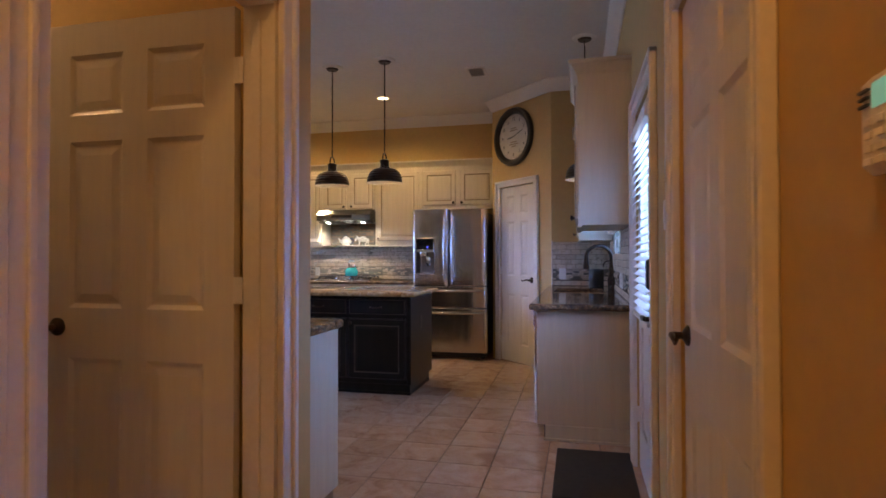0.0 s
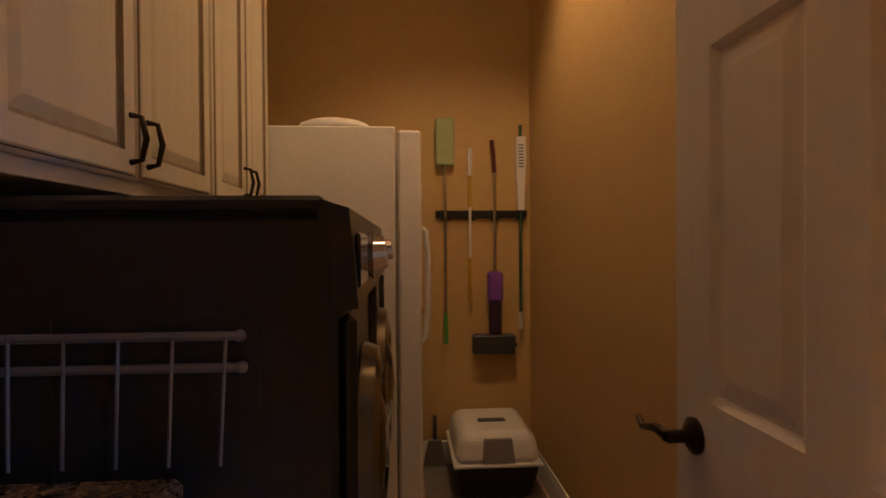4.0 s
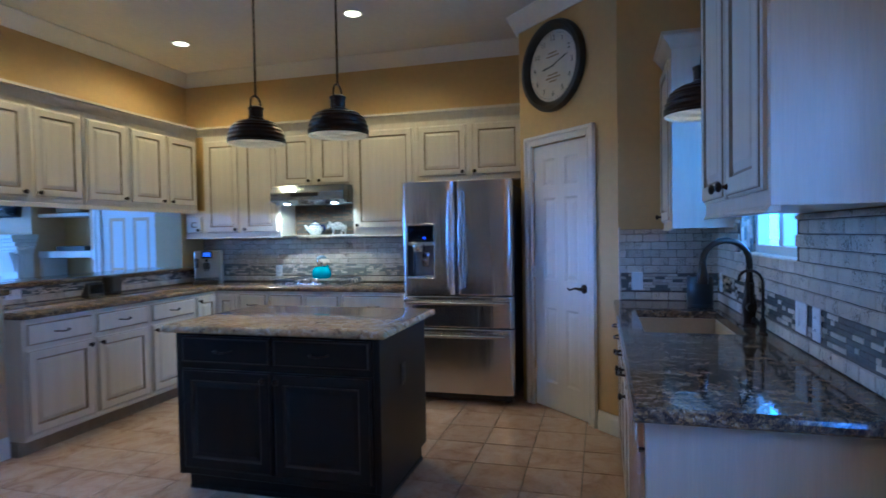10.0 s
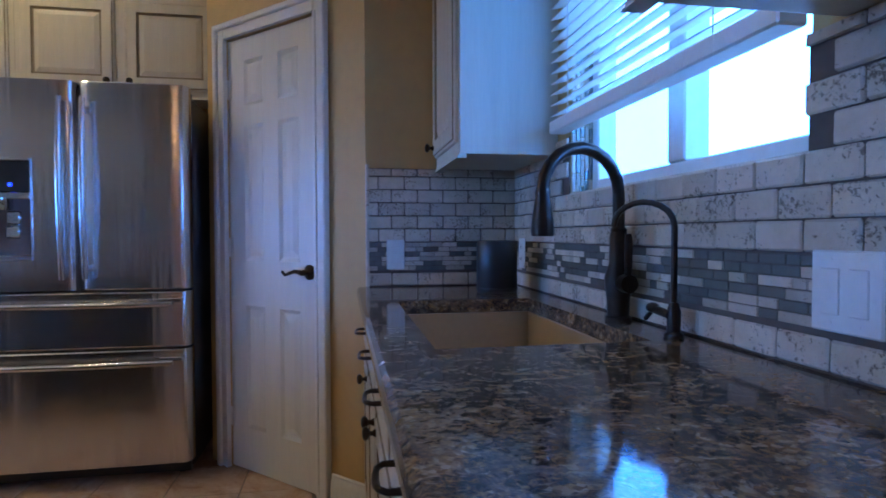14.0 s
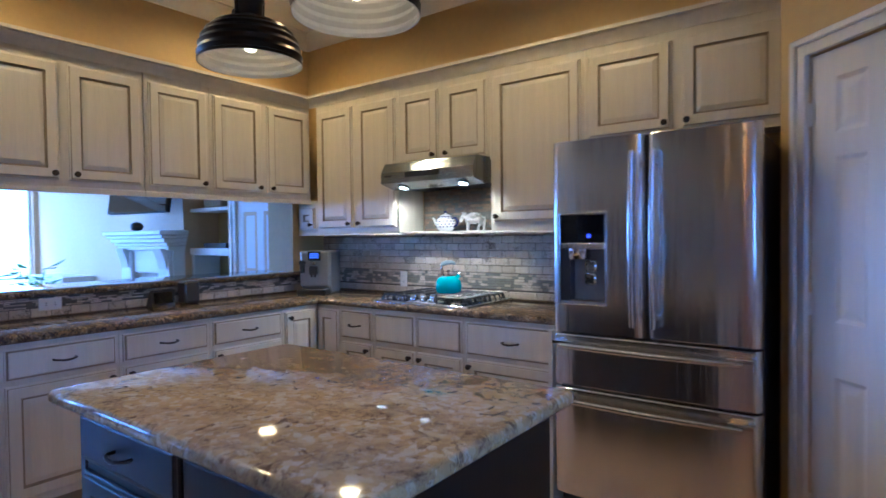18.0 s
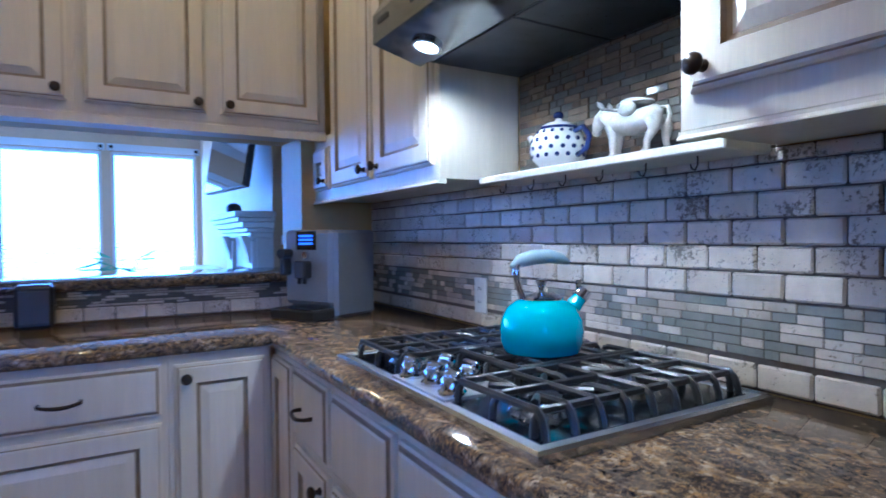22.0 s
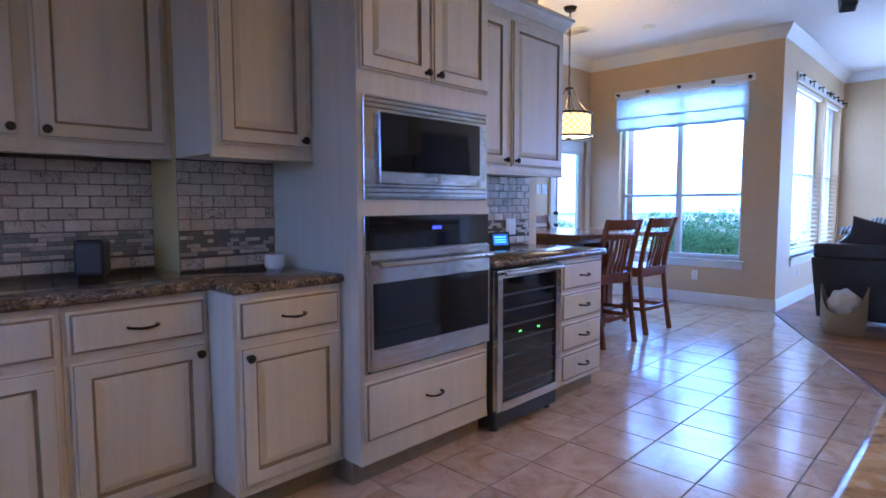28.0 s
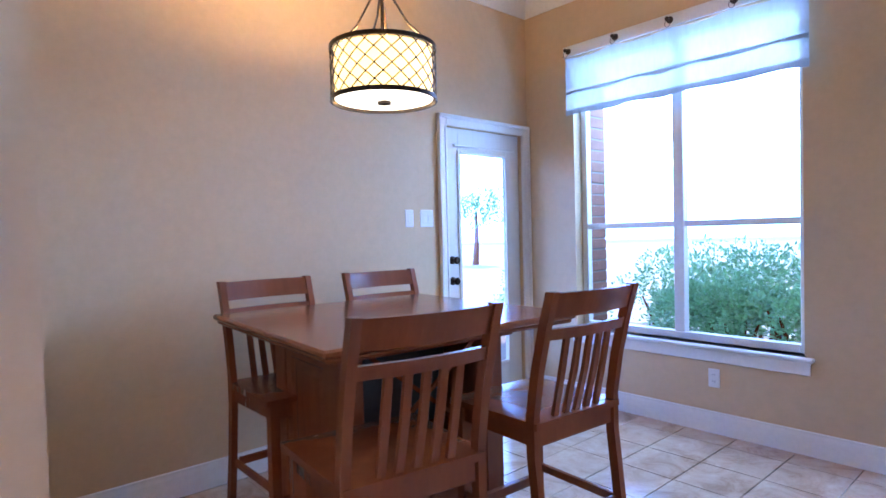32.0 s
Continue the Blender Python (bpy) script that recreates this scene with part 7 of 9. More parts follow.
# coffee machine
t = thing("coffee_machine", "silver automatic coffee machine with blue display", "coffee machine", pose(6.60, 4.90, 0.914, 0, 0, -62))
part("body", MB().box(-0.12, -0.03, 0.0, 0.12, 0.20, 0.33, 0.012), M["silver"], t)
fr = part("front", MB().box(-0.12, -0.06, 0.05, 0.12, -0.03, 0.33, 0.014), M["silver"], t, "silver front panel")
part("display", MB().box(-0.05, -0.063, 0.255, 0.05, -0.06, 0.325, 0.001), M["blackglass"], fr)
for k in range(3):
    part("display_line", MB().box(-0.035, -0.065, 0.275 + 0.014 * k, 0.035, -0.0632, 0.283 + 0.014 * k), M["led_soft"], fr)
part("dial", MB().cyl((0, -0.06, 0.235), (0, -0.072, 0.235), 0.014), M["chrome"], fr)
part("spout", MB().box(-0.03, -0.10, 0.15, 0.03, -0.06, 0.215, 0.006).cyl((-0.014, -0.085, 0.13), (-0.014, -0.085, 0.155), 0.007).cyl((0.014, -0.085, 0.13), (0.014, -0.085, 0.155), 0.007), M["black"], fr)
part("steam_knob", MB().cyl((-0.09, -0.06, 0.24), (-0.09, -0.105, 0.24), 0.02).box(-0.105, -0.10, 0.16, -0.075, -0.06, 0.225, 0.006), M["black"], fr)
part("drip_tray", MB().box(-0.115, -0.14, 0.0, 0.115, -0.03, 0.04, 0.006), M["black"], t)
part("grate", MB().box(-0.09, -0.135, 0.04, 0.09, -0.065, 0.043), M["steel_h"], t)

# teapot with dots and donkey figurine on the niche shelf
t = thing("teapot", "white stoneware teapot with blue dots", "teapot", pose(6.893, 3.87, 1.381, 0, 0, -90) @ Matrix.Scale(0.92, 4))
body = part("body", MB().lathe([(0.001, 0), (0.05, 0), (0.052, 0.006), (0.070, 0.025), (0.078, 0.05), (0.074, 0.078), (0.060, 0.10), (0.048, 0.108), (0.046, 0.112)], 32), M["ceramic"], t, smooth=50)
lid = part("lid", MB().lathe([(0.047, 0.111), (0.05, 0.114), (0.035, 0.124), (0.012, 0.13), (0.008, 0.135), (0.014, 0.145), (0.008, 0.153), (0.001, 0.154)], 24), M["ceramic"], t, smooth=50)
part("lid_knob", MB().sphere((0, 0, 0.146), 0.0145, 8, (1, 1, 0.8)), M["cobalt"], lid, smooth=60)
part("rim", MB().lathe([(0.046, 0.106), (0.052, 0.106), (0.052, 0.113), (0.046, 0.113)], 24), M["cobalt"], t, "cobalt rim")
part("spout", MB().tube([(-0.066, 0, 0.045), (-0.092, 0, 0.06), (-0.105, 0, 0.085), (-0.122, 0, 0.105)], [0.019, 0.014, 0.010, 0.008], 10), M["ceramic"], t, smooth=60)
part("handle", MB().tube([(0.064, 0, 0.095), (0.095, 0, 0.10), (0.115, 0, 0.075), (0.108, 0, 0.045), (0.073, 0, 0.03)], [0.008, 0.008, 0.008, 0.007, 0.007], 8), M["cobalt"], t, smooth=60)
prof = [(0.0735, 0.033), (0.0785, 0.053), (0.0752, 0.075), (0.063, 0.097)]
for k, (r, z) in enumerate(prof):
    for i in range(16):
        a = 2 * math.pi * (i + 0.5 * (k % 2)) / 16
        part("dot", MB().cyl((r * 0.98 * math.cos(a), r * 0.98 * math.sin(a), z), ((r + 0.0008) * math.cos(a), (r + 0.0008) * math.sin(a), z + (0.0004 if k > 1 else 0)), 0.0062 if k < 3 else 0.005, n=10), M["cobalt"], body)
mb = MB()
mb.tube([(-0.052, 0, 0.092), (-0.03, 0, 0.086), (0.0, 0, 0.082), (0.03, 0, 0.086), (0.052, 0, 0.090), (0.066, 0, 0.088)], [0.022, 0.029, 0.031, 0.029, 0.027, 0.014], 12)
mb.tube([(-0.045, 0, 0.095), (-0.064, 0, 0.110), (-0.078, 0, 0.118)], [0.024, 0.018, 0.015], 10)
mb.tube([(-0.070, 0, 0.125), (-0.084, 0, 0.112), (-0.094, 0, 0.092), (-0.097, 0, 0.080)], [0.015, 0.016, 0.012, 0.009], 10)
mb.sphere((-0.097, 0, 0.078), 0.0105, 6)
for sy in (-1, 1):
    mb.tube([(-0.070, sy * 0.008, 0.130), (-0.074, sy * 0.015, 0.143), (-0.080, sy * 0.018, 0.154)], [0.004, 0.0065, 0.001], 6)
    mb.tube([(-0.045, sy * 0.013, 0.082), (-0.044 - 0.004 * sy, sy * 0.015, 0.05), (-0.046 - 0.006 * sy, sy * 0.015, 0.03), (-0.047 - 0.008 * sy, sy * 0.016, 0.008)], [0.015, 0.009, 0.0075, 0.0065], 8)
    mb.tube([(0.055, sy * 0.012, 0.082), (0.062 + 0.004 * sy, sy * 0.015, 0.055), (0.053 + 0.010 * sy, sy * 0.015, 0.03), (0.054 + 0.012 * sy, sy * 0.016, 0.008)], [0.019, 0.011, 0.007, 0.0065], 8)
    for x, k in ((-0.048 - 0.008 * sy, 0), (0.052 + 0.012 * sy, 0)):
        mb.cyl((x, sy * 0.016, 0.0), (x, sy * 0.016, 0.012), 0.0105, 0.0075, 8)
mb.tube([(0.062, 0, 0.105), (0.078, 0, 0.104), (0.083, 0, 0.085), (0.078, 0, 0.062), (0.072, 0, 0.052)], [0.004, 0.004, 0.004, 0.005, 0.002], 6)
for k in range(9):
    mb.sphere((-0.082 + 0.008 * k, 0, 0.135 - 0.0023 * k), 0.0052, 5)
mb.sphere((0.004, 0, 0.128), 0.03, 8, (1.35, 1.1, 0.34)).sphere((-0.002, 0, 0.136), 0.02, 7, (1.3, 1.2, 0.4)).sphere((0.008, 0.03, 0.112), 0.018, 6, (1.2, 0.6, 1)).sphere((0.008, -0.03, 0.112), 0.018, 6, (1.2, 0.6, 1))
solid("donkey_figurine", mb, M["chalk"], "chalky white donkey figurine carrying a load", "figurine", smooth=60, m=pose(6.88, 3.62, 1.381, 0, 0, -90) @ Matrix.Diagonal((1.1, 1.0, 0.86, 1)))
for k in range(6):
    y = 3.46 + 0.12 * k
    solid("cup_hook", MB().tube([(6.87, y, 1.361), (6.87, y, 1.344), (6.862, y, 1.334), (6.852, y, 1.336), (6.849, y, 1.344)], 0.0016, 6), M["bronze"], "small bronze cup hook under the shelf", "hook", group="cup hooks")

# canister by the sink, devices on counters
t = thing("smart_speaker", "black cylinder speaker on the sink counter", "speaker", pose(5.42, 0.58, 0.914))
part("body", MB().lathe([(0.001, 0), (0.068, 0), (0.072, 0.006), (0.072, 0.172), (0.068, 0.180), (0.060, 0.182), (0.058, 0.176), (0.001, 0.176)], 32), M["black"], t, smooth=40)
part("base_ring", MB().lathe([(0.0725, 0.014), (0.0735, 0.014), (0.0735, 0.018), (0.0725, 0.018)], 32), M["dark_side"], t)
part("handle", MB().tube([(0.07, 0, 0.14), (0.09, 0, 0.145), (0.09, 0, 0.06), (0.07, 0, 0.055)], 0.006, 6), M["black"], t)


def small_screen(m, label, lit):
    t = thing("smart_display", label, "smart display", m)
    part("case", MB().prism([(-0.008, 0.0), (0.075, 0.0), (0.060, 0.03), (0.022, 0.103), (0.010, 0.105)], "x", -0.075, 0.075), M["black"], t)
    sc = part("screen", MB().box(-0.060, -0.0008, -0.036, 0.060, 0.0, 0.036), M["screen"] if lit else M["blackglass"], t, m=pose(0, -0.0005, 0.054, -9.6))
    if lit:
        for z in (0.018, 0.0, -0.016):
            part("text_line", MB().box(-0.05, -0.0014, z - 0.005, 0.045, -0.0008, z + 0.005), M["screen_text"], sc)
    return t


small_screen(pose(2.03, 4.91, 0.914, 0, 0, 75), "black smart display with lit cyan screen", True)
t = thing("device_cable", "black cable lying behind the smart display", "cable", pose(0, 0, 0))
part("cord", MB().tube([(1.98, 4.86, 0.918), (1.93, 4.72, 0.918), (1.90, 4.70, 0.925), (1.866, 4.78, 1.0)], 0.003, 6), M["black"], t)
small_screen(pose(5.50, 5.12, 0.914, 0, 0, 0), "black tablet display, dark, on the bar counter", False)
t = thing("speaker", "black upright speaker on the bar counter", "speaker", pose(5.69, 5.15, 0.914))
part("body", MB().box(-0.055, -0.05, 0, 0.055, 0.05, 0.15, 0.012), M["black"], t)
part("grille", MB().box(-0.045, -0.053, 0.02, 0.045, -0.05, 0.13, 0.002), M["dark_side"], t)
t = thing("speaker", "black square speaker on the counter by the hall", "speaker", pose(1.72, 2.62, 0.914, 0, 0, 60))
part("body", MB().box(-0.055, -0.05, 0, 0.055, 0.05, 0.15, 0.012), M["black"], t)
part("grille", MB().box(-0.045, -0.053, 0.02, 0.045, -0.05, 0.13, 0.002), M["dark_side"], t)
t = thing("candle_jar", "pale glass candle jar on the granite counter", "candle", pose(2.02, 3.27, 0.914))
part("jar", MB().lathe([(0.001, 0), (0.036, 0), (0.045, 0.012), (0.045, 0.05), (0.038, 0.065), (0.035, 0.065), (0.035, 0.05), (0.001, 0.05)], 20), M["ceramic"], t, smooth=40)
part("lid", MB().lathe([(0.001, 0.065), (0.038, 0.065), (0.036, 0.073), (0.001, 0.076)], 20), M["chrome"], t, smooth=40)
# potted flowers over the wine cooler
t = thing("potted_flowers", "white pot of blue and purple flowers on the granite counter", "plant", pose(2.08, 4.50, 0.914) @ Matrix.Scale(1.2, 4))
part("pot", MB().lathe([(0.001, 0), (0.038, 0), (0.052, 0.10), (0.054, 0.105), (0.048, 0.105), (0.044, 0.09), (0.001, 0.09)], 24), M["ceramic"], t, smooth=40)


def leaf_quad(mb, c, d, up, l, w):
    d, up = Vector(d).normalized(), Vector(up)
    s = d.cross(up).normalized() * w / 2
    c = Vector(c)
    n = d.cross(s).normalized()
    mb.add([c, c + d * l * 0.5 + s + n * l * 0.06, c + d * l, c + d * l * 0.5 - s + n * l * 0.06], [(0, 1, 2, 3)])


rnd = random.Random(4)
mb = MB()
for k in range(70):
    a, e = rnd.uniform(0, 6.28), rnd.uniform(0.1, 1.3)
    d = (math.cos(a) * math.cos(e), math.sin(a) * math.cos(e), math.sin(e))
    leaf_quad(mb, (0.02 * d[0], 0.02 * d[1], 0.09 + rnd.uniform(0, 0.06)), d, (0.1, 0.2, 1), rnd.uniform(0.04, 0.07), 0.022)
part("leaves", mb, M["leaf"], t)
for k in range(7):
    a = rnd.uniform(0, 6.28)
    r, z = rnd.uniform(0.01, 0.045), rnd.uniform(0.17, 0.22)
    fl = MB()
    for q in range(6):
        leaf_quad(fl, (r * math.cos(a), r * math.sin(a), z), (math.cos(q * 1.05), math.sin(q * 1.05), 0.5), (0, 0, 1), 0.022, 0.014)
    part("flower", fl, M["flower_blue"] if k % 2 else M["flower_purple"], t)

# door mat in the hall
solid("door_mat", MB().box(2.50, 0.45, 0.0, 3.25, 0.885, 0.014, 0.005), M["mat_dark"], "dark ribbed rubber door mat by the back door", "mat")
# panel moulding on the bar's end
t = thing("bar_end_panel", "cream framed panel on the end of the bar wall", "panel", pose(4.30, 5.50, 0, 0, 0, -90))
part("moulding", MB().rings(0, 0.15, 0.66, 0.96, [(0, -0.014), (0.012, -0.018), (0.03, -0.010), (0.036, -0.004)], 0.0), M["trim"], t)

# ---- laundry ----
def washer(y, label):
    t = thing("washing_machine", label, "washing machine", pose(0.645, y, 0, 0, 0, 90), "laundry machines")
    W = 0.685
    part("pedestal", MB().box(0.003, 0.01, 0.0, W - 0.003, 0.76, 0.36, 0.004), M["graphite"], t)
    dr = part("pedestal_drawer", MB().box(0.012, -0.015, 0.04, W - 0.012, 0.01, 0.35, 0.008), M["graphite"], t)
    part("handle", MB().tube([(0.2, -0.015, 0.29), (0.2, -0.04, 0.29), (W - 0.2, -0.04, 0.29), (W - 0.2, -0.015, 0.29)], 0.008, 8), M["chrome"], dr)
    part("cabinet", MB().box(0, 0.0, 0.365, W, 0.77, 1.36, 0.012).box(0.0, 0.02, 1.36, W, 0.77, 1.39, 0.008), M["graphite"], t)
    cp = part("control_panel", MB().prism([(0.0, 1.20), (-0.035, 1.205), (-0.02, 1.37), (0.03, 1.385), (0.03, 1.20)], "x", 0.003, W - 0.003), M["graphite"], t)
    part("dial", MB().cyl((0.36, -0.028, 1.285), (0.36, -0.07, 1.29), 0.04, 0.034, 20), M["chrome"], cp, smooth=40)
    part("drawer_front", MB().box(0.04, -0.036, 1.235, 0.24, -0.026, 1.33, 0.004), M["blackglass"], cp)
    for k in range(4):
        part("indicator", MB().box(0.43 + 0.02 * k, -0.034, 1.30, 0.438 + 0.02 * k, -0.027, 1.312), M["led_blue"], cp)
    d = part("door", MB().lathe([(0.12, 0.0), (0.255, 0.0), (0.262, 0.02), (0.25, 0.05), (0.20, 0.06), (0.185, 0.045), (0.12, 0.035), (0.12, 0.0)], 40, (W / 2, 0, 0.83), "y"), M["chrome_dark"], t, smooth=40)
    part("window", MB().lathe([(0.001, 0.02), (0.001, 0.075), (0.10, 0.068), (0.165, 0.05), (0.185, 0.04), (0.185, 0.02)], 40, (W / 2, 0, 0.83), "y"), M["blackglass"], d, smooth=50)
    part("front_panel", MB().box(0.02, -0.012, 0.40, W - 0.02, 0.0, 1.19, 0.01), M["graphite"], t)
    for x in (0.012, W - 0.042):
        part("corner_post", MB().box(x, -0.03, 0.375, x + 0.03, 0.0, 1.195, 0.013), M["graphite"], t, "rounded graphite corner post")
    part("lower_vent", MB().box(0.06, -0.016, 0.40, W - 0.06, -0.012, 0.47, 0.0015), M["black"], t)
    part("display", MB().box(0.44, -0.037, 1.225, 0.62, -0.030, 1.285, 0.003), M["blackglass"], cp)
    part("dial_ring", MB().lathe([(0.040, 0.026), (0.052, 0.026), (0.050, 0.040), (0.040, 0.042), (0.040, 0.026)], 20, (0.36, 0, 1.285), "y"), M["chrome_dark"], cp, smooth=40)
    for k in range(2):
        part("side_groove", MB().box(-0.004, 0.12 + 0.32 * k, 0.45, 0.0, 0.36 + 0.32 * k, 1.20, 0.0039), M["graphite"], t)
    return t


washer(2.556, "dark graphite front-loading washing machine on a drawer pedestal")
washer(3.255, "dark graphite front-loading dryer on a drawer pedestal")
t = thing("upright_freezer", "white upright freezer with a curved handle", "freezer", pose(0.78, 4.17, 0, 0, 0, 90))
part("cabinet", MB().box(0, 0.06, 0.03, 0.72, 0.78, 1.83, 0.006), M["appliance"], t)
d = part("door", MB().box(0.0, -0.055, 0.06, 0.72, 0.052, 1.815, 0.012), M["appliance"], t)
part("handle", MB().tube([(0.05, -0.055, 1.38), (0.05, -0.075, 1.36), (0.05, -0.085, 1.25), (0.05, -0.085, 1.0), (0.05, -0.075, 0.88), (0.05, -0.055, 0.86)], 0.014, 10), M["appliance"], d, smooth=60)
part("note", MB().box(0.04, -0.058, 1.50, 0.07, -0.055, 1.58), M["white"], d)
part("lock", MB().cyl((0.03, -0.06, 1.0), (0.03, -0.055, 1.0), 0.012, n=10), M["bronze"], d)
for x in (0.06, 0.66):
    part("foot", MB().cyl((x, 0.02, 0), (x, 0.02, 0.06), 0.022, n=10), M["appliance"], t)
solid("storage_bag", MB().sphere((0.42, 4.45, 1.875), 0.11, 8, (1.6, 1.2, 0.42)), M["white"], "white plastic bag lying on the freezer", "bag", smooth=60)
for y, w, kn in ((2.42, 0.98, ("rb", "lb")), (3.40, 0.74, ("rb", "lb"))):
    t = box_cabinet("laundry_cabinet", "cream raised-panel laundry wall cabinet with bronze handles", pose(0.16, y, 0, 0, 0, 90), w, 0.375, 1.42, 2.50, "laundry cabinets", toe=False)
    dw = (w - 0.05) / 2
    for k in range(2):
        d = part("door", raised_door(dw, 1.0), CAB, t, m=pose(0.02 + k * (dw + 0.01), 0, 1.45))
        x = dw - 0.035 if k == 0 else 0.035
        part("handle", MB().tube([(x, -0.021, 0.035), (x, -0.045, 0.04), (x, -0.055, 0.085), (x, -0.045, 0.13), (x, -0.021, 0.135)], [0.007, 0.006, 0.007, 0.006, 0.007], 8), M["bronze"], d, "bronze bow handle", smooth=50)
cab_crown([(LAUN_W, 2.42), (0.16, 2.42), (0.16, 4.14), (LAUN_W, 4.14)], 2.498, "cream laundry cabinet crown moulding")
# counter and drying rack by the doorway
t = thing("laundry_counter", "small white cabinet with a dark granite slab top", "cabinet", pose(LAUN_W + 0.005, 1.86, 0))
cw = 0.39 - LAUN_W
part("body", MB().box(0, 0, 0.08, cw, 0.62, 0.925, 0.003).box(0, 0.03, 0, cw - 0.05, 0.59, 0.08), M["trim"], t)
part("door", MB().rings(0.03, 0.12, 0.59, 0.88, [(0, -0.018), (0.055, -0.018), (0.064, -0.008), (0.09, -0.012)], 0.0), M["trim"], t, m=pose(cw, 0, 0, 0, 0, 90))
part("top", MB().box(0, 0, 0.925, cw + 0.03, 0.64, 0.965, 0.010), M["granite_dark"], t, "dark granite slab")
t = thing("wire_rack", "dark wire rack hung beside the washing machine", "rack", pose(LAUN_W + 0.02, 2.525, 0))
for z, y in ((1.17, 0.0), (1.12, 0.006)):
    part("rail", MB().cyl((0, y, z), (0.70, y, z), 0.0075, n=8).sphere((0.70, y, z), 0.010, 6), M["silver"], t)
for k in range(9):
    part("wire", MB().cyl((0.04 + 0.08 * k, -0.004, 1.175), (0.045 + 0.078 * k, -0.003, 0.97), 0.003, n=6), M["silver"], t)
# litter box, mat, tools
t = thing("litter_box", "covered cat litter box, white lid on black tray", "litter box", pose(1.225, 4.72, 0.008) @ Matrix.Scale(0.93, 4))
def tub(z0, z1, w0, d0, w1, d1):
    return MB().add([(-w0, -d0, z0), (w0, -d0, z0), (w0, d0, z0), (-w0, d0, z0), (-w1, -d1, z1), (w1, -d1, z1), (w1, d1, z1), (-w1, d1, z1)], [(3, 2, 1, 0), (4, 5, 6, 7), (0, 1, 5, 4), (1, 2, 6, 5), (2, 3, 7, 6), (3, 0, 4, 7)])
def soft(ob, w, seg=3):
    b = ob.modifiers.new("bevel", "BEVEL")
    b.width, b.segments, b.limit_method = w, seg, "ANGLE"
    return ob
soft(part("tray", tub(0, 0.185, 0.20, 0.25, 0.235, 0.288), M["black"], t, "black plastic tray"), 0.03)
lid = soft(part("lid", tub(0.185, 0.36, 0.24, 0.295, 0.21, 0.255), M["white"], t, "white plastic hood"), 0.06, 5)
soft(part("rim", tub(0.18, 0.20, 0.245, 0.30, 0.245, 0.30), M["white"], t), 0.008)
part("flap", MB().add([(-0.09, -0.299, 0.205), (0.09, -0.299, 0.205), (0.078, -0.272, 0.325), (-0.078, -0.272, 0.325), (-0.09, -0.262, 0.205), (0.09, -0.262, 0.205), (0.075, -0.225, 0.335), (-0.075, -0.225, 0.335)], [(0, 1, 2, 3), (7, 6, 5, 4), (0, 3, 7, 4), (1, 5, 6, 2), (3, 2, 6, 7), (0, 4, 5, 1)]), M["smoke"], lid, "grey see-through flap")
part("carry_grip", MB().box(-0.08, -0.06, 0.358, 0.08, 0.0, 0.364, 0.003), M["dark_side"], lid)
solid("litter_mat", MB().box(0.86, 4.0, 0.0, 1.48, 4.96, 0.008, 0.003), M["rug"], "grey textured mat under the litter box", "mat")
t = thing("tool_rack", "black wall rack of clips for brooms", "rack", pose(0, LAUN_N, 0))
part("rail", MB().box(0.945, -0.02, 1.455, 1.49, -0.001, 1.50, 0.004), M["black"], t)
for x in (1.00, 1.145, 1.29, 1.445):
    part("clip", MB().box(x - 0.025, -0.055, 1.44, x - 0.012, -0.02, 1.50, 0.004).box(x + 0.012, -0.055, 1.44, x + 0.025, -0.02, 1.50, 0.004), M["black"], t)
Y = LAUN_N - 0.045
t = thing("flyswatter_duster", "flat pale green duster head on a thin steel pole", "duster", pose(0, 0, 0))
part("pole", MB().cyl((1.00, Y, 0.90), (1.00, Y, 1.80), 0.008, n=8), M["steel_h"], t)
part("head", MB().box(0.945, Y - 0.012, 1.76, 1.055, Y + 0.012, 2.04, 0.008), M["pale_green"], t)
part("grip", MB().cyl((1.00, Y, 0.72), (1.00, Y, 0.90), 0.013, 0.011, 8), M["green"], t)
t = thing("squeegee_pole", "yellow and white extension pole", "pole", pose(0, 0, 0))
part("lower_grip", MB().cyl((1.145, Y, 0.96), (1.145, Y, 1.22), 0.012, n=8), M["yellow"], t)
part("tube", MB().cyl((1.145, Y, 1.22), (1.145, Y, 1.52), 0.008, n=8), M["white"], t)
part("upper_grip", MB().cyl((1.145, Y, 1.52), (1.145, Y, 1.70), 0.011, n=8), M["yellow"], t)
part("tip", MB().cyl((1.145, Y, 1.70), (1.145, Y, 1.86), 0.013, 0.016, 8), M["white"], t)
t = thing("spray_mop", "purple spray mop hung head down", "mop", pose(0, 0, 0))
part("pole", MB().cyl((1.29, Y, 1.10), (1.29, Y, 1.72), 0.010, n=8), M["steel_h"], t)
part("handle", MB().tube([(1.29, Y, 1.72), (1.285, Y, 1.82), (1.275, Y, 1.91)], 0.014, 8), M["maroon"], t)
part("bottle", MB().box(1.245, Y - 0.035, 0.96, 1.335, Y + 0.03, 1.14, 0.015), M["purple"], t)
part("motor_body", MB().box(1.255, Y - 0.03, 0.77, 1.325, Y + 0.03, 0.96, 0.012), M["plum"], t)
part("pad", MB().box(1.155, Y - 0.05, 0.66, 1.405, Y + 0.03, 0.77, 0.008).box(1.15, Y - 0.053, 0.70, 1.41, Y - 0.05, 0.73), M["dark_side"], t)
t = thing("dust_mop", "green pole with a white folding head", "mop", pose(0, 0, 0))
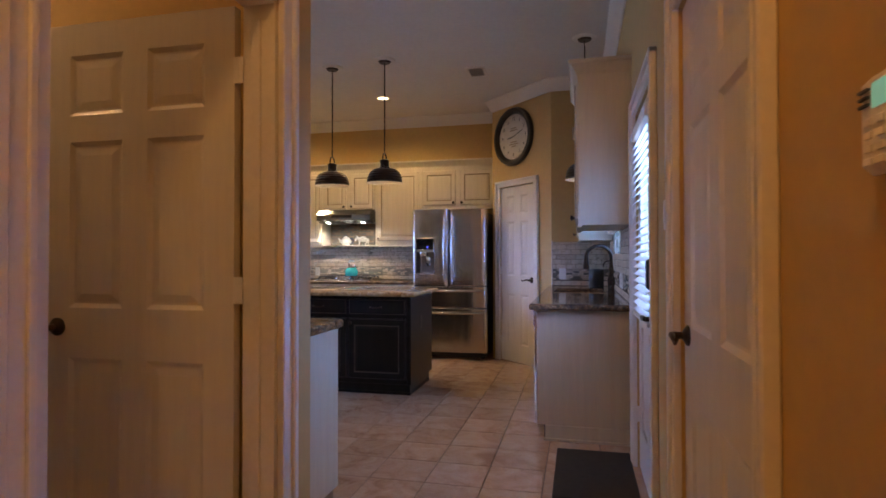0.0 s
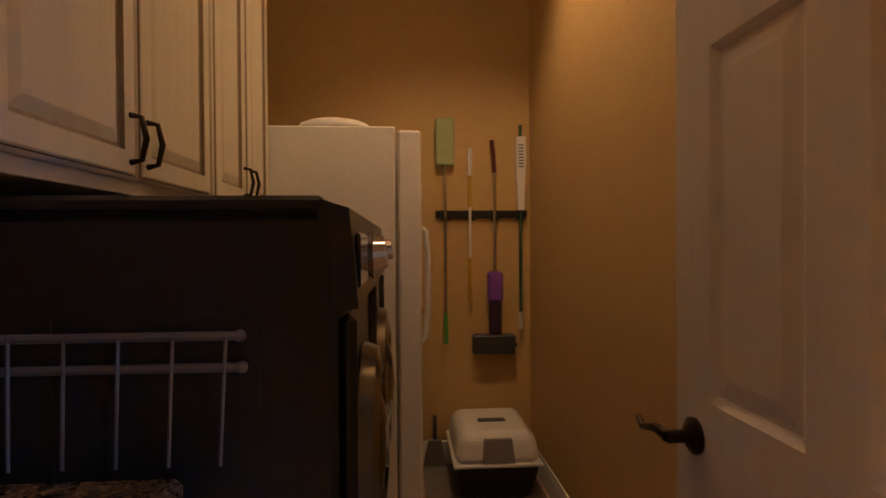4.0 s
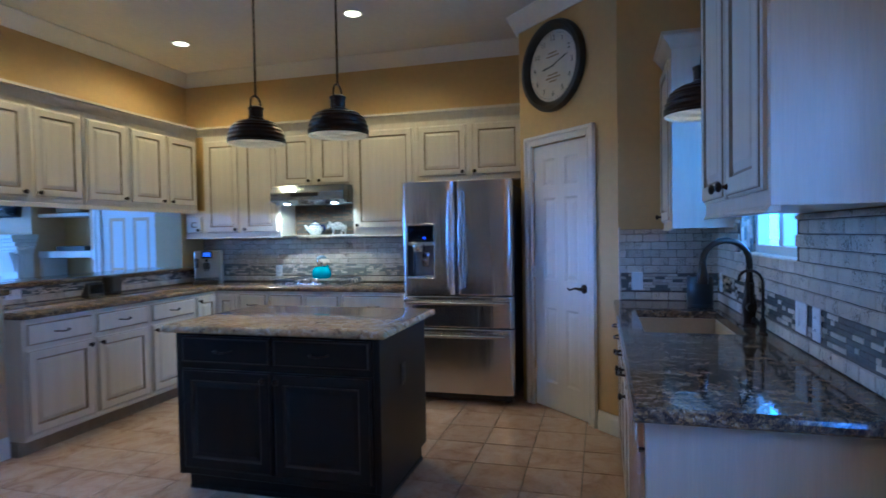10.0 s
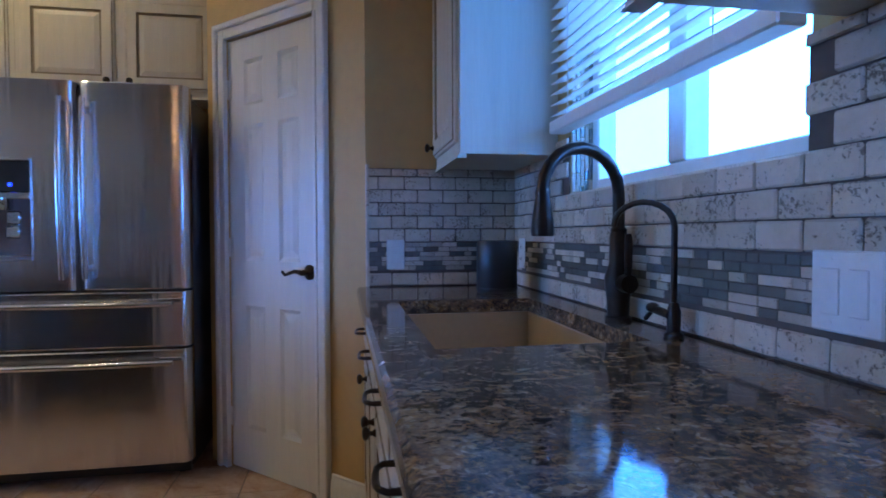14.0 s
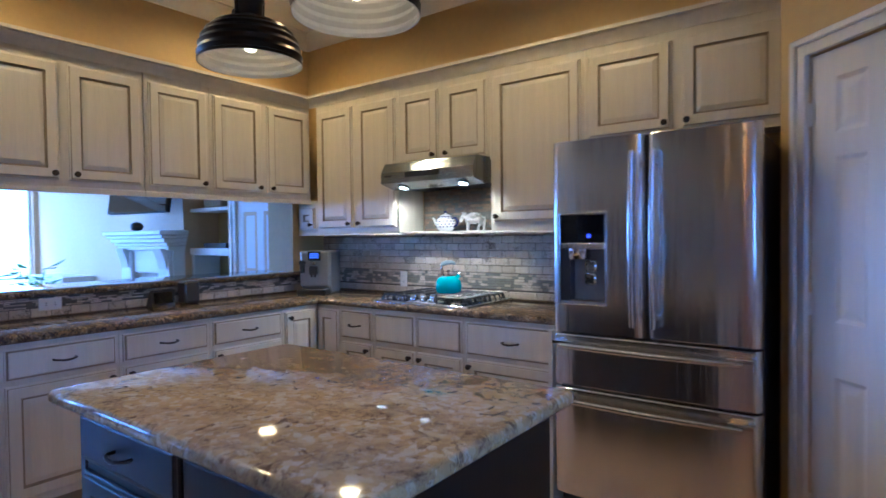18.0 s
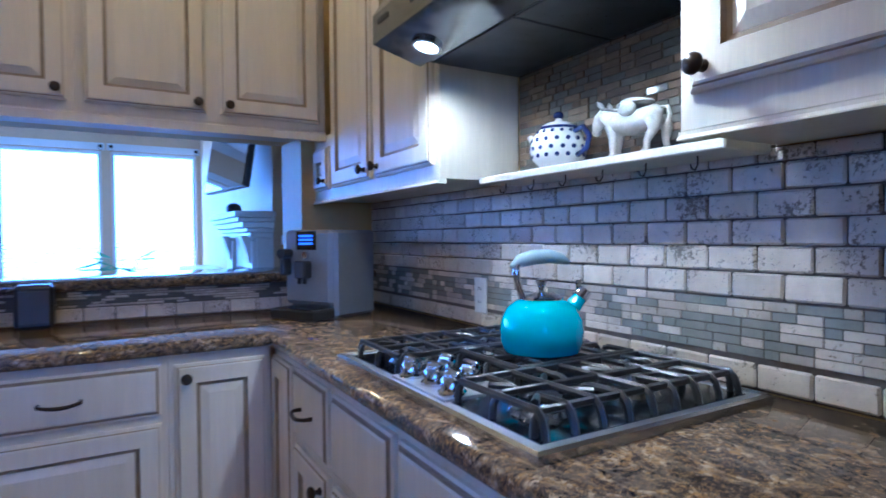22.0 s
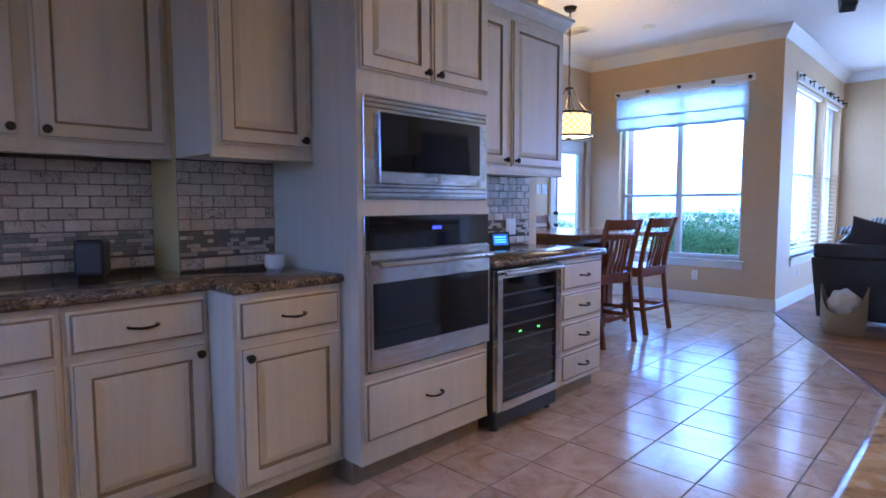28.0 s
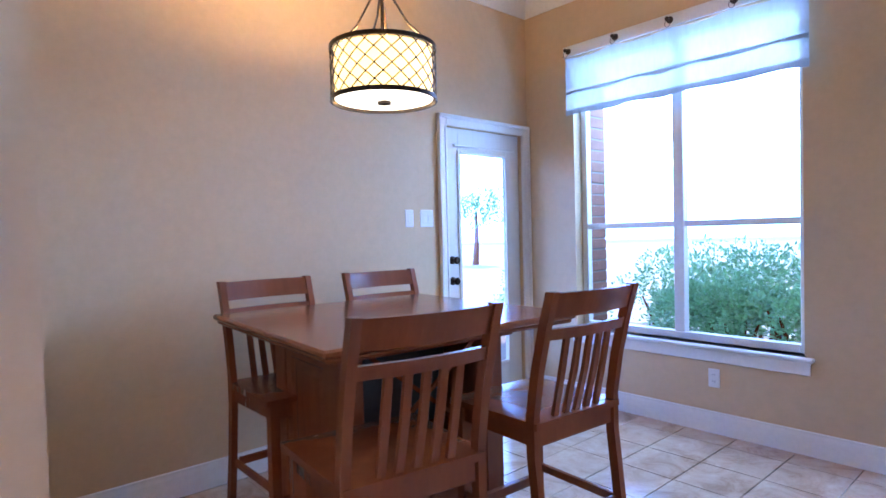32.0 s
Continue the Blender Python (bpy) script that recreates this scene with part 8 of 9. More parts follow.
part("pole", MB().cyl((1.445, Y, 0.90), (1.445, Y, 2.0), 0.010, n=8), M["dark_green"], t)
part("head", MB().prism([(1.428, 1.50), (1.462, 1.50), (1.475, 1.80), (1.472, 1.93), (1.418, 1.93), (1.415, 1.80)], "y", Y - 0.022, Y + 0.012), M["white"], t)
for k in range(8):
    part("slot", MB().box(1.43, Y - 0.024, 1.75 + 0.018 * k, 1.46, Y - 0.022, 1.757 + 0.018 * k), M["dark_side"], t)
part("end", MB().cyl((1.445, Y, 0.80), (1.445, Y, 0.90), 0.012, n=8), M["white"], t)
t = thing("hand_broom", "small grey brush standing on the laundry floor", "brush", pose(0.93, LAUN_N - 0.05, 0))
part("bristles", MB().prism([(-0.07, 0.0), (0.07, 0.0), (0.035, 0.16), (-0.035, 0.16)], "y", -0.02, 0.02), M["rug"], t)
part("handle", MB().cyl((0, 0, 0.16), (0, 0, 0.30), 0.012, n=8), M["dark_side"], t)

# ---- living room ----
# mantel and television on the east wall (fronts look to -x; local x runs to -y)
t = thing("fireplace", "white carved fireplace mantel with tiled hearth opening", "fireplace", pose(LIVE_X, 9.17, 0, 0, 0, -90))
FWD = 1.46
part("breast", MB().box(0.12, -0.14, 0, 0.42, 0, 1.22).box(FWD - 0.42, -0.14, 0, FWD - 0.12, 0, 1.22).box(0.42, -0.14, 0.95, FWD - 0.42, 0, 1.22), M["trim"], t)
for x in (0.14, FWD - 0.40):
    part("pilaster", MB().box(x, -0.18, 0.12, x + 0.26, -0.14, 1.20, 0.006).box(x - 0.02, -0.20, 0, x + 0.28, -0.14, 0.12, 0.006), M["trim"], t)
    part("corbel", MB().prism([(-0.14, 1.0), (-0.19, 1.0), (-0.21, 1.1), (-0.26, 1.24), (-0.14, 1.24)], "x", x + 0.04, x + 0.22), M["trim"], t)
for k, (o, z0, z1) in enumerate(((0.20, 1.22, 1.27), (0.23, 1.27, 1.31), (0.27, 1.31, 1.36), (0.31, 1.36, 1.40), (0.34, 1.40, 1.45))):
    part("cornice", MB().box(0.10 - 0.02 * k, -o, z0, FWD - 0.10 + 0.02 * k, 0, z1, 0.008), M["trim"], t)
part("firebox", MB().box(0.42, -0.06, 0, FWD - 0.42, 0, 0.95), M["grout"], t, "dark firebox")
part("surround", MB().box(0.42, -0.09, 0, 0.56, -0.06, 0.95).box(FWD - 0.56, -0.09, 0, FWD - 0.42, -0.06, 0.95).box(0.56, -0.09, 0.80, FWD - 0.56, -0.06, 0.95), M["tile"], t)
t = thing("television", "black flat television on a tilted wall arm", "television", pose(6.86, 8.27, 1.97, -9, 0, -82))
part("screen", MB().box(-0.54, -0.012, -0.31, 0.54, 0.0, 0.31), M["tv"], t, "dark glossy screen")
part("case", MB().box(-0.55, 0.0, -0.32, 0.55, 0.05, 0.32, 0.008), M["black"], t)
part("wall_arm", MB().box(-0.1, 0.05, -0.12, 0.1, 0.20, 0.12, 0.01), M["black"], t)
t = thing("soundbar_speaker", "small black speaker on the mantel", "speaker", pose(6.95, 8.55, 1.45))
part("body", MB().sphere((0, 0, 0.055), 0.07, 10, (1, 1.2, 0.8)), M["black"], t, smooth=60)
# built-in shelves in the recess
t = thing("bookshelf", "white built-in shelves in the wall recess", "shelf", pose(LIVE_X + 0.42, 7.84, 0, 0, 0, -90))
part("cabinet_base", MB().box(0, -0.36, 0, 0.88, 0, 0.80, 0.004), M["trim"], t)
for z in (1.18, 1.66, 2.05):
    part("shelf", MB().box(0, -0.34, z, 0.88, 0, z + 0.04, 0.004), M["trim"], t)
for x in (0.0, 0.83):
    part("upright", MB().box(x, -0.33, 0.80, x + 0.05, 0, 1.18), M["trim"], t)
part("shelf_box", MB().box(0.2, -0.28, 0.80, 0.70, -0.05, 0.90, 0.006), M["black"], t)
part("face_frame", MB().box(0.0, -0.352, 1.16, 0.88, -0.338, 1.24, 0.004), M["trim"], t)
solid("media_box", MB().box(7.25, 7.15, 1.24, 7.45, 7.60, 1.30, 0.006), M["black"], "black media box on the white shelf", "media box")
t = thing("woven_basket", "brown woven basket on the shelf", "basket", pose(7.36, 7.4, 1.70))
part("body", MB().box(-0.12, -0.18, 0, 0.12, 0.18, 0.20, 0.02), M["wicker"], t)
# white panelled door in the east wall
t = thing("door_living", "white panelled door in the living room wall", "door", pose(LIVE_X - 0.004, 6.78, 0.006, 0, 0, -90), kind="structure")
part("leaf", six_panel(0.80, 2.03), M["door"], t)
casing(t, 0.80, 2.04)
solid("light_switch", MB().box(LIVE_X - 0.008, 6.86, 1.14, LIVE_X, 6.93, 1.26, 0.003), M["white"], "white switch plate beside the recess", "light switch")
# low white cabinet between window and mantel
t = thing("media_cabinet", "low white cabinet between the window and the fireplace", "cabinet", pose(LIVE_X - 0.42, 11.4, 0, 0, 0, -90))
part("body", MB().box(0, 0.0, 0.0, 1.2, 0.40, 0.85, 0.004), M["trim"], t)
for k in range(3):
    add_door(t, 0.02 + 0.39 * k, 0.08, 0.37, 0.72, "rt", (M["trim"], M["trim"]))
# potted plant
t = thing("potted_plant", "leafy green plant in a dark pot", "plant", pose(5.98, 8.95, 0))
part("pot", MB().lathe([(0.001, 0), (0.13, 0), (0.17, 0.33), (0.18, 0.35), (0.16, 0.35), (0.15, 0.30), (0.001, 0.30)], 24), M["black"], t, smooth=40)
rnd = random.Random(9)
mb = MB()
for k in range(40):
    a, e = rnd.uniform(0, 6.28), rnd.uniform(0.5, 1.4)
    r, z = rnd.uniform(0.0, 0.24), rnd.uniform(0.62, 1.04)
    c0 = (r * math.cos(a), r * math.sin(a), z)
    leaf_quad(mb, c0, (math.cos(a), math.sin(a), rnd.uniform(-0.3, 0.5)), (0.05, 0.1, 1), rnd.uniform(0.16, 0.26), 0.10)
    mb.tube([(0, 0, 0.3), (c0[0] * 0.6, c0[1] * 0.6, z * 0.75), c0], 0.004, 4)
part("leaves", mb, M["leaf"], t)
# black leather sofa with throw, and basket
t = thing("sofa", "black leather sofa with cushions and a folded throw", "sofa", pose(3.18, 8.42, 0))
soft(part("base", MB().box(0.0, 0.20, 0.10, 2.0, 0.95, 0.42), M["leather"], t), 0.03)
panel = MB().add([(-0.02, 0.02, 0.10), (2.02, 0.02, 0.10), (2.02, 0.26, 0.10), (-0.02, 0.26, 0.10), (-0.08, -0.02, 0.68), (2.08, -0.02, 0.68), (2.08, 0.26, 0.68), (-0.08, 0.26, 0.68)],
                 [(0, 3, 2, 1), (4, 5, 6, 7), (0, 1, 5, 4), (1, 2, 6, 5), (2, 3, 7, 6), (3, 0, 4, 7)])
soft(part("back_panel", panel, M["leather"], t), 0.015)
soft(part("backrest", MB().box(-0.068, -0.005, 0.675, 2.068, 0.25, 0.815), M["leather"], t), 0.03)
for x in (-0.06, 1.80):
    soft(part("arm", MB().box(x, 0.255, 0.10, x + 0.26, 0.95, 0.64), M["leather"], t), 0.06)
for k in range(2):
    mb = MB().sphere((0, 0, 0), 1.0, 28, (0.47, 0.17, 0.25))
    mb.v = [(x, y, z + 0.012 * math.sin(x * 34 + y * 22 + 3 * k) * (1 + math.sin(x * 13 + 9 * y))) for x, y, z in mb.v]
    part("back_cushion", mb, M["leather"], t, m=pose(0.52 + 0.94 * k, 0.37, 0.745 + 0.03 * k), smooth=80)
for x in (0.07, 1.93):
    part("foot", MB().box(x - 0.06, 0.06, 0, x + 0.06, 0.16, 0.105, 0.008), M["black"], t)
    part("foot", MB().box(x - 0.06, 0.80, 0, x + 0.06, 0.90, 0.105, 0.008), M["black"], t)
pil = MB()
n = 12
for side in (1, -1):
    o = len(pil.v)
    for i in range(n + 1):
        for j in range(n + 1):
            u, w = 2 * i / n - 1, 2 * j / n - 1
            puff = max(0.0, (1 - u * u) * (1 - w * w)) ** 0.45
            pil.v.append((0.25 * u * (1 - 0.10 * (1 - w * w)), side * (0.10 * puff + 0.008 * math.sin(7 * u + 5 * w) * puff), 0.21 * w * (1 - 0.10 * (1 - u * u))))
    for i in range(n):
        for j in range(n):
            k = o + i * (n + 1) + j
            pil.f.append((k, k + n + 1, k + n + 2, k + 1) if side > 0 else (k, k + 1, k + n + 2, k + n + 1))
part("throw_pillow", pil, M["plum_cloth"], t, "dark plum pillow", m=pose(0.42, 0.155, 0.84, 24, 14, 6), smooth=80)
cloth = MB()
for i in range(25):
    for j in range(13):
        u, w = i / 24, j / 12
        cloth.v.append((0.10 + 0.95 * u, 0.19 + 0.36 * w, 0.885 + 0.10 * math.sin(math.pi * min(1.0, u * 1.25)) + 0.09 * math.sin(math.pi * w) - 0.03 * w + 0.013 * math.sin(38 * u + 6 * w)))
cloth.f = [(13 * i + j, 13 * i + 13 + j, 13 * i + 14 + j, 13 * i + j + 1) for i in range(24) for j in range(12)]
th = part("throw_blanket", cloth, M["throw_stripe"], t, "blue and white striped throw", smooth=80)
sol = th.modifiers.new("thickness", "SOLIDIFY")
sol.thickness = 0.012
t = thing("wicker_basket", "wicker basket with a cream throw beside the sofa", "basket", pose(3.415, 8.215, 0))
bw = MB()
seg = 28
v, f = [], []
for q, (r, z) in enumerate(((0.13, 0.0), (0.148, 0.08), (0.155, 0.14), (0.16, 0.21), (0.15, 0.21), (0.145, 0.12), (0.125, 0.02))):
    for i in range(seg):
        a = 2 * math.pi * i / seg
        lift = 0.24 * abs(math.cos(a)) ** 4 if 2 < q < 5 else 0.0
        v.append((r * 1.15 * math.cos(a), r * math.sin(a), z + lift))
for q in range(6):
    f += [(q * seg + i, q * seg + (i + 1) % seg, (q + 1) * seg + (i + 1) % seg, (q + 1) * seg + i) for i in range(seg)]
f.append(tuple(range(seg - 1, -1, -1)))
f.append(tuple(range(6 * seg, 7 * seg)))
part("body", bw.add(v, f), M["wicker"], t, "woven tan basket", smooth=50)
mb = MB().sphere((0, 0, 0.27), 0.13, 16, (1.0, 0.9, 1.1))
mb.v = [(x + 0.01 * math.sin(z * 60 + y * 40), y + 0.01 * math.sin(x * 70), z + 0.012 * math.sin(x * 50 + y * 60)) for x, y, z in mb.v]
part("throw", mb, M["linen_opaque"], t, "bunched cream knit throw", smooth=60)
solid("area_rug", MB().box(3.6, 9.3, 0.002, 6.3, 11.3, 0.012, 0.004), M["rug_light"], "pale patterned living room rug", "rug")
# ceiling speaker and smoke alarm
t = thing("ceiling_speaker", "small black speaker hung from the ceiling", "speaker", pose(3.38, 7.92, H))
part("bracket", MB().cyl((0, 0, -0.09), (0, 0, 0), 0.01, n=8).lathe([(0.001, -0.012), (0.04, -0.012), (0.045, 0.0)], 16), M["black"], t)
part("body", MB().box(-0.06, -0.055, -0.11, 0.06, 0.055, 0.06, 0.01), M["black"], t, m=pose(0, -0.02, -0.17, -25, 0, 20))
t = thing("ceiling_fan", "dark ceiling fan with wooden blades in the living room", "ceiling fan", pose(5.1, 9.2, H))
part("rod", MB().cyl((0, 0, -0.62), (0, 0, 0), 0.014, n=10).lathe([(0.02, -0.08), (0.07, -0.02), (0.075, 0)], 20), M["bronze"], t)
part("motor", MB().lathe([(0.001, -0.84), (0.07, -0.82), (0.12, -0.74), (0.12, -0.68), (0.06, -0.62), (0.001, -0.61)], 24), M["bronze"], t, smooth=40)
for k in range(5):
    part("blade", MB().box(0.12, -0.065, -0.004, 0.66, 0.065, 0.004, 0.003), M["wood"], t, m=pose(0, 0, -0.72, 0, 0, 72 * k + 20) @ pose(0, 0, 0, 12))
t = thing("smoke_alarm", "round white smoke alarm on the ceiling", "smoke alarm", pose(1.6, 8.0, H))
part("case", MB().lathe([(0.001, -0.035), (0.045, -0.034), (0.06, -0.02), (0.065, 0)], 24), M["white"], t, smooth=40)
t = thing("ceiling_vent", "white louvred ceiling air vent", "vent", pose(0.95, 7.6, H), "ceiling vents")
part("frame", MB().box(-0.16, -0.10, -0.008, 0.16, 0.10, 0), M["trim"], t)
for k in range(6):
    part("slat", MB().box(-0.13, -0.005, -0.0005, 0.13, 0.005, 0.0005), M["dark_side"], t, m=pose(0, -0.06 + 0.024 * k, -0.010, 30))

# ---- outside ----
setting("ground", MB().box(-150, -150, -0.30, 150, 150, -0.14), M["ground_pale"], "lawn round the house")
setting("patio", MB().box(-2.6, 7.0, -0.139, DOOR_X - TH, 9.16, -0.05), M["floor_grout"], "concrete patio outside the door")
t = thing("brick_pier", "red brick pier of the house outside the window", "brick pier", pose(0.42, 9.17, -0.139))
for r in range(34):
    o = 0.0 if r % 2 else 0.10
    for k in range(2):
        part("brick", MB().box(-0.02 + 0.2 * k + o * (k == 0) * 0.0, 0.02, 0.085 * r, 0.175 + 0.2 * k, 0.22, 0.085 * r + 0.073, 0.004), M["brick"], t)
part("mortar", MB().box(-0.015, 0.025, 0, 0.37, 0.215, 2.9), M["floor_grout"], t)


def shrub(x, y, r, h, seed, name="shrub", label="clipped green garden shrub by the window", count=900, size=0.06):
    rnd = random.Random(seed)
    t = thing(name, label, "shrub", pose(x, y, -0.139), "garden shrubs")
    mb = MB()
    for k in range(5):
        a = rnd.uniform(0, 6.28)
        mb.tube([(0, 0, 0), (r * 0.3 * math.cos(a), r * 0.3 * math.sin(a), h * 0.4), (r * 0.45 * math.cos(a), r * 0.45 * math.sin(a), h * 0.55)], [0.03, 0.02, 0.008], 5)
    part("stems", mb, M["wood"], t)
    mb = MB()
    bumps = [(rnd.uniform(-0.6, 0.6) * r, rnd.uniform(-0.6, 0.6) * r, rnd.uniform(0.35, 0.75) * h, rnd.uniform(0.28, 0.42) * min(r, h)) for _ in range(14)]
    for k in range(count):
        bx_, by_, bz_, br_ = rnd.choice(bumps)
        a, e = rnd.uniform(0, 6.28), math.asin(rnd.uniform(-0.6, 1))
        d = Vector((math.cos(a) * math.cos(e), math.sin(a) * math.cos(e), math.sin(e)))
        c0 = Vector((bx_, by_, bz_)) + d * br_ * rnd.uniform(0.8, 1.1)
        d2 = (d + Vector((rnd.uniform(-1, 1), rnd.uniform(-1, 1), rnd.uniform(-0.4, 1)))).normalized()
        leaf_quad(mb, c0, d2, (rnd.uniform(-1, 1), rnd.uniform(-1, 1), 1), size * rnd.uniform(0.7, 1.4), size * 0.6)
    part("foliage", mb, M["leaf"], t)
    return t


for k, (x, y, r, h) in enumerate(((1.45, 10.2, 0.6, 1.22), (2.0, 10.1, 0.66, 1.40), (0.95, 10.5, 0.55, 1.02), (2.05, 11.2, 0.8, 1.5), (0.3, 11.3, 0.8, 1.3), (1.2, 11.6, 0.8, 1.35), (-1.9, 11.6, 0.7, 1.0), (3.9, 13.7, 0.7, 0.9), (5.3, 13.8, 0.8, 0.8))):
    shrub(x, y, r, h, 20 + k, count=3200, size=0.045)
# a far tree beyond the patio
t = thing("garden_tree", "leafy green tree far behind the patio", "tree", pose(-15.1, 23.6, -0.139))
part("trunk", MB().tube([(0, 0, 0), (0.1, 0, 1.0), (0.0, 0.1, 2.4)], [0.16, 0.12, 0.05], 8), M["wood"], t)
rnd = random.Random(50)
mb = MB()
clumps = [(rnd.uniform(-1.3, 1.3), rnd.uniform(-0.6, 0.6), rnd.uniform(2.0, 3.3), rnd.uniform(0.3, 0.55)) for _ in range(16)]
for q in range(1500):
    cx_, cy_, cz_, cr_ = rnd.choice(clumps)
    d0 = Vector((rnd.gauss(0, 1), rnd.gauss(0, 1), rnd.gauss(0, 1))).normalized()
    leaf_quad(mb, Vector((cx_, cy_, cz_)) + d0 * cr_, (rnd.uniform(-1, 1), rnd.uniform(-1, 1), rnd.uniform(-1, 1)), (0.3, 0.2, 1), 0.16, 0.1)
part("crown", mb, M["leaf"], t)
# glowing blue ring far beyond the garden, added as the overexposed outside
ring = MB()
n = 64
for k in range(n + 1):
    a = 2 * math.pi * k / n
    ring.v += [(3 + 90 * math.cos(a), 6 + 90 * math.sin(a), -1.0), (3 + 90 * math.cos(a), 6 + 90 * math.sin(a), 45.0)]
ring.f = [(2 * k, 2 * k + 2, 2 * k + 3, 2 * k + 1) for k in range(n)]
setting("backdrop", ring, M["backdrop_glow"], "bright hazy sky at the horizon")

# ---- tiles ----
def brick_variants(w, h, t, n, seed, material):
    rnd = random.Random(seed)
    out = []
    for k in range(n):
        mb = MB().box(0, -t, 0, w, 0, h, 0.0035)
        mb.v = [(x + rnd.uniform(-0.0009, 0.0009), y + rnd.uniform(-0.0006, 0.0006) * (y < -0.001), z + rnd.uniform(-0.0009, 0.0009)) for x, y, z in mb.v]
        me = mb.mesh("brick")
        me.materials.append(material)
        out.append(me)
    return out


BW, BH, GAP = 0.0985, 0.0475, 0.0035
BRICKS = brick_variants(BW, BH, 0.0095, 6, 3, M["tile"])
HALF = brick_variants(BW / 2 - GAP / 2, BH, 0.0095, 4, 5, M["tile"])


def mosaic_rows(mbs, x0, x1, z, h, rnd):
    x = x0
    while x < x1 - 0.004:
        w = min(rnd.choice((0.03, 0.045, 0.06, 0.075)), x1 - x)
        k = 0 if rnd.random() < 0.5 else 1
        mbs[k].box(x, -0.0085 if k else -0.007, z, x + w - 0.002, 0, z + h - 0.002, 0.001)
        x += w


def backsplash(name, label, m, length, z1, holes=(), seed=0, mosaic=(0.978, 1.088), z0=0.916, only=None):
    """A tiled wall face that looks to -y. holes: (x0, x1, z0, z1) kept free of bricks."""
    t = thing(name, label, "backsplash", m, kind="structure")
    rnd = random.Random(seed)
    back = MB()
    xs = sorted({0.0, length} | {v for hh in holes for v in hh[:2]})
    for a, b in zip(xs, xs[1:]):
        top = min([z1] + [hh[2] for hh in holes if hh[0] <= a + 1e-6 and hh[1] >= b - 1e-6])
        back.box(a, -0.004, z0 - 0.002, b, -0.0005, top)
    part("grout", back, M["grout"], t)
    mbs = [MB(), MB()]
    zz, n = mosaic[0], 6
    for k in range(n):
        hh = (mosaic[1] - mosaic[0]) / n
        mosaic_rows(mbs, 0.002, length - 0.002, zz + k * hh, hh, rnd)
    for mb, mm in zip(mbs, (M["mosaic_glass"], M["mosaic_stone"])):
        o = part("mosaic", mb, mm, t)
        o["kind"] = "stuff"
    rows = [z0 + 0.003]
    if mosaic[0] - z0 < 0.06 and mosaic[0] - z0 > 0.02:
        rows = [mosaic[0] - BH - 0.004]
    z = mosaic[1] + 0.003
    while z + BH * 0.35 < z1:
        rows.append(z)
        z += BH + GAP
    for r, z in enumerate(rows):
        x = -0.5 * (BW + GAP) * (r % 2)
        cut = max(0.2, min(1.0, (z1 - z - 0.002) / BH))
        while x < length - 0.01:
            a, b = max(0.001, x), min(length - 0.001, x + BW)
            mid = (a + b) / 2
            if b - a > 0.012 and not any(hh[0] - 0.02 < mid < hh[1] + 0.02 and hh[2] < z + BH * 0.5 < hh[3] for hh in holes):
                o = new("brick", rnd.choice(BRICKS))
                o.parent = t
                o.matrix_basis = Matrix.Translation((a, -0.003, z)) @ Matrix.Diagonal(((b - a) / BW, 1, cut, 1))
            x += BW + GAP
    return t


backsplash("backsplash_range", "tumbled travertine backsplash with mosaic band behind the range", pose(RANGE_X, 5.24, 0, 0, 0, -90), 2.52, 1.374, (), 1)
backsplash("backsplash_sink", "tumbled travertine backsplash with mosaic band at the sink", pose(SHORT_X, SINK_Y, 0, 0, 0, 180), 2.38, 1.418, ((SHORT_X - SINKWIN[1], SHORT_X - SINKWIN[0], SINKWIN[2], 2.4),), 2)
backsplash("backsplash_sink_end", "tumbled travertine backsplash beside the pantry", pose(SHORT_X, 1.03, 0, 0, 0, -90), 0.60, 1.376, (), 3)
backsplash("backsplash_bar", "travertine and mosaic strip under the raised bar", pose(4.50, 5.24, 0), 2.46, 1.028, (), 4, (0.968, 1.026))
backsplash("backsplash_bar_end", "travertine and mosaic strip on the bar's end", pose(4.48, 4.78, 0, 0, 0, 90), 0.45, 1.028, (), 8, (0.968, 1.026))
backsplash("backsplash_oven", "tumbled travertine backsplash over the wine cooler", pose(OVEN_X, 4.20, 0, 0, 0, 90), 1.29, 1.40, (), 5)
backsplash("backsplash_hall", "tumbled travertine backsplash by the hall", pose(LEFT_X, 1.90, 0, 0, 0, 90), 1.02, 1.41, (), 6)
backsplash("backsplash_oven_side", "tumbled travertine backsplash beside the ovens", pose(OVEN_X, 2.92, 0, 0, 0, 90), 0.45, 1.40, (), 9)
solid("tile_edge", MB().box(SHORT_X - 0.014, 1.016, 0.914, SHORT_X - 0.001, 1.03, 1.39, 0.003), M["tile"], "tan stone edge strip of the backsplash", "trim")
# stone mosaic in the niche and in the window's reveal
rnd = random.Random(12)
t = thing("niche_mosaic", "brown stone and glass mosaic behind the niche", "backsplash", pose(RANGE_X, 4.13, 0, 0, 0, -90), kind="structure")
mbs = [MB(), MB()]
for k in range(18):
    mosaic_rows(mbs, 0.0, 0.76, 1.366 + 0.0183 * k, 0.0183, rnd)
for mb, mm in zip(mbs, (M["mosaic_glass"], M["mosaic_brown"])):
    part("mosaic", mb, mm, t)["kind"] = "stuff"
part("grout", MB().box(0, -0.004, 1.366, 0.76, -0.0005, 1.695), M["grout"], t)
t = thing("window_reveal", "mosaic tiled reveal of the sink window", "backsplash", pose(SINKWIN[1], SINK_Y, 0, 0, 0, -90), kind="structure")
mbs = [MB(), MB()]
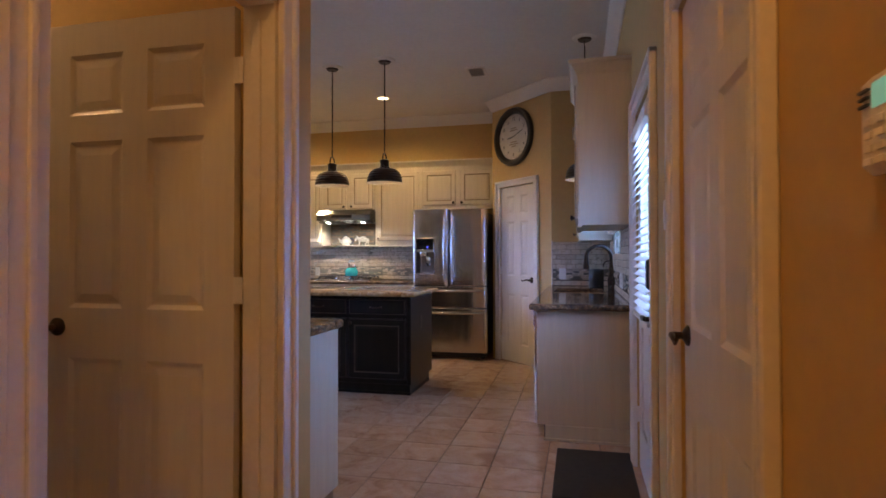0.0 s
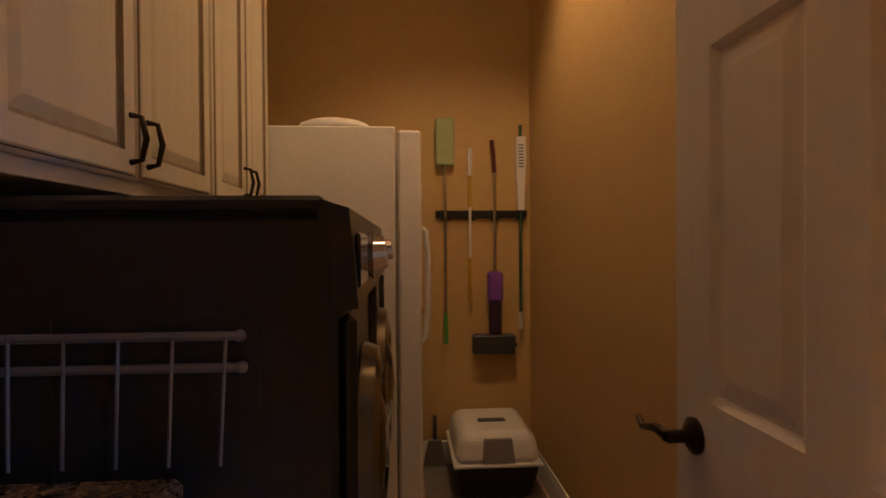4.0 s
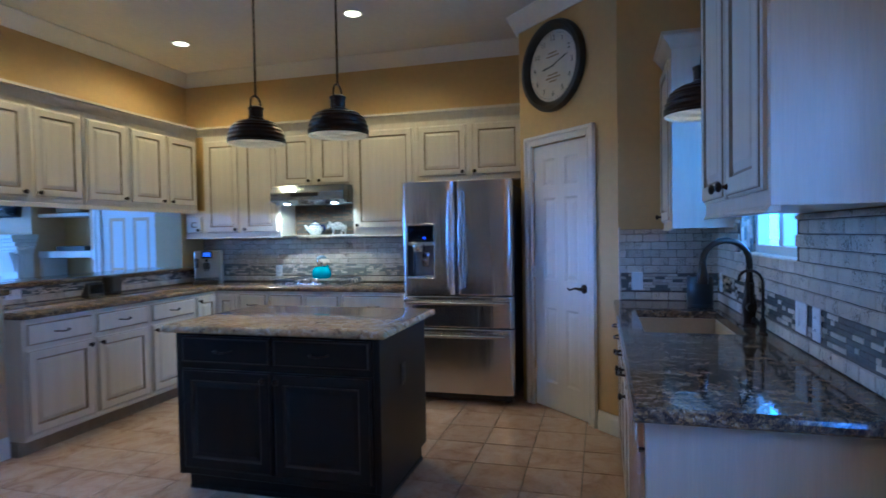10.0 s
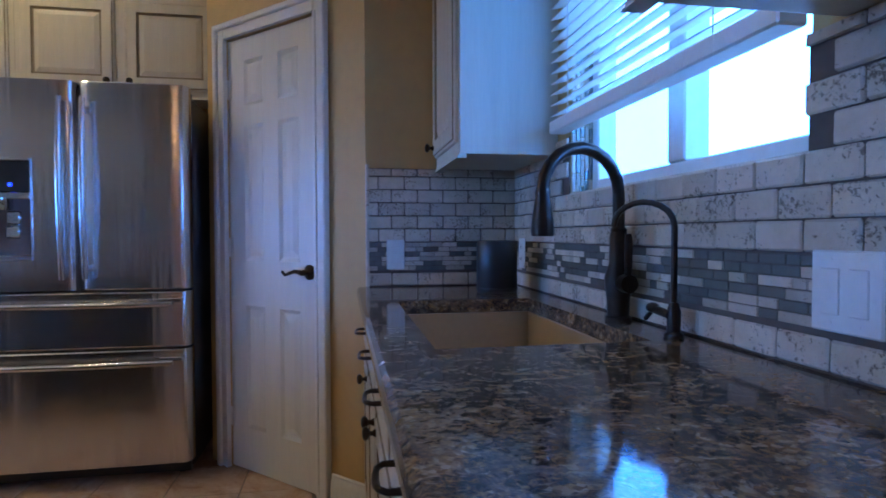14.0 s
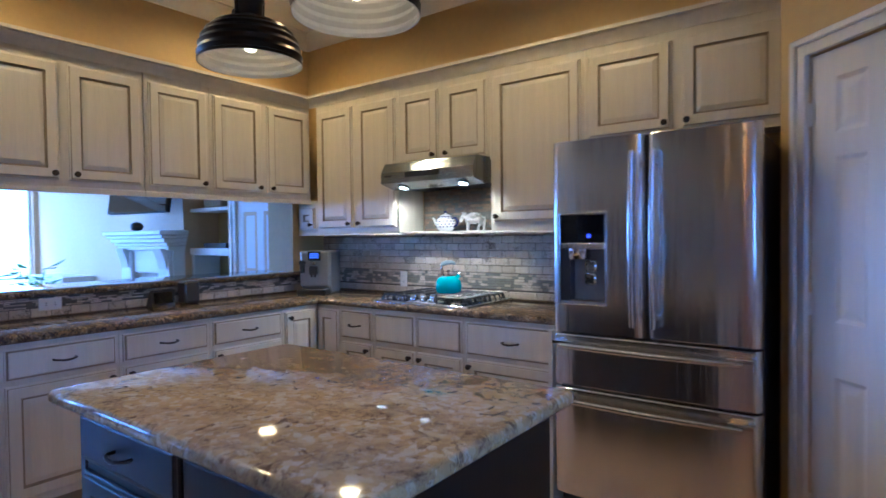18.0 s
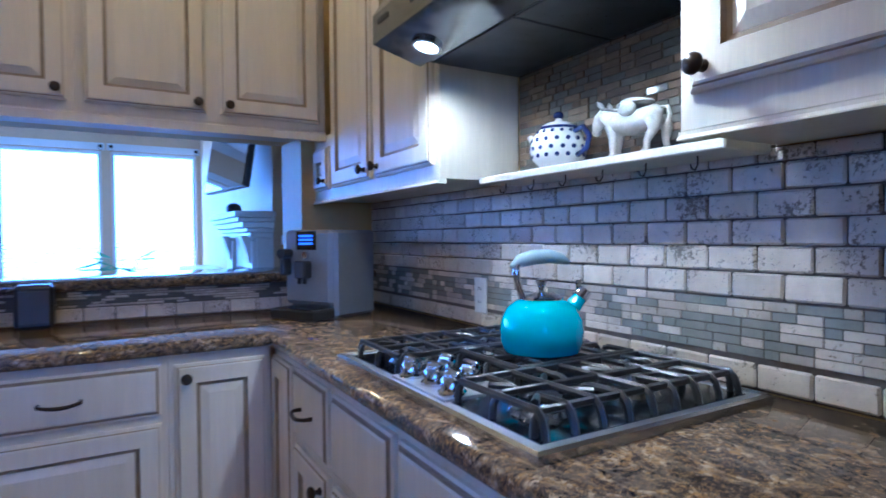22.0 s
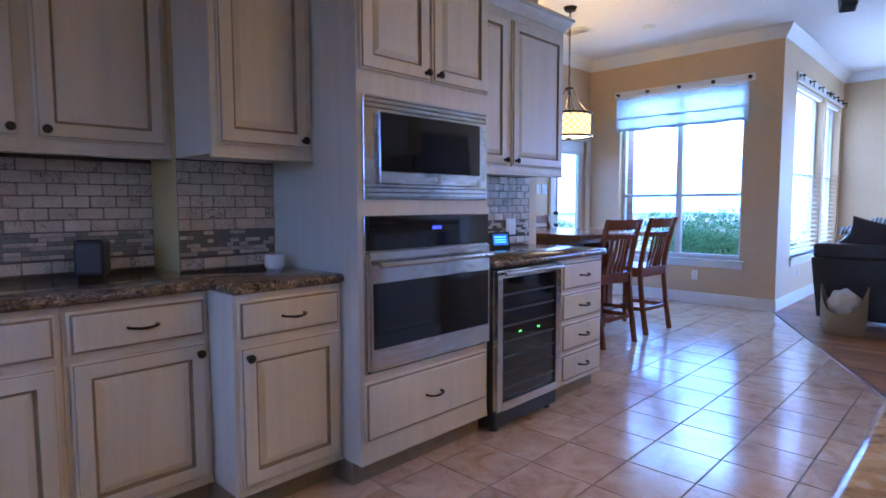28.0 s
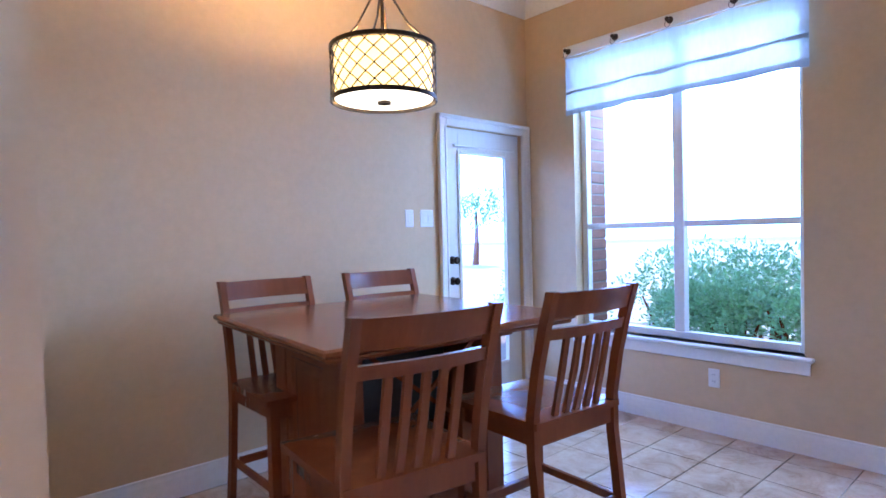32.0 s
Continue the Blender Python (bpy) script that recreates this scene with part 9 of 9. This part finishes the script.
for k in range(7):
    z = SINKWIN[2] + 0.002
    while z < SINKWIN[3] - 0.03:
        h = rnd.choice((0.03, 0.05, 0.07))
        q = 0 if rnd.random() < 0.5 else 1
        mbs[q].box(0.002 + 0.014 * k, -0.006, z, 0.014 + 0.014 * k, -0.0005, min(z + h - 0.002, SINKWIN[3]), 0.001)
        z += h
for mb, mm in zip(mbs, (M["mosaic_glass"], M["mosaic_stone"])):
    part("mosaic", mb, mm, t)["kind"] = "stuff"
for k in range(10):
    x = SINKWIN[0] + 0.002 + k * 0.0918
    solid("sill_tile", MB().box(x, SINK_Y - 0.098, SINKWIN[2] + 0.0005, x + 0.089, SINK_Y + 0.006, SINKWIN[2] + 0.009, 0.003), M["tile"], "travertine sill tile of the sink window", "tile", group="sill tiles")

# floor tiles, cut along the slanting edge of the wood floor
PT = 0.315
EDGE_A, EDGE_B = Vector((2.68, 8.95)), Vector((4.30, 5.58))
NRM = Vector((EDGE_B.y - EDGE_A.y, -(EDGE_B.x - EDGE_A.x))).normalized()   # towards the kitchen


def clip(poly, p, n):
    out = []
    for i, a in enumerate(poly):
        b = poly[(i + 1) % len(poly)]
        da, db = (a - p).dot(n), (b - p).dot(n)
        if da >= 0:
            out.append(a)
        if da * db < 0:
            out.append(a + (b - a) * (da / (da - db)))
    return out


def kitchen_side(x, y):
    if y < 5.6:
        return True
    return (Vector((x, y)) - EDGE_A).dot(NRM) > 0


tile_mesh = MB().box(0, 0, -0.008, PT - 0.006, PT - 0.006, 0.0, 0.0015).mesh("floor_tile")
tile_mesh.materials.append(M["floor_tile"])
floor_thing = thing("tile_floor", "beige square ceramic floor tiles with tan grout", "floor", pose(0, 0, 0), kind="structure")
rest, near = MB(), 0
x_off, y_off = 2.876, 1.255
cells = []
for i in range(-17, 16):
    for j in range(-4, 26):
        x, y = x_off + i * PT, y_off + j * PT
        cx, cy = x + PT / 2, y + PT / 2
        inside = (-1.9 < cx < 7.1 and 0.3 < cy < 5.7) or (0.2 < cx < 4.6 and 5.5 < cy < 9.1)
        if not inside or (4.6 < cx and cy > 5.4) or (cx < 1.5 and cy > 5.1 and cy < 5.5):
            continue
        cells.append((x, y))
cells.sort(key=lambda c: abs(c[0] - 3.4) + abs(c[1] - 3.6) * 0.6)
for x, y in cells:
    quad = [Vector((x, y)), Vector((x + PT - 0.006, y)), Vector((x + PT - 0.006, y + PT - 0.006)), Vector((x, y + PT - 0.006))]
    sides = [kitchen_side(v.x, v.y) for v in quad]
    if all(sides):
        if near < 300:
            o = new("tile", tile_mesh)
            o.parent = floor_thing
            o.location = (x, y, 0)
            near += 1
        else:
            rest.box(x, y, -0.008, x + PT - 0.006, y + PT - 0.006, 0.0, 0.0015)
    elif any(sides):
        poly = clip(quad, EDGE_A, NRM)
        if len(poly) > 2:
            rest.prism([(v.x, v.y) for v in poly], "z", -0.008, 0.0)
part("tiles", rest, M["floor_tile"], floor_thing)["kind"] = "stuff"
# wood planks beyond the edge
wood = thing("wood_floor", "warm brown plank floor of the living room", "floor", pose(0, 0, 0), kind="structure")
rest, near = MB(), 0
rnd = random.Random(7)
y = 5.57
while y < 12.3:
    x = 2.5 - rnd.uniform(0, 1.0)
    while x < 7.6:
        l = min(rnd.uniform(0.3, 0.75), 7.62 - x)
        quad = [Vector((x, y)), Vector((x + l - 0.002, y)), Vector((x + l - 0.002, y + 0.093)), Vector((x, y + 0.093))]
        if not all(kitchen_side(v.x, v.y) for v in quad):
            poly = clip(quad, EDGE_A, -NRM)
            if len(poly) > 2:
                if near < 280 and y < 10 and x < 5.5:
                    part("plank", MB().prism([(v.x, v.y) for v in poly], "z", -0.005, 0.002), M["wood_floor"], wood)
                    near += 1
                else:
                    rest.prism([(v.x, v.y) for v in poly], "z", -0.005, 0.002)
        x += l
    y += 0.095
part("planks", rest, M["wood_floor"], wood)["kind"] = "stuff"
d = (EDGE_B - EDGE_A)
ang = math.degrees(math.atan2(d.y, d.x))
o = solid("floor_threshold", MB().box(0, -0.02, -0.004, d.length, 0.02, 0.008, 0.003), M["wood_floor"], "wooden strip between tile and plank floors", "trim")
o.matrix_basis = pose(EDGE_A.x, EDGE_A.y, 0, 0, 0, ang)
